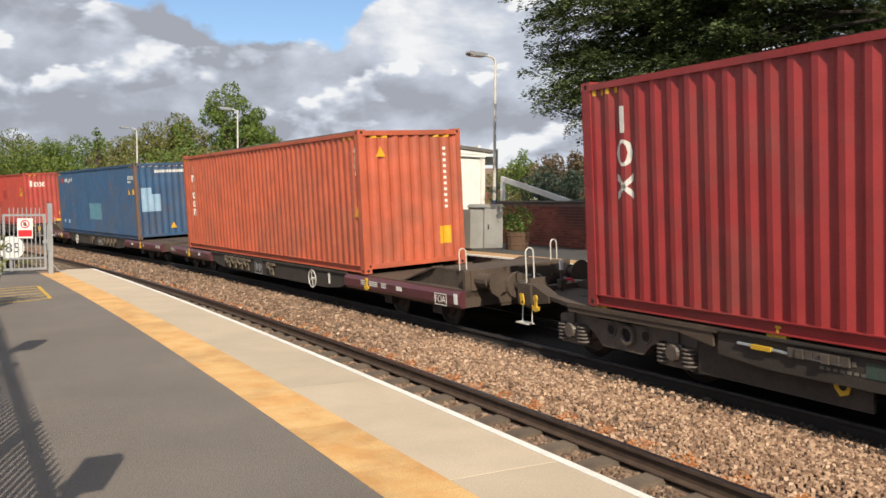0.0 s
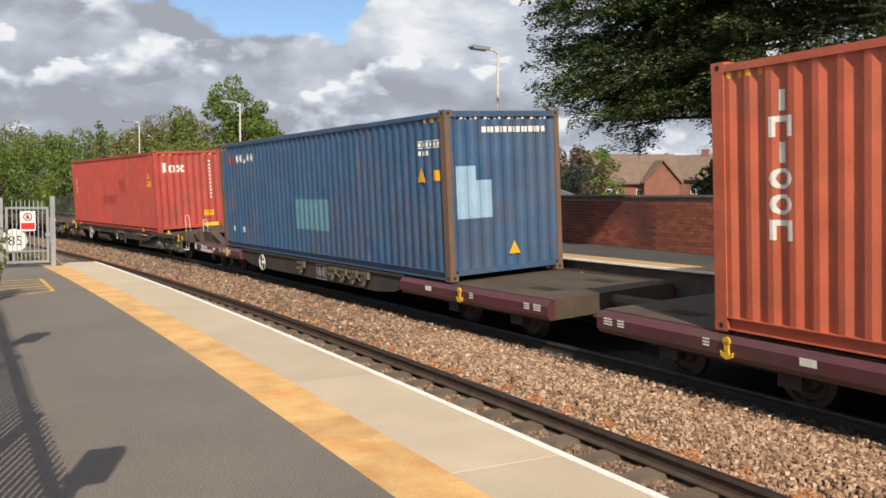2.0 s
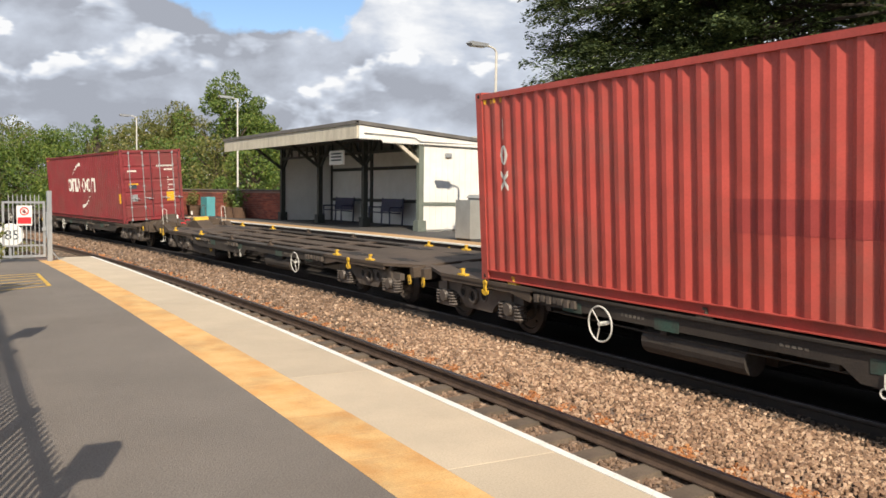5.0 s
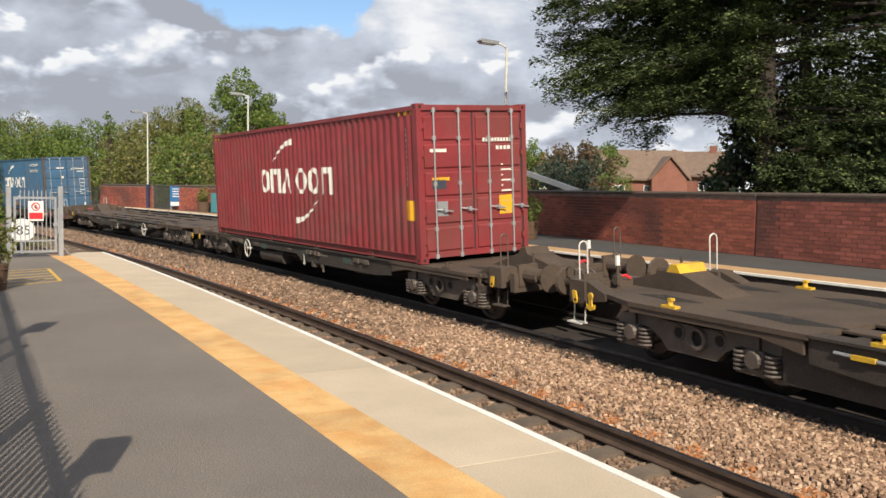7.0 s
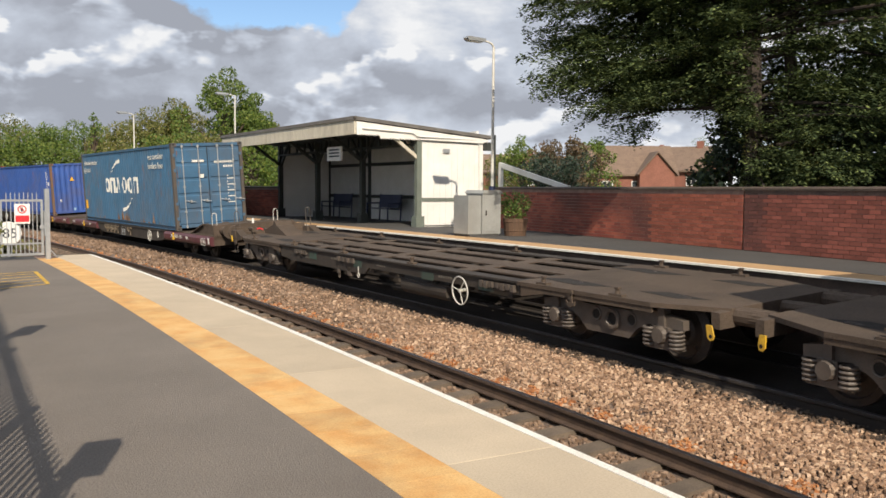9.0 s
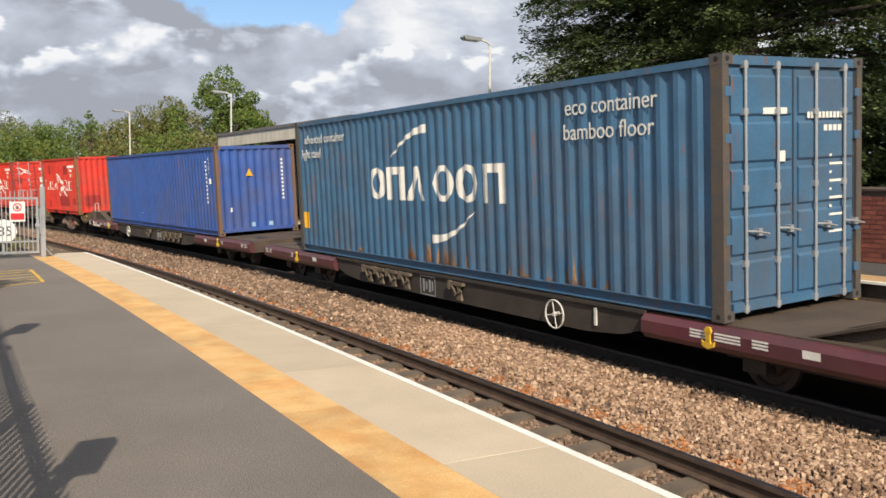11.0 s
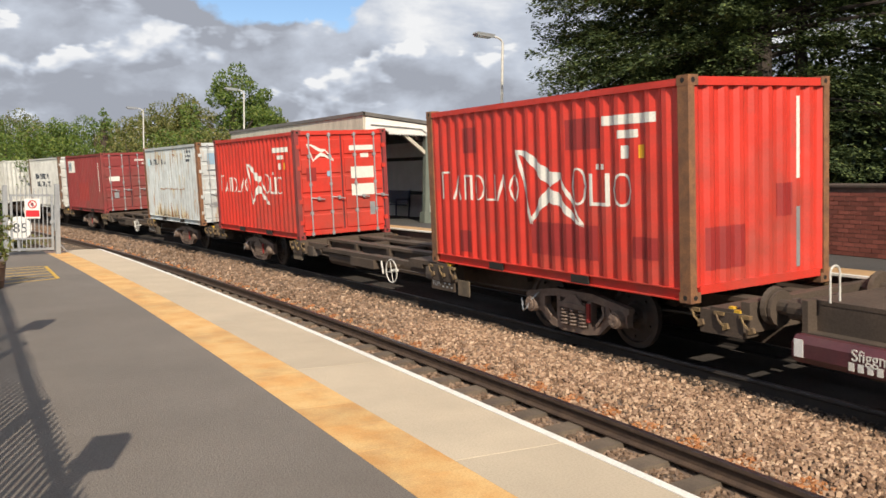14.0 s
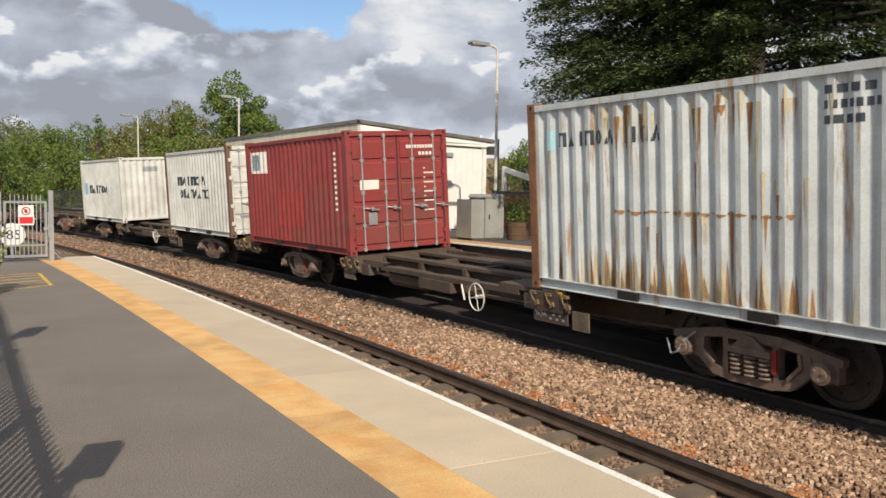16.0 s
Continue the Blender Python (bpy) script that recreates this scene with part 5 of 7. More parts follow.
def bogie_bar(parent, x, base=1.82):
    """A three-piece freight bogie: cast side frames with two windows, a spring nest and round bearing caps."""
    b = part("bogie", boxes((-0.25, 0.25, -0.95, 0.95, 0.45, 0.66)), M["dustbogie"], parent, "brown dusty two-axle bogie", pose(x, 0, LIFT))
    h = base / 2
    for sy in (-1, 1):
        y = sorted((sy * 0.97, sy * 1.07))
        rim = sorted((sy * 1.07, sy * 1.10))
        bm = bmesh.new()
        prism(bm, [(-h - 0.20, 0.58), (-0.42, 0.70), (0.42, 0.70), (h + 0.20, 0.58), (h + 0.20, 0.50), (0.40, 0.59), (-0.40, 0.59), (-h - 0.20, 0.50)], "y", *y)
        for k in (-1, 1):
            prism(bm, [(k * (h - 0.16), 0.54), (k * (h - 0.13), 0.36), (k * 0.52, 0.15), (k * 0.30, 0.12), (k * 0.30, 0.22), (k * 0.50, 0.27), (k * (h - 0.27), 0.42), (k * (h - 0.28), 0.56)], "y", *y)
            box(bm, *sorted((k * 0.30, k * 0.37)), *y, 0.22, 0.62)
            prism(bm, [(k * (h - 0.30), 0.56), (k * (h - 0.26), 0.56), (k * (h - 0.24), 0.42), (k * 0.50, 0.25), (k * 0.48, 0.29), (k * (h - 0.28), 0.44)], "y", *rim)
        box(bm, -0.30, 0.30, *y, 0.11, 0.20)
        box(bm, -0.30, 0.30, *sorted((sy * 1.02, sy * 1.12)), 0.455, 0.53)
        prism(bm, [(-0.22, 0.53), (-0.06, 0.66), (0.06, 0.66), (0.22, 0.53)], "y", *rim)
        part("side_frame", bm, M["dustbogie"], b)
        for k in (-0.19, 0.0, 0.19):
            bm = bmesh.new()
            for i in range(5):
                ring(bm, (k, sy * 1.04, 0.225 + i * 0.05), "z", 0.072, 0.019, 12, 5)
            part("coil_spring", bm, M["dustbogie"], b)
        part("friction_wedge", boxes((0.30, 0.36, *rim, 0.30, 0.56)), M["redpatch"], b, "dull red wedge")
        for k in (-1, 1):
            bm = bmesh.new()
            box(bm, k * h - 0.15, k * h + 0.15, *sorted((sy * 0.95, sy * 1.06)), 0.32, 0.56)
            rod(bm, (k * h, sy * 1.04, 0.42), (k * h, sy * 1.15, 0.42), 0.125, 14, 0.115)
            rod(bm, (k * h, sy * 1.15, 0.42), (k * h, sy * 1.18, 0.42), 0.085, 12)
            for j in range(3):
                a = j * math.tau / 3 + 0.4
                rod(bm, (k * h + 0.055 * math.cos(a), sy * 1.17, 0.42 + 0.055 * math.sin(a)), (k * h + 0.055 * math.cos(a), sy * 1.195, 0.42 + 0.055 * math.sin(a)), 0.016, 6)
            part("axle_box", bm, M["dustbogie"], b)
        bm = bmesh.new()
        tube(bm, [(-h + 0.16, sy * 1.10, 0.60), (-h + 0.05, sy * 1.15, 0.50), (-h - 0.02, sy * 1.20, 0.36), (-h - 0.16, sy * 1.16, 0.30), (-h - 0.30, sy * 1.08, 0.46)], 0.013, 5)
        part("hose", bm, M["galv"], b)
    for k in (-1, 1):
        wheelset(b, k * h, 0.43)
    return b


def handwheel(parent, x, z, y=1.27, r=0.26, x_far=None, spokes=4):
    for sy in (-1, 1):
        bm = bmesh.new()
        xx = x if sy < 0 or x_far is None else x_far
        c = (xx, sy * y, z)
        ring(bm, c, "y", r, 0.012, 28, 6)
        for k in range(spokes):
            a = k * math.tau / spokes + 0.2
            rod(bm, c, (xx + r * math.cos(a), sy * y, z + r * math.sin(a)), 0.008, 6)
        rod(bm, (xx, sy * (y - 0.14), z), (xx, sy * (y + 0.02), z), 0.03, 8)
        part("handbrake_wheel", bm, M["whitesteel"], parent, "white handbrake wheel")


def buffers(parent, x, z=1.0):
    for sy in (-1, 1):
        bm = bmesh.new()
        y = sy * 0.87
        box(bm, x - 0.03, x + 0.02, y - 0.17, y + 0.17, z - 0.17, z + 0.17)
        rod(bm, (x, y, z), (x + 0.34, y, z), 0.12, 12)
        rod(bm, (x + 0.34, y, z), (x + 0.56, y, z), 0.085, 12)
        rod(bm, (x + 0.56, y, z), (x + 0.61, y, z), 0.20, 16, 0.22)
        part("buffer", bm, M["deck"], parent)
    bm = bmesh.new()
    rod(bm, (x, 0, z), (x + 0.35, 0, z - 0.02), 0.05, 8)
    ring(bm, (x + 0.5, 0, z - 0.08), "y", 0.12, 0.025, 12, 6)
    part("coupling", bm, M["bogie"], parent)
    bm = bmesh.new()
    tube(bm, [(x, 0.4, z - 0.05), (x + 0.2, 0.4, z - 0.25), (x + 0.5, 0.35, z - 0.35), (x + 0.65, 0.35, z - 0.2)], 0.025, 6)
    part("brake_hose", bm, M["bogie"], parent)


def hoop(parent, x, y, z, hgt=0.42, w=0.14, material="whitesteel"):
    bm = bmesh.new()
    pts = [(x, y - w / 2, z)] + [(x, y - w / 2 * math.cos(k * math.pi / 6), z + hgt + w / 2 * math.sin(k * math.pi / 6)) for k in range(7)] + [(x, y + w / 2, z)]
    tube(bm, pts, 0.011, 6)
    part("handrail_hoop", bm, M[material], parent, "white bent-tube handrail" if material == "whitesteel" else "dark bent-tube handrail")


def step(parent, x, y, material="whitesteel"):
    bm = bmesh.new()
    tube(bm, [(x, y, 0.80), (x, y * 1.02, 0.50)], 0.010, 6)
    tube(bm, [(x - 0.25, y, 0.80), (x - 0.25, y * 1.02, 0.50)], 0.010, 6)
    box(bm, x - 0.28, x + 0.03, *sorted((y, y * 1.12)), 0.485, 0.505)
    part("footstep", bm, M[material], parent, "white shunter's step" if material == "whitesteel" else "grimy shunter's step")


def yellow_hook(parent, x, y, z, material="yellow"):
    bm = bmesh.new()
    yy = sorted((y, y + math.copysign(0.025, y)))
    box(bm, x - 0.03, x + 0.03, *yy, z, z + 0.12)
    prism(bm, [(x - 0.03, z + 0.02), (x - 0.04, z - 0.02), (x - 0.09, z + 0.01), (x - 0.08, z - 0.05), (x, z - 0.08), (x + 0.08, z - 0.05), (x + 0.09, z + 0.01), (x + 0.04, z - 0.02), (x + 0.03, z + 0.02)], "y", *yy)
    rod(bm, (x, yy[0], z + 0.12), (x, yy[1], z + 0.12), 0.05, 10)
    part("lashing_hook", bm, M[material], parent, "yellow lashing hook" if material == "yellow" else "brown lashing hook")


def spigot(parent, x, y, z, tall=0.10, material="yellow"):
    bm = bmesh.new()
    box(bm, x - 0.12, x + 0.12, y - 0.045, y + 0.045, z - 0.02, z + 0.03)
    rod(bm, (x, y, z + 0.02), (x, y, z + tall), 0.038, 8, 0.026)
    box(bm, x - 0.045, x + 0.02, y - 0.03, y + 0.03, z + tall - 0.012, z + tall + 0.018)
    part("spigot", bm, M[material], parent, material.replace("deck", "brown") + " container spigot")


def each(name, rows, material, parent, label=""):
    """One object for each box."""
    for r in rows:
        part(name, boxes(r), material, parent, label)


def eye_plate(parent, x, y, z, k=1.0):
    """A yellow towing plate with a round hole, hanging at an angle."""
    bm = bmesh.new()
    yy = sorted((y, y + math.copysign(0.02, y)))
    prism(bm, [(x + k * a, z + k * b) for a, b in ((-0.04, 0.10), (0.04, 0.10), (0.025, -0.04), (-0.01, -0.08), (-0.055, -0.065), (-0.07, -0.02))], "y", *yy)
    p = part("towing_plate", bm, M["yellow"], parent, "yellow towing plate")
    bm = bmesh.new()
    rod(bm, (x - 0.025 * k, yy[0] - 0.002, z - 0.025 * k), (x - 0.025 * k, yy[1] + 0.002, z - 0.025 * k), 0.024 * k, 10)
    # black plug painting the hole's shade; the plate is solid
    part("hole", bm, M["hole"], p)


def flat_wagon(tint="yellow"):
    """A sixteen-metre skeletal container flat on two bogies; its outer end, with buffers, is at +x."""
    w = thing("container_flat_wagon", "grimy dark brown container flat wagon with slotted deck", "railway wagon", "wagons of the freight train")
    ENDS = {1: 8.8, -1: 8.55}
    pale = "whitesteel" if tint == "yellow" else "bogie"
    for sy in (-1, 1):
        bm = bmesh.new()
        y0, y1 = sorted((sy * 1.02, sy * 1.24))
        box(bm, -4.9, 4.9, y0, y1, 0.925, 0.955)
        prism(bm, [(-4.9, 0.925), (-4.9, 0.74), (0.1, 0.74), (0.3, 0.60), (4.2, 0.60), (4.9, 0.66), (4.9, 0.925)], "y", *sorted((sy * 1.17, sy * 1.20)))
        part("side_sill", bm, M["frame"], w)
        part("inner_beam", boxes((-4.9, 4.9, *sorted((sy * 0.49, sy * 0.75)), 0.922, 0.945)), M["deck"], w)
        part("inner_web", boxes((-4.9, 4.9, *sorted((sy * 0.60, sy * 0.64)), 0.70, 0.922)), M["frame"], w)
        for x, a, b in ((-4.35, 0.42, 0.10), (1.1, 0.35, 0.09), (3.6, 0.30, 0.09)):
            bm = bmesh.new()
            for j in np.linspace(-a, a, 7):
                box(bm, x + j - 0.045, x + j + 0.045, *sorted((sy * 1.20, sy * (1.235 + 0.012 * (int(j * 40) % 3)))), 0.90 - b - 0.02 * (int(j * 50) % 2), 0.885)
            part("stowed_fitting", bm, M["bogie"], w)["kind"] = "stuff"
        bm = bmesh.new()
        ring(bm, (0.55, sy * 1.215, 0.56), "y", 0.045, 0.009, 12, 5)
        rod(bm, (0.55, sy * 1.215, 0.60), (0.55, sy * 1.215, 0.74), 0.008, 5)
        part("pull_ring", bm, M["whitesteel"], w)
        part("valve_box", boxes((0.95, 1.12, *sorted((sy * 1.08, sy * 1.20)), 0.50, 0.70)), M["bogie"], w)
        part("hanging_bracket", boxes((1.55, 1.58, *sorted((sy * 1.16, sy * 1.20)), 0.42, 0.70), (1.50, 1.60, *sorted((sy * 1.18, sy * 1.21)), 0.52, 0.60)), M["bogie"], w)
        bm = bmesh.new()
        rod(bm, (-2.7, sy * 0.98, 0.53), (-1.1, sy * 0.98, 0.53), 0.17, 16)
        part("air_tank", bm, M["frame"], w)
        bm = bmesh.new()
        tube(bm, [(-4.6, sy * 1.12, 0.66), (-2.2, sy * 1.12, 0.64), (1.0, sy * 1.12, 0.66), (4.6, sy * 1.12, 0.65)], 0.012, 5)
        part("brake_pipe", bm, M["frame"], w)
        for x, a in ((-1.4, 0.28), (0.2, 0.20), (2.4, 0.33)):
            part("brake_gear", boxes((x - a, x + a, *sorted((sy * 0.30, sy * 0.60)), 0.40, 0.58)), M["frame"], w)
        for x, g in ((-4.0, True), (-2.2, False), (0.6, True), (2.9, True)):
            part("faded_panel", boxes((x - 0.2, x + 0.2, *sorted((sy * 1.201, sy * 1.206)), 0.72, 0.86)), M["greenpanel"], w, "faded green painted panel")
    bm = bmesh.new()
    prism(bm, [(-5.4, 0.90), (-4.6, 0.62), (-3.4, 0.36), (3.4, 0.36), (4.6, 0.62), (5.4, 0.90)], "y", -0.12, 0.12)
    part("centre_beam", bm, M["frame"], w)
    part("centre_plate", boxes((-4.9, 4.9, -0.23, 0.23, 0.918, 0.945)), M["deck"], w)
    each("cross_bearer", [(x - 0.05, x + 0.05, -1.16, 1.16, 0.66, 0.915) for x in np.arange(-4.6, 4.7, 2.3)], M["frame"], w)
    each("cross_plate", [(x - 0.17, x + 0.17, -1.03, 1.03, 0.928, 0.9435) for x in (-3.0, 0.1, 3.2)], M["deck"], w)
    for sy in (-1, 1):
        bm = bmesh.new()
        for x, n, z, hh in ((3.2, 9, 0.80, 0.05), (3.1, 7, 0.72, 0.03), (1.1, 11, 0.79, 0.045), (-0.6, 5, 0.81, 0.03), (-3.0, 6, 0.80, 0.04)):
            for j in range(n):
                box(bm, x + 0.075 * j, x + 0.075 * j + 0.045, *sorted((sy * 1.2015, sy * 1.2045)), z, z + hh)
        part("faded_lettering", bm, M["fadedmark"], w)["kind"] = "stuff"
    for k in (-1, 1):
        H = ENDS[k]
        bm = bmesh.new()
        prism(bm, [(k * 4.88, -1.24), (k * 4.88, 1.24), (k * 7.6, 1.24), (k * H, 0.92), (k * H, -0.92), (k * 7.6, -1.24)], "z", 0.90, 0.958)
        part("end_deck", bm, M["deck"], w)
        for sy in (-1, 1):
            bm = bmesh.new()
            prism(bm, [(k * 4.95, 0.90), (k * 7.6, 0.90), (k * 7.6, 0.83), (k * 5.5, 0.83), (k * 4.95, 0.74)], "y", *sorted((sy * 1.19, sy * 1.225)))
            part("edge_plate", bm, M["deck"], w)
        bm = bmesh.new()
        box(bm, *sorted((k * H, k * (H - 0.12))), -1.12, 1.12, 0.74, 1.04 if k > 0 else 0.93)
        part("headstock", bm, M["deck"], w)
        part("draw_box", boxes((*sorted((k * (H - 0.12), k * 5.3)), -0.35, 0.35, 0.66, 0.90)), M["frame"], w)
        for x, y, a, b in ((5.6, -0.74, 0.78, 0.18), (5.6, 0.74, 0.78, 0.18), (7.45, -0.68, 0.55, 0.15), (7.45, 0.68, 0.55, 0.15)):
            bm = bmesh.new()
            prism(bm, [(k * x - a, y - b * 0.2), (k * x + a * 0.4, y - b), (k * x + a, y + b * 0.3), (k * x - a * 0.3, y + b)], "z", 0.955, 0.9615)
            # thin black plate on the deck paints the pocket's shade
            part("deck_pocket", bm, M["hole"], w)
        bogie_cast(w, k * 6.65)
    # raised middle of the outer end, with its yellow ridge and side brackets
    bm = bmesh.new()
    prism(bm, [(6.95, 0.958), (7.72, 1.21), (8.02, 1.21), (8.68, 1.05), (8.68, 0.958)], "y", -0.24, 0.24)
    part("draw_housing", bm, M["deck"], w, "brown sloping housing")
    bm = bmesh.new()
    prism(bm, [(7.73, 1.21), (7.80, 1.32), (7.92, 1.32), (7.99, 1.21)], "y", -0.24, 0.24)
    part("spigot_ramp", bm, M[tint], w, "yellow ridge on the deck" if tint == "yellow" else "")
    for sy in (-1, 1):
        bm = bmesh.new()
        xo = 8.35 if sy < 0 else 8.85
        box(bm, xo - 0.22, xo + 0.12, *sorted((sy * 0.84, sy * 1.14)), 0.78, 1.10)
        prism(bm, [(xo - 0.62, 0.955), (xo - 0.22, 1.10), (xo - 0.22, 0.80), (xo - 0.62, 0.86)], "y", *sorted((sy * 0.90, sy * 1.10)))
        part("corner_bracket", bm, M["deck"], w)
    for y in (-0.55, 0.62):
        bm = bmesh.new()
        rod(bm, (8.55, y, 0.95), (8.55, y, 1.30), 0.022, 6)
        box(bm, 8.50, 8.60, y - 0.05, y + 0.05, 1.02, 1.14)
        part("lamp_iron", bm, M["deck"], w)
    bm = bmesh.new()
    tube(bm, [(8.66, 0.30, 1.06), (8.70, 0.36, 1.11), (8.72, 0.46, 1.09)], 0.022, 6)
    part("red_valve_handle", bm, M["signred"], w, "red valve handle")
    buffers(w, 8.8)
    H = 8.55
    for y, r in ((0, 0.09), (-0.8, 0.11), (0.8, 0.11)):
        bm = bmesh.new()
        rod(bm, (-H, y, 0.86), (-H - 0.36, y, 0.86), r, 10)
        part("drawbar" if y == 0 else "side_buffer", bm, M["deck"], w)
    handwheel(w, -3.33, 0.66, r=0.23, x_far=-3.35, spokes=3)
    for y in (-0.98, 0.98):
        xo = 8.35 if y < 0 else 8.85
        hoop(w, xo, y, 1.10, 0.46, material=pale)
        step(w, xo + 0.15, y * 1.05, pale)
        eye_plate(w, -8.42, y * 1.16, 0.68)
        eye_plate(w, xo - 0.05, y * 1.20, 0.86)
        yellow_hook(w, xo - 0.42, y * 1.20, 0.80, tint)
        yellow_hook(w, -6.13, y * 1.27, 0.80, tint)
        for x in (-6.95, -5.43, -1.6, 1.3, 4.1, 6.9):
            spigot(w, x, y * 1.19, 0.958, 0.10, tint if abs(x) > 4 else "deck")
    part("tail_tag", boxes((8.53, 8.57, 0.595, 0.645, 1.28, 1.42)), M["signwhite"], w, "small white tag")
    if tint == "yellow":
        for sy in (-1, 1):
            part("side_skirt", boxes((3.1, 5.3, *sorted((sy * 1.06, sy * 1.10)), 0.36, 0.90)), M["frame"], w, "deep black side plate")
            eye_plate(w, 3.45, sy * 1.105, 0.62, 1.9)
            bm = bmesh.new()
            tube(bm, [(3.3, sy * 1.215, 0.80), (4.6, sy * 1.215, 0.83)], 0.018, 6)
            part("draw_rod", bm, M["galv"], w)
            part("rod_grip", boxes((4.15, 4.40, *sorted((sy * 1.20, sy * 1.245)), 0.80, 0.845)), M["yellow"], w, "yellow grip")
    return w


M["fadedmark"] = mat("faded_stencil_paint", (0.19, 0.17, 0.14), (0.11, 0.095, 0.08), 0.8, scale=7)
M["greenpanel"] = mat("faded_green_panel", (0.035, 0.085, 0.065), (0.05, 0.06, 0.05), 0.7, scale=6)


def low_wagon():
    """A low container wagon unit; its outer end, with the raised headstock, is at +x."""
    w = thing("low_container_wagon", "low container wagon with faded maroon sills and dark deep centre beam", "railway wagon", "wagons of the freight train")
    H, T = 8.87, 0.862
    for k in (-1, 1):
        x0, x1 = sorted((k * 4.55, k * H))
        for sy in (-1, 1):
            bm = bmesh.new()
            prism(bm, [(sy * 1.24, T - 0.03), (sy * 1.30, T - 0.10), (sy * 1.30, 0.62), (sy * 1.24, 0.55), (sy * 1.16, 0.55), (sy * 1.16, T - 0.03)], "x", x0, x1)
            sill = part("end_sill", bm, M["purple"], w, "faded maroon sill")
            bm = bmesh.new()
            yy = sorted((sy * 1.301, sy * 1.304))
            for i, (a, b) in enumerate(((2.5, 2.7), (2.85, 3.2), (3.3, 3.55), (1.9, 2.1)) if k > 0 else ((0.15, 0.32), (0.42, 0.55), (1.9, 2.0), (3.2, 3.4))):
                cx = k * (H - (a + b) / 2)
                for j in range(3 if i != 3 else 1):
                    box(bm, cx - (b - a) / 2, cx + (b - a) / 2, *yy, 0.68 + 0.035 * j, 0.70 + 0.035 * j if i != 3 else 0.76)
            part("stencil_marking", bm, M["letter"], sill)["kind"] = "stuff"
        bm = bmesh.new()
        box(bm, x0, x1, -1.16, 1.16, T - 0.05, T - 0.015)
        box(bm, x0 + 0.02, x1 - 0.02, -0.4, 0.4, 0.5, T - 0.05)
        box(bm, *sorted((k * H, k * (H - 0.05))), -1.16, 1.16, 0.55, T - 0.05)
        part("end_deck", bm, M["deck"], w)
        # flat black plates paint the pockets' shade on an unbroken deck
        each("deck_pocket", [(k * x - 0.28, k * x + 0.28, y - 0.13, y + 0.13, T - 0.016, T - 0.0125) for x, y in ((7.9, -0.65), (7.9, 0.55))], M["hole"], w)
    for sy in (-1, 1):
        bm = bmesh.new()
        prism(bm, [(-4.55, T - 0.02), (-4.55, 0.62), (-4.1, 0.50), (-3.4, 0.44), (3.4, 0.44), (4.1, 0.50), (4.55, 0.62), (4.55, T - 0.02)], "y", *sorted((sy * 1.12, sy * 1.20)))
        box(bm, -4.55, 4.55, *sorted((sy * 1.12, sy * 1.235)), T - 0.05, T)
        part("side_beam", bm, M["frame"], w, "deep black side beam")
    part("underfloor", boxes((-4.55, 4.55, -1.1, 1.1, 0.55, 0.72)), M["frame"], w)
    # stowed supports hanging along the beam
    for x in (-2.93, -2.43, -1.93, -1.43, 0.33):
        for sy in (-1, 1):
            bm = bmesh.new()
            y = sy * 1.235
            box(bm, x - 0.24, x + 0.16, *sorted((y - sy * 0.03, y + sy * 0.05)), 0.735, 0.785)
            box(bm, x - 0.26, x - 0.20, *sorted((y, y + sy * 0.06)), 0.66, 0.80)
            tube(bm, [(x - 0.18, y + sy * 0.04, 0.74), (x + 0.02, y + sy * 0.07, 0.60), (x + 0.16, y + sy * 0.05, 0.66)], 0.016, 5)
            rod(bm, (x - 0.12, y + sy * 0.02, 0.76), (x - 0.10, y + sy * 0.03, 0.55), 0.022, 6)
            prism(bm, [(x - 0.02, 0.74), (x + 0.05, 0.74), (x + 0.09, 0.62), (x + 0.13, 0.50), (x - 0.05, 0.50), (x + 0.03, 0.62)], "y", *sorted((y, y + sy * 0.04)))
            part("folding_support", bm, M["tanplate"], w)
    for sy in (-1, 1):
        bm = bmesh.new()
        yy = sorted((sy * 1.201, sy * 1.205))
        x, z = -0.74, 0.62
        for r in ((x - 0.26, x + 0.26, z + 0.15, z + 0.17), (x - 0.26, x + 0.26, z - 0.17, z - 0.15), (x - 0.26, x - 0.24, z - 0.17, z + 0.17), (x + 0.24, x + 0.26, z - 0.17, z + 0.17),
                  (x - 0.17, x - 0.11, z - 0.11, z + 0.11), (x - 0.06, x - 0.02, z - 0.07, z + 0.07), (x + 0.04, x + 0.10, z - 0.11, z + 0.11), (x + 0.14, x + 0.18, z - 0.08, z + 0.08)):
            box(bm, r[0], r[1], *yy, r[2], r[3])
        part("framed_emblem", bm, M["galv"], w, "grey framed emblem")
    # one side shows a framed class code, the other the class word over a number as bars
    each("code_frame", [(x0, x1, -1.305, -1.301, z0, z1) for x0, x1, z0, z1 in ((8.12, 8.50, 0.565, 0.58), (8.12, 8.50, 0.755, 0.77), (8.12, 8.135, 0.58, 0.755), (8.485, 8.50, 0.58, 0.755))], M["letter"], w)
    part("code_lettering", text_mesh("FOA", 0.17, M["letter"]), None, w, at=pose(8.31, -1.309, 0.665, 90, 0, 0))
    part("class_lettering", text_mesh("Sfiggmrrss", 0.16, M["letter"]), None, w, at=pose(7.85, 1.309, 0.745, 90, 0, 180))
    each("number_bar", [(7.05 + 0.10 * i, 7.11 + 0.10 * i, 1.301, 1.305, 0.595, 0.675) for i in range(12)], M["letter"], w)
    for sy in (-1, 1):
        part("white_tag", boxes((8.73, 8.84, *sorted((sy * 1.301, sy * 1.306)), 0.62, 0.80)), M["signwhite"], w)
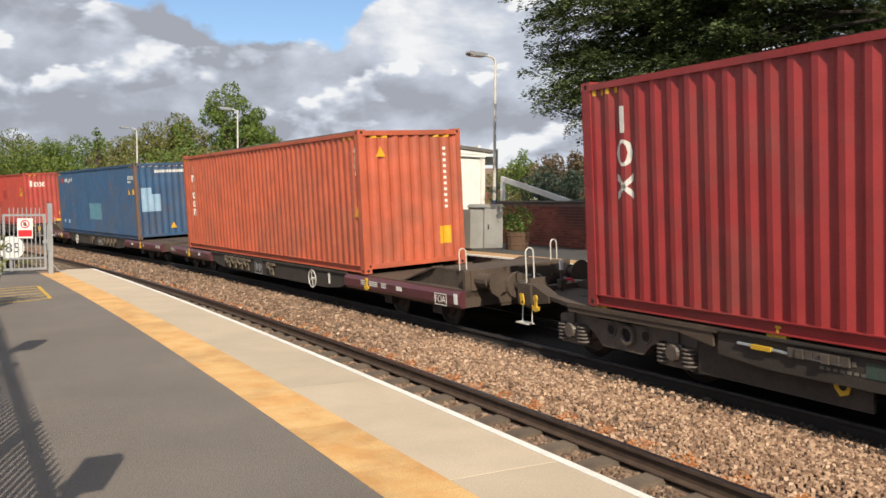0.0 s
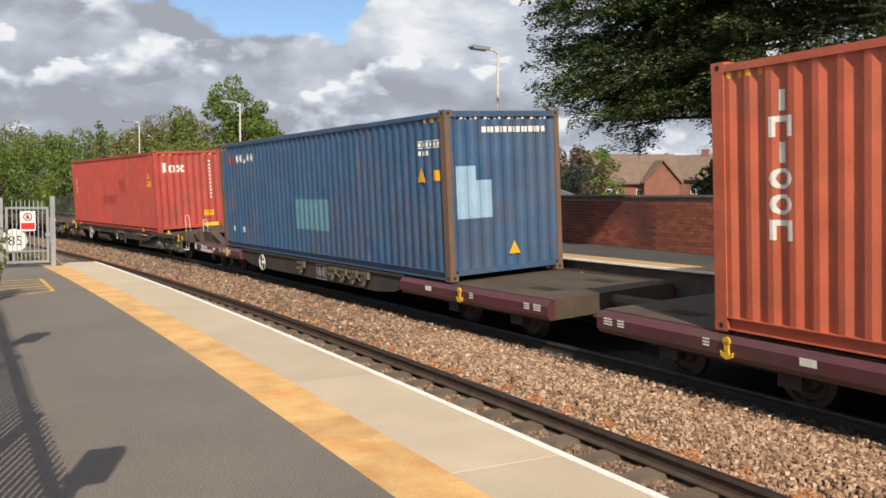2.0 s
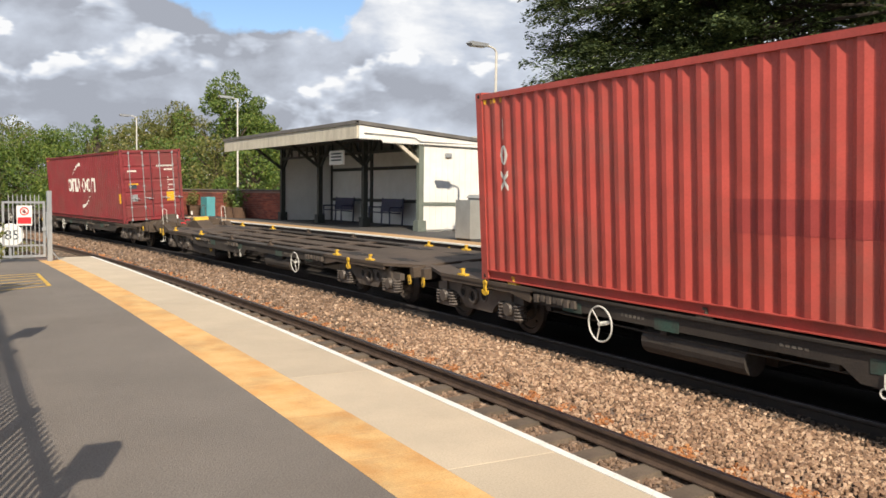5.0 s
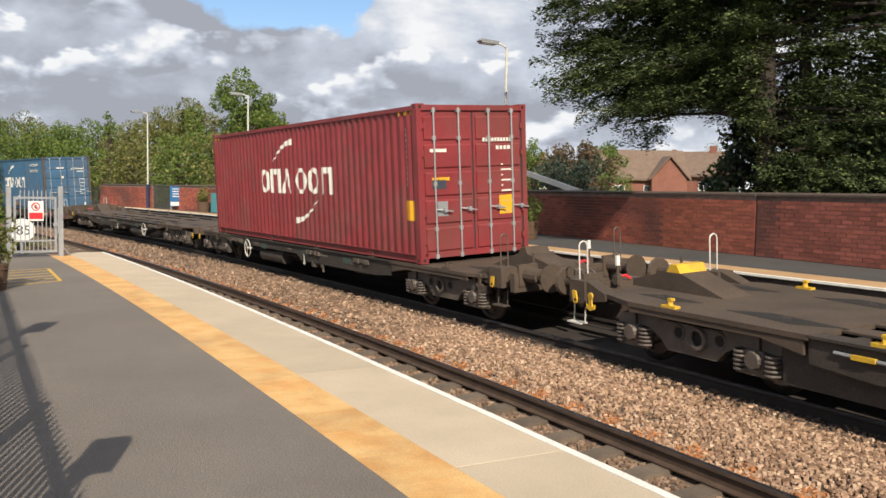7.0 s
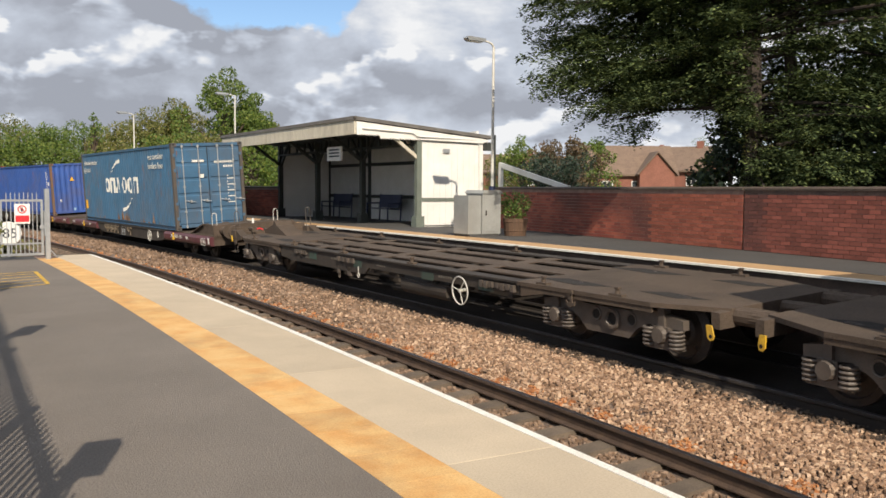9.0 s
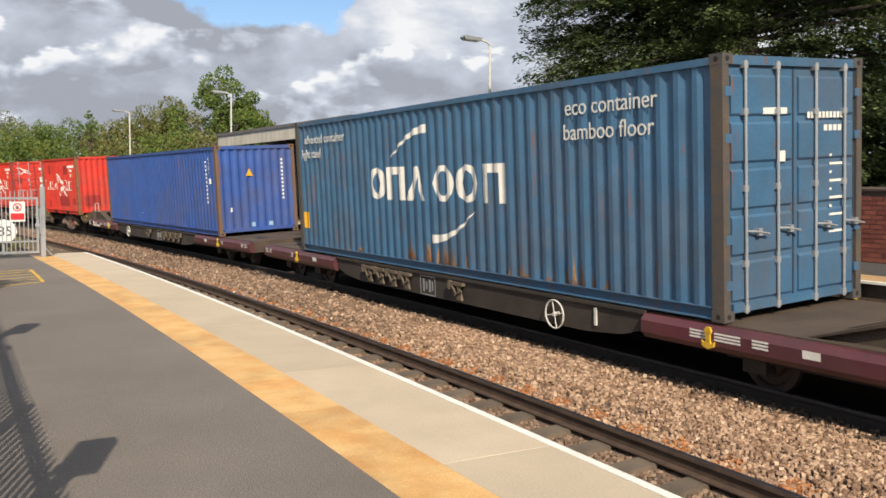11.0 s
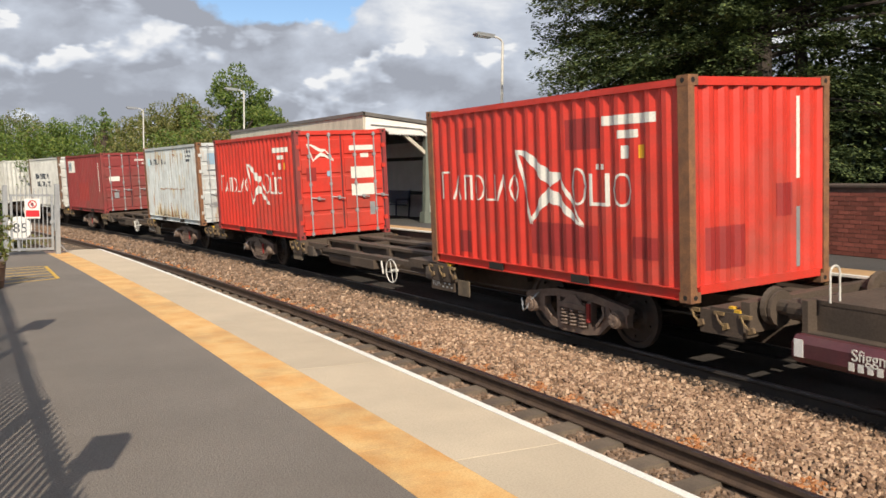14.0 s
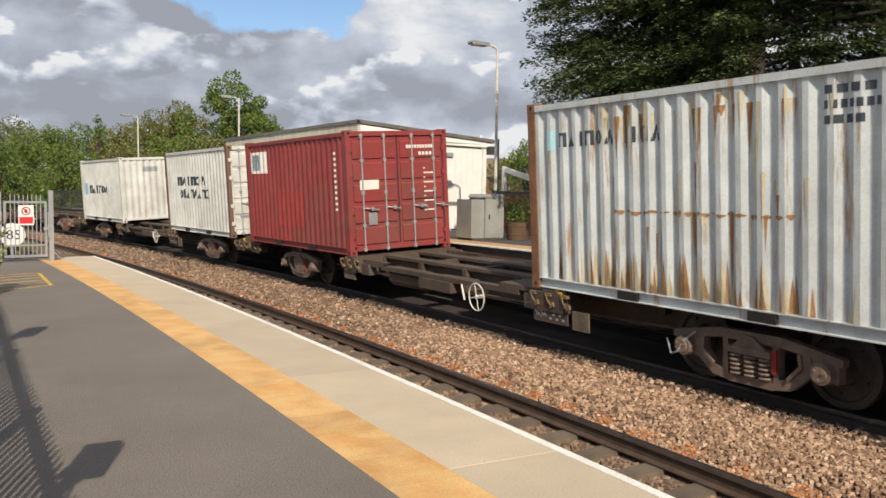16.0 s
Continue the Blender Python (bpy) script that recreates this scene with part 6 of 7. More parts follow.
    handwheel(w, 2.85, 0.60, r=0.195)
    part("brake_lever", (lambda b: (box(b, 3.62, 3.66, -1.23, -1.205, 0.55, 0.78), b)[1])(bmesh.new()), M["whitesteel"], w)
    # raised outer end
    for y in (-0.98, -0.32, 0.32, 0.98):
        bm = bmesh.new()
        prism(bm, [(6.75, T - 0.02), (7.75, 1.16), (8.87, 1.16), (8.87, T - 0.02)], "y", y - 0.035, y + 0.035)
        prism(bm, [(6.73, T - 0.02), (7.75, 1.14), (7.75, 1.18), (6.65, T - 0.02)], "y", y - 0.11, y + 0.11)
        part("sloping_bracket", bm, M["deck"], w)
    part("top_plate", boxes((7.9, 8.80, -1.02, 1.02, 1.12, 1.165)), M["deck"], w)
    part("raised_headstock", boxes((8.80, 8.87, -1.15, 1.15, 0.72, 1.168)), M["deck"], w, "brown raised end beam")
    buffers(w, 8.87, 1.0)
    part("drawbar", (lambda b: (rod(b, (-8.87, 0, 0.70), (-9.45, 0, 0.70), 0.10, 10), b)[1])(bmesh.new()), M["deck"], w)
    for y in (-1.0, 1.0):
        hoop(w, 8.6, y, 1.16, 0.30)
    for x in (-6.6, 5.6):
        for y in (-1.305, 1.305):
            yellow_hook(w, x, y, 0.66)
    for k in (-1, 1):
        b = part("bogie", boxes((-1.3, 1.3, -1.02, -0.94, 0.38, 0.52), (-1.3, 1.3, 0.94, 1.02, 0.38, 0.52), (-0.3, 0.3, -0.94, 0.94, 0.36, 0.5), (-1.05, -0.75, -1.06, -0.9, 0.26, 0.50), (0.75, 1.05, -1.06, -0.9, 0.26, 0.50), (-1.05, -0.75, 0.9, 1.06, 0.26, 0.50), (0.75, 1.05, 0.9, 1.06, 0.26, 0.50)), M["frame"], w, "low dark bogie", pose(k * 6.9, 0, 0.08))
        for j in (-0.9, 0.9):
            wheelset(b, j, 0.365)
    return w


def long_wagon():
    """A twenty-metre bogie flat for short containers at its two ends; +x leads."""
    w = thing("bogie_flat_wagon", "dusty brown bogie flat wagon with open middle frame", "railway wagon", "wagons of the freight train")
    H = 9.75
    for sy in (-1, 1):
        bm = bmesh.new()
        box(bm, -H + 0.1, H - 0.1, *sorted((sy * 0.28, sy * 0.52)), 0.90, 0.955)
        prism(bm, [(-H + 0.1, 0.90), (-H + 0.1, 0.70), (-5.6, 0.70), (-4.6, 0.48), (4.6, 0.48), (5.6, 0.70), (H - 0.1, 0.70), (H - 0.1, 0.90)], "y", *sorted((sy * 0.38, sy * 0.43)))
        part("main_girder", bm, M["deck"], w)
    for x in (-9.4, -3.35, 3.35, 9.4):
        bm = bmesh.new()
        box(bm, x - 0.16, x + 0.16, -1.24, 1.24, 0.80, 0.965)
        box(bm, x - 0.30, x + 0.30, -1.25, -1.0, 0.66, 0.93)
        box(bm, x - 0.30, x + 0.30, 1.0, 1.25, 0.66, 0.93)
        part("bolster", bm, M["deck"], w)
        for y in (-1.18, 1.18):
            spigot(w, x + (0.12 if x > 0 else -0.12), y, 0.93, 0.04)
            for dx in (-0.35, 0.0, 0.35):
                bm = bmesh.new()
                box(bm, x + dx - 0.09, x + dx + 0.05, *sorted((y * 1.03, y * 1.075)), 0.885, 0.925)
                tube(bm, [(x + dx - 0.06, y * 1.07, 0.90), (x + dx - 0.02, y * 1.08, 0.83), (x + dx + 0.06, y * 1.08, 0.77)], 0.014, 5)
                prism(bm, [(x + dx + 0.03, 0.80), (x + dx + 0.10, 0.81), (x + dx + 0.12, 0.75), (x + dx + 0.04, 0.72)], "y", *sorted((y * 1.055, y * 1.085)))
                part("twistlock_lever", bm, M["rustyellow"], w)
    each("cross_member", [(x - 0.06, x + 0.06, -0.55, 0.55, 0.72, 0.92) for x in np.arange(-8.0, 8.1, 1.6)], M["deck"], w)
    for sy in (-1, 1):
        part("side_rail", boxes((-2.2, 2.4, *sorted((sy * 0.95, sy * 1.10)), 0.78, 0.86)), M["deck"], w)
        part("equipment_box", boxes((-0.6, 0.5, *sorted((sy * 0.55, sy * 1.15)), 0.60, 0.78)), M["deck"], w)
        part("access_plate", boxes((1.9, 3.2, *sorted((sy * 0.5, sy * 1.1)), 0.86, 0.93)), M["deck"], w)
        bm = bmesh.new()
        rod(bm, (-2.0, sy * 0.85, 0.66), (-0.75, sy * 0.85, 0.66), 0.19, 16)
        part("air_tank", bm, M["deck"], w)
        part("data_panel", boxes((2.95, 3.7, *sorted((sy * 1.20, sy * 1.23)), 0.50, 0.72)), M["deck"], w)
        part("code_lettering", text_mesh("YQA", 0.13, M["galv"]), None, w, at=pose(3.12 if sy < 0 else 3.5, sy * 1.236, 0.61, 90, 0, 0 if sy < 0 else 180))
        bm = bmesh.new()
        tube(bm, [(0.9, sy * 1.17, 0.80), (0.98, sy * 1.19, 0.66), (1.02, sy * 1.20, 0.56)], 0.018, 6)
        part("release_lever", bm, M["whitesteel"], w)
        bm = bmesh.new()
        tube(bm, [(-9.0, sy * 0.62, 0.70), (-4.4, sy * 0.70, 0.60), (0.0, sy * 0.66, 0.56), (4.4, sy * 0.70, 0.60), (9.0, sy * 0.62, 0.70)], 0.016, 5)
        part("brake_pipe", bm, M["bogie"], w)
        for x in (-2.9, 2.75):
            part("valve_box", boxes((x - 0.18, x + 0.18, *sorted((sy * 0.9, sy * 1.12)), 0.62, 0.84)), M["bogie"], w)
        bm = bmesh.new()
        prism(bm, [(-3.2, 0.80), (-2.4, 0.80), (-1.9, 0.93), (-3.2, 0.93)], "y", *sorted((sy * 1.02, sy * 1.08)))
        part("gusset", bm, M["deck"], w)
        part("shield_plate", boxes((3.78, 4.12, *sorted((sy * 1.18, sy * 1.20)), 0.46, 0.72)), M["tanplate"], w, "pale dusty plate")
        part("shield_plate", boxes((-3.7, -3.2, *sorted((sy * 1.18, sy * 1.22)), 0.50, 0.74)), M["tanplate"], w)
    part("data_marking", boxes(*[(3.32 + 0.07 * i, 3.37 + 0.07 * i, -1.236, -1.231, 0.55 + 0.06 * (i % 2), 0.58 + 0.06 * (i % 2)) for i in range(5)]), M["galv"], w)["kind"] = "stuff"
    handwheel(w, 1.45, 0.66, 1.24, 0.22)
    for k in (-1, 1):
        bm = bmesh.new()
        box(bm, *sorted((k * (H - 0.12), k * H)), -1.2, 1.2, 0.72, 1.06)
        part("headstock", bm, M["deck"], w)
        bogie_bar(w, k * 6.63)
    for k in (-1, 1):
        for y in (-0.87, 0.87):
            bm = bmesh.new()
            rod(bm, (k * H, y, 0.98), (k * (H + 0.12), y, 0.98), 0.12, 12)
            rod(bm, (k * (H + 0.12), y, 0.98), (k * (H + 0.16), y, 0.98), 0.20, 14)
            part("buffer", bm, M["deck"], w)
    return w


M["tanplate"] = mat("pale_dusty_plate", (0.16, 0.125, 0.085), (0.085, 0.068, 0.05), 0.8, scale=7)
M["rustyellow"] = mat("dull_yellow_rusty_lever", (0.22, 0.15, 0.06), (0.13, 0.085, 0.05), 0.8, scale=8)

# stations of the train at 8 s: the middle of each vehicle along the line
FLATS = [(-84.8, True), (-27.65, False), (-10.2, True), (9.04, False), (26.7, True)]
LOWS = [(-65.4, False), (-46.5, True), (46.1, False), (65.0, True)]
LONGS = [84.35, 104.35, 124.35, 144.35]
FRONTS = {"dtex": -89.88, "tri": -70.76, "ge": -52.72, "tex": -33.58, "cma": 2.94, "cmb": 40.36, "apz": 58.35, "ham1": 75.26, "ham2": 87.59, "wh1": 95.34, "mar": 107.70, "wh2": 115.30, "wh3": 127.20}
LOW_LOADS = ("tri", "ge", "cmb", "apz")


def gone(t):
    """How far the train has run since 8 s."""
    return 11.117 * (t - 8) + 0.034 * (t - 8) ** 2


def ride(s, h, turned=False):
    """The pose of a vehicle, x forwards, with its floor h over the rails."""
    a = s / RAD
    X, out, up = Vector((math.sin(a), -math.cos(a), 0)), Vector((math.cos(a), math.sin(a), 0)), Vector((0, 0, 1))
    Y, Z = math.cos(CANT) * out + math.sin(CANT) * up, -math.sin(CANT) * out + math.cos(CANT) * up
    o = on(s, 0, RAIL_Z + h)
    m = Matrix((X, Y, Z)).transposed().to_4x4()
    m.translation = o
    if turned:
        # turned end for end: the lean stays towards the inside of the curve
        m = m @ Matrix.Rotation(math.pi, 4, "Z")
    return m


def below(m, h):
    return m @ Matrix.Translation((0, 0, -h))


TRAIN = []      # (object, station at 8 s, height of the reference floor, drop to the origin, turned)


def make_train():
    first, dull = flat_wagon(), flat_wagon("deck")
    for i, (s, turned) in enumerate(FLATS):
        w = (first, None, None, dull, None)[i] or copy_thing(first if i < 3 else dull, Matrix())
        TRAIN.append((w, s, 0.98, 0.98, turned))
    first = low_wagon()
    for i, (s, turned) in enumerate(LOWS):
        w = first if i == 0 else copy_thing(first, Matrix())
        TRAIN.append((w, s, 0.98, 0.98, turned))
    first = long_wagon()
    for i, s in enumerate(LONGS):
        w = first if i == 0 else copy_thing(first, Matrix())
        TRAIN.append((w, s, 0.98, 0.98, False))
    for k, c in build_containers().items():
        L = L40 if k in ("dtex", "tri", "ge", "tex", "cma", "cmb", "apz") else L20
        TRAIN.append((c, FRONTS[k] + L / 2, 0.868 if k in LOW_LOADS else 0.972, 0.0, False))


make_train()


# ---------------- walls, shelter and fittings of the far platform ----------------
# this stretch has darker bricks and mortar than the next
brick_wall("wall_east", (11.3, -10.0), (12.622, 11.56), FAR_Z, 1.80, "dark red brick boundary wall", (18.4, 21.0), "dark_mortar", "_dark")
brick_wall("wall_east_far", (12.625, 11.6), (13.25, 21.8), FAR_Z, 1.80, "weathered red brick boundary wall", (0.1, 2.6))
brick_wall("wall_north", (10.35, 33.2), (7.5, 43.1), FAR_Z, 1.80, "sunlit orange-red brick wall beyond the shelter", None)
brick_wall("wall_far", (6.9, 45.2), (4.98, 50.8), FAR_Z, 1.80, "low red brick wall at the platform's far end", None)


def railing(a, b, z0, hgt, n, label):
    a, b = Vector(a), Vector(b)
    r = thing("iron_railing", label, "railing")
    for k in range(n + 1):
        p = a.lerp(b, k / n)
        bm = bmesh.new()
        rod(bm, (p.x, p.y, z0), (p.x, p.y, z0 + hgt), 0.02, 6)
        part("bar", bm, M["darkwood"], r)
    for h in (0.15, hgt - 0.1):
        bm = bmesh.new()
        rod(bm, (a.x, a.y, z0 + h), (b.x, b.y, z0 + h), 0.022, 6)
        part("rail", bm, M["darkwood"], r)


railing((4.9, 51.0), (3.3, 55.6), FAR_Z - 0.1, 1.15, 24, "dark iron railing at the platform's far end")
railing((7.45, 43.3), (6.95, 45.1), FAR_Z, 1.2, 14, "dark iron railing between brick walls")


def shelter():
    """Open-fronted waiting shelter: local x outwards from the line, y along it; origin at the near end of its post row."""
    S0, S1 = 22.3, 33.4
    m = here(S0, 0, FAR_Z)
    sh = thing("platform_shelter", "white timber waiting shelter with open front and cream canopy", "shelter", at=m)
    LEN = S1 - S0
    ys = (0.0, 3.5, 7.0, 10.5)
    # back wall of wide boards, in bays
    for i in range(3):
        y0, y1 = ys[i] + 0.09, ys[i + 1] - 0.09
        bay = part("back_panel", boxes((6.02, 6.10, y0, y1, 0.0, 0.78), (6.02, 6.10, y0, y1, 0.90, 2.9)), M["whitewood"], sh)
        part("dado_rail", boxes((5.99, 6.10, y0, y1, 0.78, 0.90)), M["darkwood"], bay, "dark dado rail")
        part("upper_rail", boxes((5.98, 6.02, y0, y1, 1.96, 2.08)), M["darkwood"], bay)
        part("stud", boxes((5.97, 6.12, y1, y1 + 0.18, 0.0, 2.9)), M["darkwood"], bay)
    part("far_end_panel", boxes((4.0, 6.1, 10.5, 10.58, 0.0, 2.75)), M["whitewood"], sh)
    # near end wall of boards
    x = 3.98
    while x < 6.05:
        part("end_board", boxes((x, min(x + 0.205, 6.1), -0.05, 0.0, 0.05, 0.76)), M["whitewood"], sh)
        part("end_board", boxes((x, min(x + 0.205, 6.1), -0.05, 0.0, 0.86, 2.75)), M["whitewood"], sh)
        x += 0.21
    part("end_rail", boxes((3.95, 6.12, -0.075, 0.0, 0.76, 0.86)), M["greypost"], sh, "grey-green rail")
    part("end_lining", boxes((3.98, 6.1, 0.0, 0.05, 0.0, 2.75)), M["whitewood"], sh)
    part("corner_board", boxes((6.05, 6.16, -0.08, 0.06, 0.0, 2.8)), M["whitewood"], sh)
    for i, y in enumerate(ys):
        bm = boxes((3.80, 3.96, y - 0.08, y + 0.08, 0.30, 2.85), (3.74, 4.02, y - 0.14, y + 0.14, 0.0, 0.32))
        post = part("post", bm, M["greypost"] if i == 0 else M["darkwood"], sh, "grey-green timber post" if i == 0 else "dark timber post")
        bm = bmesh.new()
        for d in (-1, 1):
            if -0.5 < y + d < 11.2:
                prism(bm, [(y + d * 0.08, 2.05), (y + d * 0.16, 2.05), (y + d * 0.85, 2.74), (y + d * 0.75, 2.78)], "x", 3.84, 3.92)
        prism(bm, [(3.80, 2.0), (3.80, 2.12), (2.75, 2.86), (2.60, 2.86)], "y", y - 0.05, y + 0.05)
        part("brace", bm, M["creamwood"] if i == 0 else M["darkwood"], post)
    part("front_beam", boxes((3.80, 3.96, -0.05, LEN, 2.78, 2.95)), M["darkwood"], sh)
    # clerestory bars over the posts
    each("glazing_bar", [(3.85, 3.91, 0.2 + k * 0.72, 0.27 + k * 0.72, 2.45, 2.80) for k in range(15)], M["darkwood"], sh)
    part("transom", boxes((3.84, 3.92, 0.0, 10.5, 2.38, 2.46)), M["darkwood"], sh)
    # roof slab falling to the back, with felt edge
    bm = bmesh.new()
    prism(bm, [(1.79, 3.02), (6.45, 2.66), (6.45, 2.74), (1.79, 3.12)], "y", -0.12, LEN + 0.1)
    part("roof", bm, M["felt"], sh, "grey felt roof falling to the back")
    bm = bmesh.new()
    prism(bm, [(1.79, 2.98), (6.2, 2.63), (6.2, 2.66), (1.79, 3.02)], "y", -0.02, LEN)
    part("soffit", bm, M["darkwood"], sh)
    # front fascia boards
    y = -0.1
    while y < LEN + 0.05:
        part("fascia_board", boxes((1.74, 1.79, y, y + 0.148, 2.63, 3.03)), M["creamwood"], sh)
        y += 0.15
    part("fascia_trim", boxes((1.70, 1.79, -0.16, LEN + 0.12, 3.03, 3.13)), M["felt"], sh)
    # toothed valance along the near end
    for k in range(26):
        x = 1.80 + k * 0.083
        bm = bmesh.new()
        top = 2.99 - (x - 1.79) * 0.077
        low = 2.60 if x < 2.5 else 2.52
        prism(bm, [(x, top), (x + 0.081, top - 0.006), (x + 0.081, low + 0.05), (x + 0.04, low), (x, low + 0.05)], "y", -0.13, -0.09)
        part("valance_board", bm, M["whitewood"], sh)
    bm = bmesh.new()
    prism(bm, [(3.95, 2.82), (6.3, 2.64), (6.3, 2.52), (3.95, 2.55)], "y", -0.13, -0.08)
    part("end_fascia", bm, M["whitewood"], sh)
    bm = bmesh.new()
    prism(bm, [(1.70, 3.03), (6.5, 2.66), (6.5, 2.76), (1.70, 3.13)], "y", -0.16, -0.12)
    part("verge_trim", bm, M["felt"], sh)
    bm = bmesh.new()
    tube(bm, [(1.95, -0.17, 2.80), (3.6, -0.17, 2.74), (3.75, -0.17, 2.64), (5.95, -0.12, 2.62), (6.0, -0.10, 2.4), (6.0, -0.10, 0.2)], 0.018, 6)
    part("conduit", bm, M["whitewood"], sh)
    part("wall_box", boxes((4.7, 4.92, -0.11, -0.05, 2.20, 2.32)), M["galv"], sh)
    part("corner_box", boxes((6.15, 6.40, -0.30, -0.08, 2.30, 2.55)), M["darkwood"], sh)
    part("bracket_post", boxes((6.42, 6.48, -0.3, -0.22, 1.2, 2.78)), M["darkwood"], sh)
    # hanging sign
    sg = part("hanging_sign", boxes((2.58, 2.63, 2.45, 3.45, 1.98, 2.42)), M["signwhite"], sh, "small white hanging notice")
    bm = boxes(*[(2.575, 2.579, 2.58, 3.30, 2.10 + 0.1 * k, 2.15 + 0.1 * k) for k in range(3)])
    part("notice_text", bm, M["dkletter"], sg)
    bm = bmesh.new()
    for y in (2.6, 3.3):
        rod(bm, (2.6, y, 2.42), (2.6, y, 2.95), 0.012, 5)
    part("sign_hanger", bm, M["darkwood"], sg)
    # sloping white handrail board behind
    st = thing("ramp_handrail", "white sloping timber handrail behind the shelter", "handrail", at=m)
    bm = bmesh.new()
    prism(bm, [(-0.5, 1.95), (-0.5, 1.80), (-3.6, 1.10), (-3.6, 1.25)], "x", 6.45, 6.53)
    part("handrail", bm, M["whitewood"], st)
    part("post", boxes((6.44, 6.54, -0.62, -0.5, 0, 1.9)), M["whitewood"], st)
    part("post", boxes((6.44, 6.54, -3.7, -3.58, 0, 1.25)), M["whitewood"], st)


def bench(s, label):
    b = thing("platform_bench", label, "bench", "benches in the shelter", at=here(s, 0, FAR_Z))
    for y in (-0.72, 0.72):
        bm = bmesh.new()
        tube(bm, [(5.05, y, 0.0), (5.05, y, 0.62), (5.55, y, 0.62)], 0.025, 6)
        tube(bm, [(5.55, y, 0.0), (5.60, y, 0.95)], 0.025, 6)
        part("leg_frame", bm, M["navy"], b)
    bm = bmesh.new()
    prism(bm, [(5.02, 0.44), (5.52, 0.40), (5.52, 0.43), (5.02, 0.47)], "y", -0.70, 0.70)
    part("seat", bm, M["navy"], b)
    bm = bmesh.new()
    prism(bm, [(5.50, 0.46), (5.53, 0.46), (5.62, 0.92), (5.58, 0.92)], "y", -0.70, 0.70)
    part("backrest", bm, M["navy"], b)


def lamp_post(x, y, z0, top, s, lower="galv"):
    """A tubular platform lamp with a bent arm towards the line."""
    l = thing("platform_lamp", "tall white tubular platform lamp post with flat lantern", "street lamp", "platform lamp posts", at=Matrix.Translation((x, y, z0)) @ Matrix.Rotation(s / RAD, 4, "Z"))
    h = top - z0
    bm = bmesh.new()
    rod(bm, (0, 0, 0), (0, 0, 1.2), 0.085, 12)
    part("base_sleeve", bm, M[lower], l)
    bm = bmesh.new()
    rod(bm, (0, 0, 1.2), (0, 0, h - 0.12), 0.040, 10, 0.030)
    pts = [(0, 0, h - 0.12), (-0.05, 0, h - 0.05), (-0.16, 0, h - 0.01), (-0.35, 0, h + 0.01)]
    tube(bm, pts, 0.024, 8)
    part("post", bm, M["whitesteel"], l)
    bm = bmesh.new()
    prism(bm, [(-0.28, h + 0.045), (-0.80, h + 0.065), (-0.83, h + 0.02), (-0.78, h - 0.03), (-0.33, h - 0.035)], "y", -0.10, 0.10)
    head = part("lantern", bm, M["galv"], l, "flat grey lantern")
    part("diffuser", boxes((-0.76, -0.38, -0.08, 0.08, h - 0.048, h - 0.033)), M["signwhite"], head)


def cabinet_and_tubs():
    c = thing("equipment_cabinet", "grey metal equipment cabinet on the platform", "cabinet", at=here(17.6, 0, FAR_Z))
    part("body", boxes((2.62, 3.15, -0.35, 0.35, 0.06, 1.02)), M["cabinet"], c)
    part("body_annex", boxes((2.25, 2.61, -0.30, 0.33, 0.06, 0.97)), M["cabinet"], c)
    part("plinth", boxes((2.28, 3.12, -0.33, 0.33, 0.0, 0.06)), M["asphalt2"], c)
    bm = bmesh.new()
    prism(bm, [(2.58, 1.02), (3.19, 1.02), (3.12, 1.10), (2.66, 1.10)], "y", -0.38, 0.38)
    part("lid", bm, M["cabinet"], c)
    d = part("door", boxes((2.66, 3.11, -0.362, -0.352, 0.12, 0.98)), M["cabinet"], c)
    part("handle", boxes((2.70, 2.73, -0.38, -0.362, 0.5, 0.62)), M["frame"], d)
    for s, e, w, h, kind, group in ((17.3, 3.62, 0.62, 0.42, "plant", ""), (34.9, 3.2, 0.6, 0.45, "plant", ""), (35.8, 3.15, 0.55, 0.45, "leafb", ""), (39.0, 2.75, 0.6, 0.45, "leafb", ""), (46.2, 2.6, 0.6, 0.45, "leafa", "")):
        planter(here(s, e, FAR_Z), w, h, kind)


def leaves(name, centres, radii, n, size, material, parent=None, seed=1, squash=1.0, hang=0.0, aspect=0.5):
    """A crown of n small leaf blades spread over clumps."""
    rng = np.random.RandomState(seed)
    centres, radii = np.asarray(centres, float), np.asarray(radii, float)
    pick = rng.choice(len(centres), n, p=radii ** 2 / (radii ** 2).sum())
    d = rng.normal(size=(n, 3))
    d /= np.linalg.norm(d, axis=1)[:, None]
    r = radii[pick] * rng.uniform(0.55, 1.08, n) ** 0.6
    p = centres[pick] + d * r[:, None] * np.array((1, 1, squash))
    a = rng.normal(size=(n, 3)) + d * 0.8
    a[:, 2] -= hang
    a /= np.linalg.norm(a, axis=1)[:, None]
    b = np.cross(a, rng.normal(size=(n, 3)))
    b /= np.linalg.norm(b, axis=1)[:, None]
    s = size * rng.uniform(0.6, 1.3, n)[:, None]
    a, b = a * s, b * s * aspect
    V = np.stack((p - a * 0.5, p + b * 0.5, p + a * 0.5, p - b * 0.5), 1).reshape(-1, 3)
    me = bpy.data.meshes.new(name)
    me.from_pydata(V.tolist(), [], [(4 * i, 4 * i + 1, 4 * i + 2, 4 * i + 3) for i in range(n)])
    me.materials.append(material)
    ob = new(name, me)
    if parent:
        ob.parent = parent
    return ob


SEED = [100]


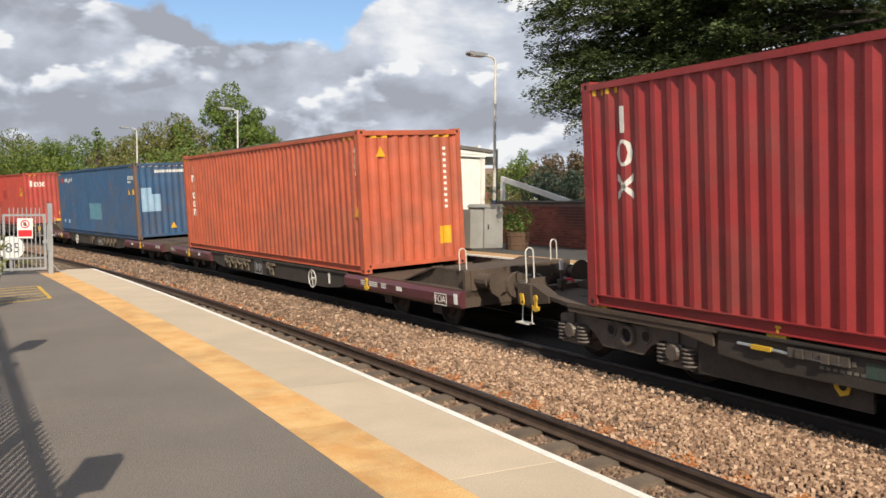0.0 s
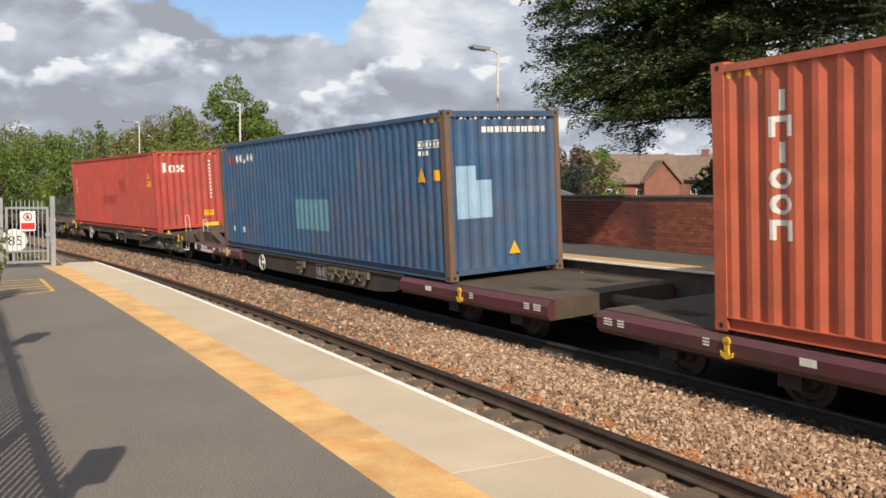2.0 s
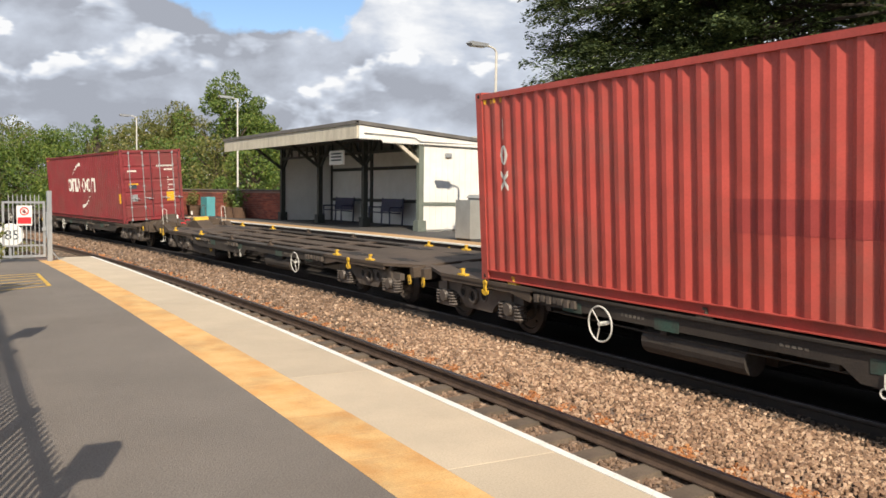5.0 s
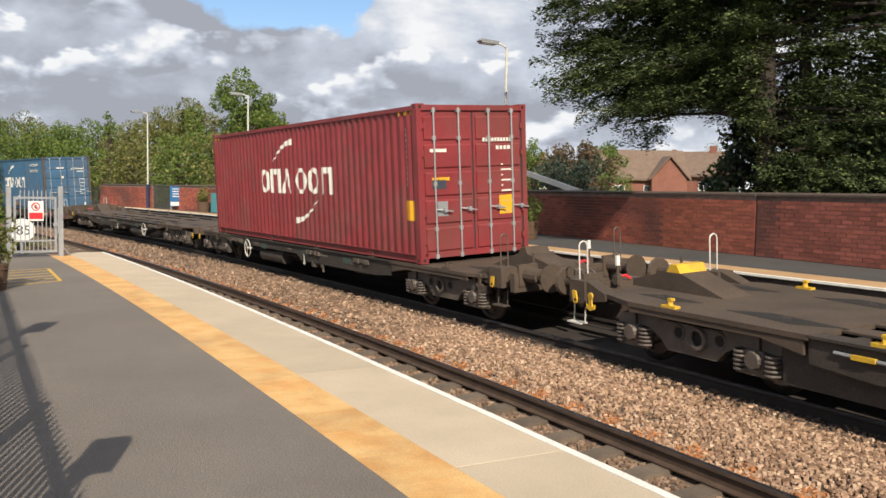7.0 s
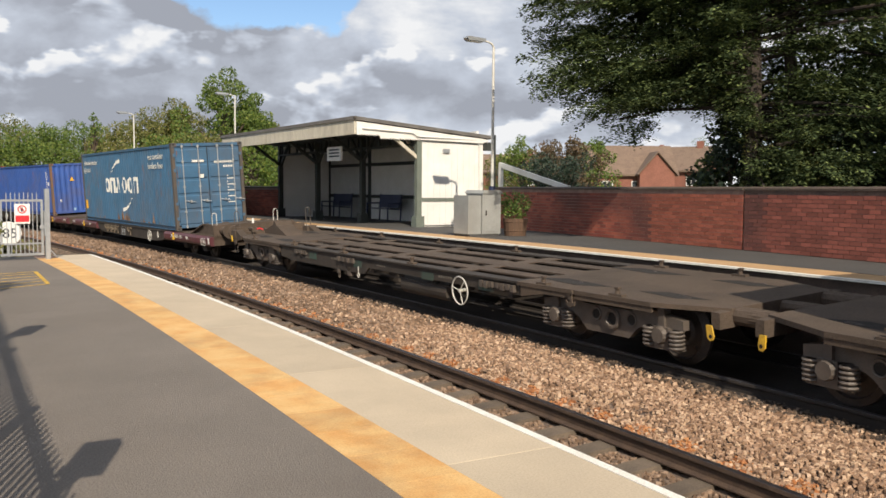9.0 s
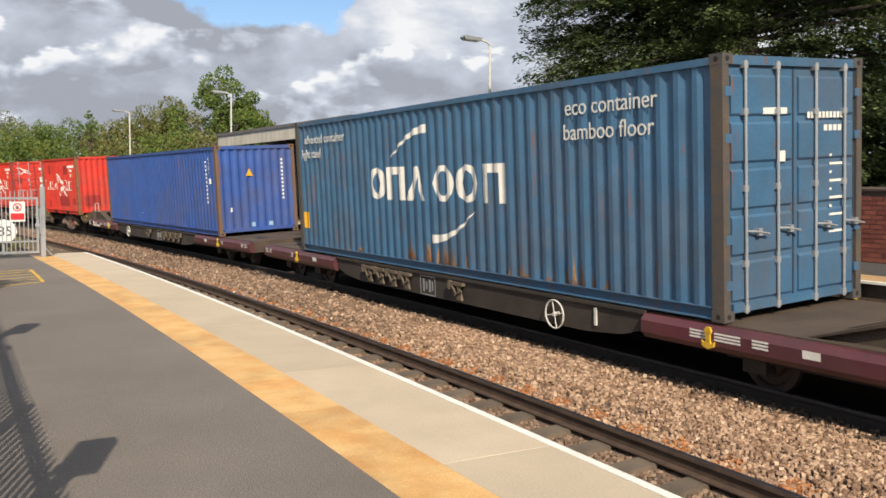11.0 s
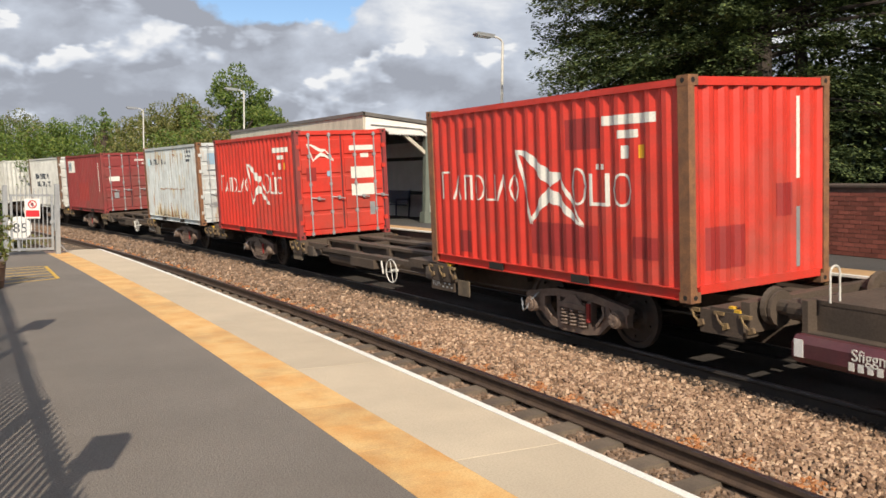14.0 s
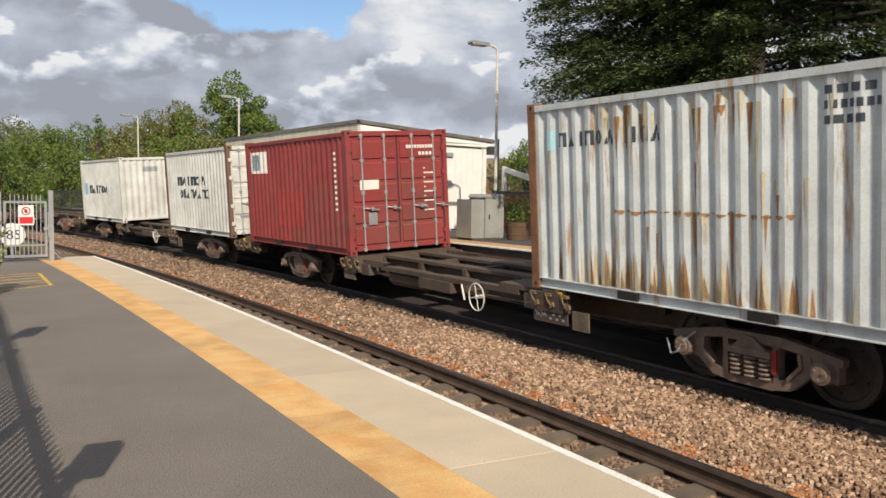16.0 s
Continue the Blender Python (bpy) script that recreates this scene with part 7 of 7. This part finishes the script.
def planter(m, w, h, kind):
    SEED[0] += 1
    t = thing("planter_tub", "wooden planter tub with green plants", "planter", "planter tubs", at=m)
    bm = bmesh.new()
    rod(bm, (0, 0, 0), (0, 0, h), w * 0.42, 16, w * 0.5)
    ring(bm, (0, 0, h * 0.3), "z", w * 0.445, 0.012, 18, 5)
    ring(bm, (0, 0, h * 0.8), "z", w * 0.485, 0.012, 18, 5)
    part("tub", bm, M["tub"], t)
    rng = np.random.RandomState(SEED[0])
    cs = [(rng.uniform(-0.3, 0.3) * w, rng.uniform(-0.3, 0.3) * w, h + rng.uniform(0.05, 0.3)) for _ in range(7)] + [(rng.uniform(-0.5, 0.5) * w, rng.uniform(-0.5, 0.5) * w, h + rng.uniform(0.3, 0.7)) for _ in range(5)]
    leaves("foliage", cs, [0.2 * rng.uniform(0.6, 1.2) for _ in cs], 800, 0.085, M[kind], t, SEED[0])


def far_fittings():
    shelter()
    bench(30.3, "dark blue metal bench against the shelter wall")
    bench(26.8, "dark blue metal bench against the shelter wall")
    lamp_post(11.15, 18.26, FAR_Z, 5.33, 18.3, "navy")
    lamp_post(9.35, 36.0, FAR_Z, 5.60, 36.0)
    lamp_post(6.70, 45.4, FAR_Z, 5.40, 45.4, "navy")
    cabinet_and_tubs()
    t = thing("painted_board_box", "turquoise painted timber box with climbing plant", "planter", at=here(38.6, 3.55, FAR_Z))
    part("panel", boxes((-0.62, 0.5, -0.75, 0.0, 0.0, 0.85)), M["teal"], t)
    leaves("foliage", [(0.1, -0.3, 1.0), (0.2, -0.3, 1.25), (0.25, -0.2, 1.5), (0.05, -0.3, 1.35)], [0.28, 0.3, 0.28, 0.25], 900, 0.11, M["plant"], t, 77)
    s = thing("station_notice_board", "blue notice board with white lines on posts", "sign", at=here(42.2, 2.35, FAR_Z))
    p = part("panel", boxes((-0.05, 0.80, -0.03, 0.0, 0.18, 1.12)), M["signblue"], s)
    part("white_foot", boxes((-0.03, 0.78, -0.036, -0.031, 0.20, 0.38)), M["signwhite"], p)
    part("notice_text", boxes(*[(0.06, 0.38, -0.036, -0.031, 0.62 + 0.12 * k, 0.66 + 0.12 * k) for k in range(4)]), M["signwhite"], p)
    bm = bmesh.new()
    ring(bm, (0.62, -0.034, 0.74), "y", 0.13, 0.018, 16, 4)
    part("round_emblem", bm, M["signwhite"], p)
    for x in (0.0, 0.75):
        bm = bmesh.new()
        rod(bm, (x, 0.02, 0), (x, 0.02, 1.15), 0.025, 6)
        part("post", bm, M["galv"], s)


far_fittings()


# ---------------- near platform: gate, fence and lights ----------------
def pale(bm, x, y, z0, z1, w=0.016):
    box(bm, x - w, x + w, y - 0.006, y + 0.006, z0, z1 - 0.05)
    prism(bm, [(x - w, z1 - 0.05), (x + w, z1 - 0.05), (x, z1)], "y", y - 0.006, y + 0.006)


def gate_and_fence():
    m = Matrix.Translation((0.0, 22.05, 0.0)) @ Matrix.Rotation(radians(8), 4, "Z")
    g = thing("platform_gate", "galvanised steel gate at the platform end with warning sign", "gate", at=m)
    for x, h in ((1.31, 1.66), (0.20, 1.62)):
        part("gate_post", boxes((x - 0.05, x + 0.05, -0.05, 0.05, 0.0, h)), M["galv"], g)
    bm = boxes((0.30, 1.22, -0.025, 0.025, 0.10, 0.155), (0.30, 1.22, -0.025, 0.025, 1.36, 1.41), (0.30, 0.35, -0.025, 0.025, 0.155, 1.36), (1.17, 1.22, -0.025, 0.025, 0.155, 1.36), (0.35, 1.17, -0.015, 0.015, 0.36, 0.40))
    part("gate_frame", bm, M["galv"], g)
    for k in range(8):
        bm = bmesh.new()
        pale(bm, 0.44 + k * 0.092, -0.03, 0.13, 1.58, 0.010)
        part("pale", bm, M["galv"], g)
    part("latch", boxes((1.14, 1.30, -0.05, -0.028, 0.72, 0.80), (1.235, 1.27, -0.07, 0.07, 0.55, 1.15)), M["galv"], g)
    sg = part("warning_sign", boxes((0.60, 0.93, -0.058, -0.048, 0.85, 1.31)), M["signwhite"], g, "white and red prohibition sign")
    part("red_panel", boxes((0.62, 0.91, -0.0625, -0.058, 0.89, 1.04)), M["signred"], sg)
    bm = bmesh.new()
    ring(bm, (0.765, -0.061, 1.18), "y", 0.085, 0.013, 20, 4)
    rod(bm, (0.71, -0.061, 1.235), (0.82, -0.061, 1.125), 0.010, 5)
    part("red_ring", bm, M["signred"], sg)
    part("pictogram", boxes((0.745, 0.785, -0.0605, -0.058, 1.13, 1.22), (0.725, 0.80, -0.0605, -0.058, 1.15, 1.18)), M["dkletter"], sg)
    bm = bmesh.new()
    tube(bm, [(1.36, 0, 0.22), (1.52, 0.02, 0.03)], 0.018, 6)
    part("stay", bm, M["galv"], g)
    f = thing("palisade_fence", "grey steel palisade fence along the back of the platform", "fence")
    X = -0.43
    turn = Matrix.Translation((X, 7.0, 0)) @ Matrix.Rotation(radians(1.6), 4, "Z") @ Matrix.Translation((-X, -7.0, 0))
    f.matrix_basis = turn
    for y in np.arange(-6.0, 21.5, 2.75):
        part("fence_post", boxes((X - 0.08, X - 0.02, y - 0.04, y + 0.04, 0.0, 1.72)), M["galv"], f)
    for z in (0.35, 1.42):
        part("fence_rail", boxes((X - 0.045, X - 0.0, -6.2, 21.8, z, z + 0.11)), M["galv"], f)
    bm = bmesh.new()
    box(bm, 0.0, 0.012, -0.03, 0.03, 0.06, 1.52)
    prism(bm, [(-0.03, 1.52), (0.03, 1.52), (0.0, 1.66)], "x", 0.0, 0.012)
    me = finish("pale", bm, M["galv"])
    y = -6.0
    while y < 21.7:
        part("pale", me, None, f, at=Matrix.Translation((X + 0.004, y, 0)))
        y += 0.135
    for y in (2.75, 8.25, 13.75):
        l = thing("fence_floodlight", "square floodlight on a bent post behind the fence", "floodlight", "floodlights along the fence", at=turn)
        bm = bmesh.new()
        tube(bm, [(X - 0.25, y - 0.1, 0), (X - 0.25, y - 0.1, 1.75), (X - 0.13, y - 0.02, 2.05), (X - 0.09, y, 2.15)], 0.055, 8)
        part("post", bm, M["galv"], l)
        part("lamp_head", boxes((X - 0.21, X + 0.02, y - 0.06, y + 0.06, 2.02, 2.50)), M["darkwood"], l)
    k = thing("speed_board", "white oval board with black number behind the gate", "sign", at=Matrix.Translation((0.54, 25.2, -0.72)))
    bm = bmesh.new()
    rod(bm, (0, 0.02, 1.20), (0, -0.01, 1.20), 0.31, 28)
    part("disc", bm, M["signwhite"], k)
    part("number", text_mesh("85", 0.36, M["dkletter"]), None, k, at=pose(0.03, -0.016, 1.19, 90, 0, 0))
    bm = bmesh.new()
    rod(bm, (0, 0.05, -0.7), (0, 0.05, 1.4), 0.03, 8)
    part("post", bm, M["galv"], k)
    planter(Matrix.Translation((-0.12, 15.4, 0)), 0.50, 0.42, "leafb")


gate_and_fence()


# ---------------- trees, bushes and houses ----------------
def limb(bm, p, q, r0, r1, bends=3, wob=0.12, rng=random):
    p, q = Vector(p), Vector(q)
    pts = [p.lerp(q, i / bends) + (Vector((rng.uniform(-1, 1), rng.uniform(-1, 1), rng.uniform(-1, 1))) * wob * (q - p).length if 0 < i < bends else Vector()) for i in range(bends + 1)]
    for i in range(bends):
        rod(bm, pts[i], pts[i + 1], r0 + (r1 - r0) * i / bends, 7, r0 + (r1 - r0) * (i + 1) / bends)
    return pts


def tree(x, y, z0, h, w, kind, label, n=5000, leaf=0.30, seed=1, name="tree", low=0.25, group="background trees"):
    rng = random.Random(seed)
    t = thing(name, label, "tree" if name != "bush" else "bush", group, at=Matrix.Translation((x, y, z0)))
    bm = bmesh.new()
    limb(bm, (0, 0, -0.3), (rng.uniform(-0.3, 0.3), rng.uniform(-0.3, 0.3), h * 0.75), h * 0.028 + 0.03, 0.03, 4, 0.03, rng)
    cs, rs = [], []
    for k in range(26):
        u = k / 25
        z = h * (low + (0.93 - low) * u)
        prof = math.sin(math.pi * min(1, 0.18 + 0.80 * u)) ** 0.7
        a = k * 2.4 + rng.uniform(-0.4, 0.4)
        d = w * 0.5 * prof * rng.uniform(0.05, 1.0)
        c = (d * math.cos(a), d * math.sin(a), z + rng.uniform(-0.05, 0.05) * h)
        limb(bm, (0, 0, max(0.1 * h, z - 0.28 * h)), c, h * 0.010 + 0.012, 0.012, 3, 0.08, rng)
        for _ in range(3):
            cs.append((c[0] + rng.uniform(-1, 1) * w * 0.12, c[1] + rng.uniform(-1, 1) * w * 0.12, c[2] + rng.uniform(-1, 1) * h * 0.07))
            rs.append(w * rng.uniform(0.06, 0.14))
    part("trunk", bm, M["bark"], t)
    leaves("crown", cs, rs, int(n * 1.7), leaf * 0.72, M[kind], t, seed, 0.85)["label"] = "leafy crown with gaps"
    return t


def cedar(x, y, z0):
    """The broad dark conifer behind the wall: several stems, tiers of drooping sprays, thinner underneath."""
    rng = np.random.RandomState(9)
    r2 = random.Random(4)
    t = thing("cypress_tree", "huge dark green conifer with several stems behind the wall", "tree", at=Matrix.Translation((x, y, z0)))
    bm = bmesh.new()
    stems = []
    for dx, dy, tx, ty, h, r in ((-0.26, 0.30, -0.35, 0.4, 9.0, 0.20), (0.15, -0.1, 0.2, -0.2, 9.0, 0.16), (-0.1, 0.5, -0.3, 0.8, 8, 0.10)):
        stems.append(limb(bm, (dx, dy, -0.4), (tx, ty, h), r, 0.06, 6, 0.012, r2))
    K = 0.78                              # its size
    U = Vector((0.653, -0.757, 0.0))      # across
    Wd = Vector((0.757, 0.653, 0.0))      # in depth
    bot = lambda u: float(np.interp(u, (-6.9, -6.5, -5.6, -4.9, -4.2, -3.5, -2.1, -1.3, -0.9, 0, 3, 9), (5.8, 4.9, 3.8, 3.2, 2.7, 3.3, 3.9, 3.6, 0.6, 0.1, 0.1, 0.3)))
    top = lambda u: float(np.interp(u, (-6.9, -6.4, -5.6, -4.6, -3.0, 0, 4, 9), (6.2, 6.9, 7.8, 9.5, 11.0, 12.0, 12.0, 11.0)))
    V, F = [], []
    BASE = -0.45
    for k in range(330):
        ut, dt = rng.uniform(-6.15, 5.6), rng.uniform(-1, 1)
        dt *= 3.0 * (1 - 0.3 * abs(ut) / 7)
        lo, hi = bot(ut), top(ut)
        zt = lo + (hi - lo) * rng.uniform(0, 1) ** 1.5
        span = math.hypot(ut - BASE, dt)
        zb = zt + rng.uniform(-0.2, 0.25) * min(span, 2.5) + (0.5 if zt < 4.5 and ut < -2 else 0.0)
        arch = rng.uniform(0.05, 0.16) * span
        out = (U * (ut - BASE) + Wd * dt).normalized()
        across = out.cross(Vector((0, 0, 1))).normalized()
        at = lambda f: (U * (BASE + (ut - BASE) * f) + Wd * (dt * f)) * K + Vector((0, 0, 0.27 + K * (zb + (zt - zb) * f + arch * 4 * f * (1 - f) * 0.6)))
        if zb > 0.8 and k % 2 == 0:
            pts = [at(f) for f in (0.0, 0.3, 0.6, 0.92)]
            for i in range(3):
                rod(bm, pts[i], pts[i + 1], 0.055 - 0.014 * i, 6, 0.041 - 0.014 * i)
        n = int(7 + 2.2 * span)
        for j in range(n):
            f = 1 - 0.80 * rng.uniform(0, 1) ** 1.3 * (1 if j else 0)
            c = at(f) + across * rng.normal(0, 0.22) * (1.25 - 0.8 * f) * min(span, 3) * 0.6 + Vector((0, 0, rng.normal(0, 0.15)))
            if (c.z - 0.27) / K < bot(U.dot(c) / K) - 0.1 or (c.x + x < 13.1 and c.z < 2.9):
                continue
            way = (out + across * rng.normal(0, 0.5) + Vector((0, 0, rng.uniform(-0.40, 0.30)))).normalized()
            side = way.cross(Vector((0, 0, 1))).normalized()
            size = rng.uniform(0.45, 0.95)
            for q in range(130):
                g = rng.uniform(-0.5, 0.8)
                sgn = rng.choice((-1, 1))
                p = c + way * (g * size) + side * (sgn * rng.uniform(0, 0.30) * size * (0.9 - g)) + Vector((0, 0, -0.16 * max(g, 0) ** 2 * size + rng.normal(0, 0.05)))
                d = (way * rng.uniform(0.6, 1.0) + side * sgn * rng.uniform(0.1, 0.8) + Vector((0, 0, rng.uniform(-0.4, 0.2)))).normalized()
                ln = rng.uniform(0.06, 0.13) * size
                m = d.cross(Vector((rng.uniform(-0.7, 0.7), rng.uniform(-0.7, 0.7), 1))).normalized() * ln * 0.30
                i = len(V)
                V += [tuple(p), tuple(p + d * ln * 0.45 + m), tuple(p + d * ln), tuple(p + d * ln * 0.45 - m)]
                F.append((i, i + 1, i + 2, i + 3))
    crown = raw("crown", V, F, M["cedar"], t)
    crown["label"] = "tiers of drooping dark sprays"
    limb(bm, U * -0.4 + Vector((0, 0, 2.95)), U * -2.4 + Vector((0, 0, 3.55)), 0.12, 0.06, 4, 0.03, r2)
    part("trunk", bm, M["darkbark"], t)


def bare_tree(x, y, z0):
    rng = random.Random(21)
    t = thing("bare_tree", "thin bare pale branches hanging beside the conifer", "tree", at=Matrix.Translation((x, y, z0)))
    bm = bmesh.new()
    limb(bm, (0.8, -0.9, -0.4), (0.5, -0.6, 6.4), 0.05, 0.02, 4, 0.02, rng)
    for k in range(9):
        a = limb(bm, (0.5, -0.6, 3.6 + 0.35 * k), (rng.uniform(-1.6, 0.2), rng.uniform(-0.2, 1.6), 3.6 + 0.4 * k + rng.uniform(-0.8, 0.8)), 0.016, 0.005, 4, 0.10, rng)
    part("branches", bm, mat("pale_bare_twig", (0.30, 0.26, 0.18), (0.20, 0.17, 0.12), 0.9), t)


def house(x, y, rz, w, d, eaves, ridge, label, gable=None):
    h = thing("house", label, "house", "houses beyond the wall", at=pose(x, y, 0, 0, 0, rz))
    bm = bmesh.new()
    box(bm, -w / 2, w / 2, -d / 2, d / 2, -1, eaves)
    prism(bm, [(-d / 2, eaves), (d / 2, eaves), (0, ridge)], "x", -w / 2 + 0.05, w / 2 - 0.05)
    wall = part("wall", bm, M["housebrick"], h)
    for sg in (-1, 1):
        bm = bmesh.new()
        prism(bm, [(sg * (d / 2 + 0.45), eaves - 0.25), (0, ridge + 0.1), (0, ridge + 0.28), (sg * (d / 2 + 0.45), eaves - 0.05)], "x", -w / 2 - 0.35, w / 2 + 0.35)
        part("roof", bm, M["housetile"], h)
    part("chimney", boxes((w * 0.3, w * 0.3 + 0.7, -0.35, 0.35, ridge - 0.8, ridge + 0.9)) if gable is None else boxes((w * 0.42, w * 0.42 + 0.4, 0.2, 0.6, ridge - 0.8, ridge + 0.4)), M["housebrick"], h)
    spots = [(-w * 0.32, eaves - 1.3), (w * 0.05, eaves - 1.3), (w * 0.34, eaves - 1.3)]
    for wx, wz in spots:
        win = part("window", boxes((wx - 0.62, wx + 0.62, -d / 2 - 0.06, -d / 2 + 0.05, wz - 0.55, wz + 0.55)), M["signwhite"], h)
        for k in (-1, 1):
            part("pane", boxes((wx + k * 0.29 - 0.24, wx + k * 0.29 + 0.24, -d / 2 - 0.075, -d / 2 - 0.062, wz - 0.46, wz + 0.46)), M["glass"], win)
    if gable is not None:
        gx, gw, gr = gable
        bm = bmesh.new()
        box(bm, gx - gw / 2, gx + gw / 2, -d / 2 - 1.2, -d / 2 + 0.2, -1, eaves)
        prism(bm, [(gx - gw / 2, eaves), (gx + gw / 2, eaves), (gx, gr)], "y", -d / 2 - 1.2, -0.5)
        part("gable", bm, M["housebrick"], h)
        for sg in (-1, 1):
            bm = bmesh.new()
            prism(bm, [(gx, gr + 0.05), (gx, gr + 0.22), (gx + sg * (gw / 2 + 0.3), eaves - 0.05), (gx + sg * (gw / 2 + 0.3), eaves - 0.22)], "y", -d / 2 - 1.5, -0.5)
            part("gable_roof", bm, M["housetile"], h)
    return h


cedar(14.25, 12.3, 0.45)
bare_tree(12.4, 7.6, 0.45)


def at_yaw(deg, dist):
    return math.sin(radians(deg)) * dist, math.cos(radians(deg)) * dist


def greenery():
    # the far wood beyond the curve
    for i, (yaw, dist, h, w, kind) in enumerate((
            (-7.5, 66, 6.6, 9, "leafa"), (-4.2, 70, 6.7, 9, "leafb"), (-1.2, 74, 7.0, 9, "leafa"), (1.4, 78, 6.9, 9.5, "leafb"), (3.4, 72, 6.3, 7.5, "leafa"), (5.6, 76, 6.6, 8.0, "leafa"), (7.6, 72, 6.4, 7.5, "leafb"),
            (9.6, 68, 6.9, 7.5, "leafb"), (11.4, 62, 7.1, 6.6, "leafb"), (13.9, 58, 9.0, 6.4, "leafa"), (15.5, 60, 7.8, 5.0, "leafa"), (16.8, 66, 6.6, 4.5, "leafb"), (-10.5, 62, 10, 9, "leafa"), (-14, 58, 10, 10, "leafb"))):
        x, y = at_yaw(yaw, dist)
        tree(x, y, 0.0, h, w, kind, "broad-leaved green tree in the wood beyond the line" if kind == "leafa" else "olive green tree in the wood beyond the line", 9000, 0.27, 30 + i, low=0.10)
    x, y = at_yaw(6.1, 64)
    tree(x, y, 0, 6.9, 1.5, "leafa", "slim dark conifer standing above the wood", 420, 0.3, 61, low=0.2)
    # bushes in front of the wood, behind the walls
    for i, (yaw, dist, h, w, kind) in enumerate(((4.0, 58, 4.2, 6, "leafa"), (7.5, 56, 4.2, 6, "leafb"), (10.4, 52, 4.6, 5.5, "leafa"), (13.2, 48, 4.4, 5.0, "leafb"), (15.6, 46, 4.3, 4.5, "leafa"), (0.6, 62, 4.2, 6, "leafa"), (-2.6, 60, 4.5, 6, "leafb"), (17.6, 52, 4.0, 5.0, "leafa"))):
        x, y = at_yaw(yaw, dist)
        tree(x, y, 0.2, h, w, kind, "dense green bush behind the platform wall", 2600, 0.26, 80 + i, "bush", 0.08, "bushes behind the walls")
    for i, (yaw, dist, h, w, kind, lab) in enumerate(((33.3, 50, 4.7, 4.0, "leafa", "dark green rounded tree behind the wall"), (35.3, 46, 4.2, 3.6, "leafc", "brownish half-bare autumn tree behind the wall"), (36.8, 44, 4.3, 3.0, "leafc", "brownish half-bare autumn tree behind the wall"),
                                                      (38.3, 62, 5.4, 3.6, "leafa", "green tree beside a house"), (31.9, 60, 4.2, 4, "leafb", "olive tree behind the wall"), (44.8, 120, 8.6, 7, "leafa", "green tree behind a house"))):
        x, y = at_yaw(yaw, dist)
        tree(x, y, 0.0, h, w, kind, lab, 2600, 0.24, 120 + i, low=0.15, group="")
    for i, (yaw, dist, h, w, kind) in enumerate(((34.6, 30, 2.6, 3.2, "leafd"), (36.4, 31, 2.7, 3.0, "leafd"), (45.6, 19.5, 2.3, 1.5, "cedar"), (46.6, 19.5, 3.0, 1.7, "leafd"), (48.2, 20, 3.9, 2.6, "cedar"), (50.0, 20.5, 4.2, 3.0, "leafd"), (51.5, 19, 2.8, 3.0, "leafb"), (53.0, 20.5, 4.6, 3.4, "cedar"), (55.0, 19, 3.2, 3.2, "leafd"), (58.5, 18, 4.0, 3.6, "cedar"))):
        x, y = at_yaw(yaw, dist)
        tree(x, y, 0.3, h, w, kind, "dark blue-green shrub behind the brick wall", 2600, 0.15, 150 + i, "bush", 0.06, "shrubs behind the wall")
    # more conifers beside the big one, along the wall
    for i, (x, y, h, w) in enumerate(((15.7, 2.4, 10, 7.5), (21.5, 7.0, 11, 8.5), (19.0, 12.0, 11, 7.0), (16.0, -4.0, 9, 6.0))):
        tree(x, y, 0.4, h, w, "cedar", "dark green conifer overhanging the brick wall", 16000, 0.24, 140 + i, "cypress_tree", 0.12, "")
    # undergrowth beyond the gate
    for i, (x, y, h, w, kind) in enumerate(((-0.35, 27.5, 2.6, 1.7, "leafa"), (0.5, 29.5, 1.3, 1.6, "leafb"), (-0.2, 24.6, 1.5, 1.0, "plant"))):
        tree(x, y, -0.9, h, w, kind, "leafy undergrowth beyond the platform gate", 1500, 0.13, 170 + i, "bush", 0.06, "undergrowth")


greenery()
xh, yh = at_yaw(40.2, 95)
house(xh, yh, -28, 8.6, 6.4, 3.5, 6.3, "red brick house with brown tiled roof", (2.2, 3.6, 5.6))
xh, yh = at_yaw(43.2, 108)
house(xh, yh, -60, 9.0, 7.0, 4.2, 6.8, "red brick house among trees")
xh, yh = at_yaw(32.0, 120)
house(xh, yh, -30, 12.0, 8.0, 4.2, 6.4, "far house with orange tiled roof")


# ---------------- what moves ----------------
def motions():
    for ob, s, h, drop, turned in TRAIN:
        walk(ob, [(t / 2, below(ride(s - gone(t / 2), h, turned), drop)) for t in range(33)])
        sets = [o for o in ob.children_recursive if o.name.startswith("wheelset")]
        for o in sets:
            r = o.matrix_basis.translation.z
            place = Matrix.Translation(o.matrix_basis.translation)
            sign = -1 if turned else 1
            # the wheels roll while the wagon is near; far off, out of sight, they stand
            times = [0.0] + [0.1 * k / 2 for k in range(1, 320) if -16 < s - gone(0.1 * k / 2) < 50] + [16.0]
            a, rows, last = 0.0, [], None
            for t in times:
                if last is not None and t - last < 0.06:
                    a += sign * (gone(t) - gone(last)) / r
                last = t
                rows.append((t, place @ Matrix.Rotation(a, 4, "Y")))
            walk(o, rows)


motions()
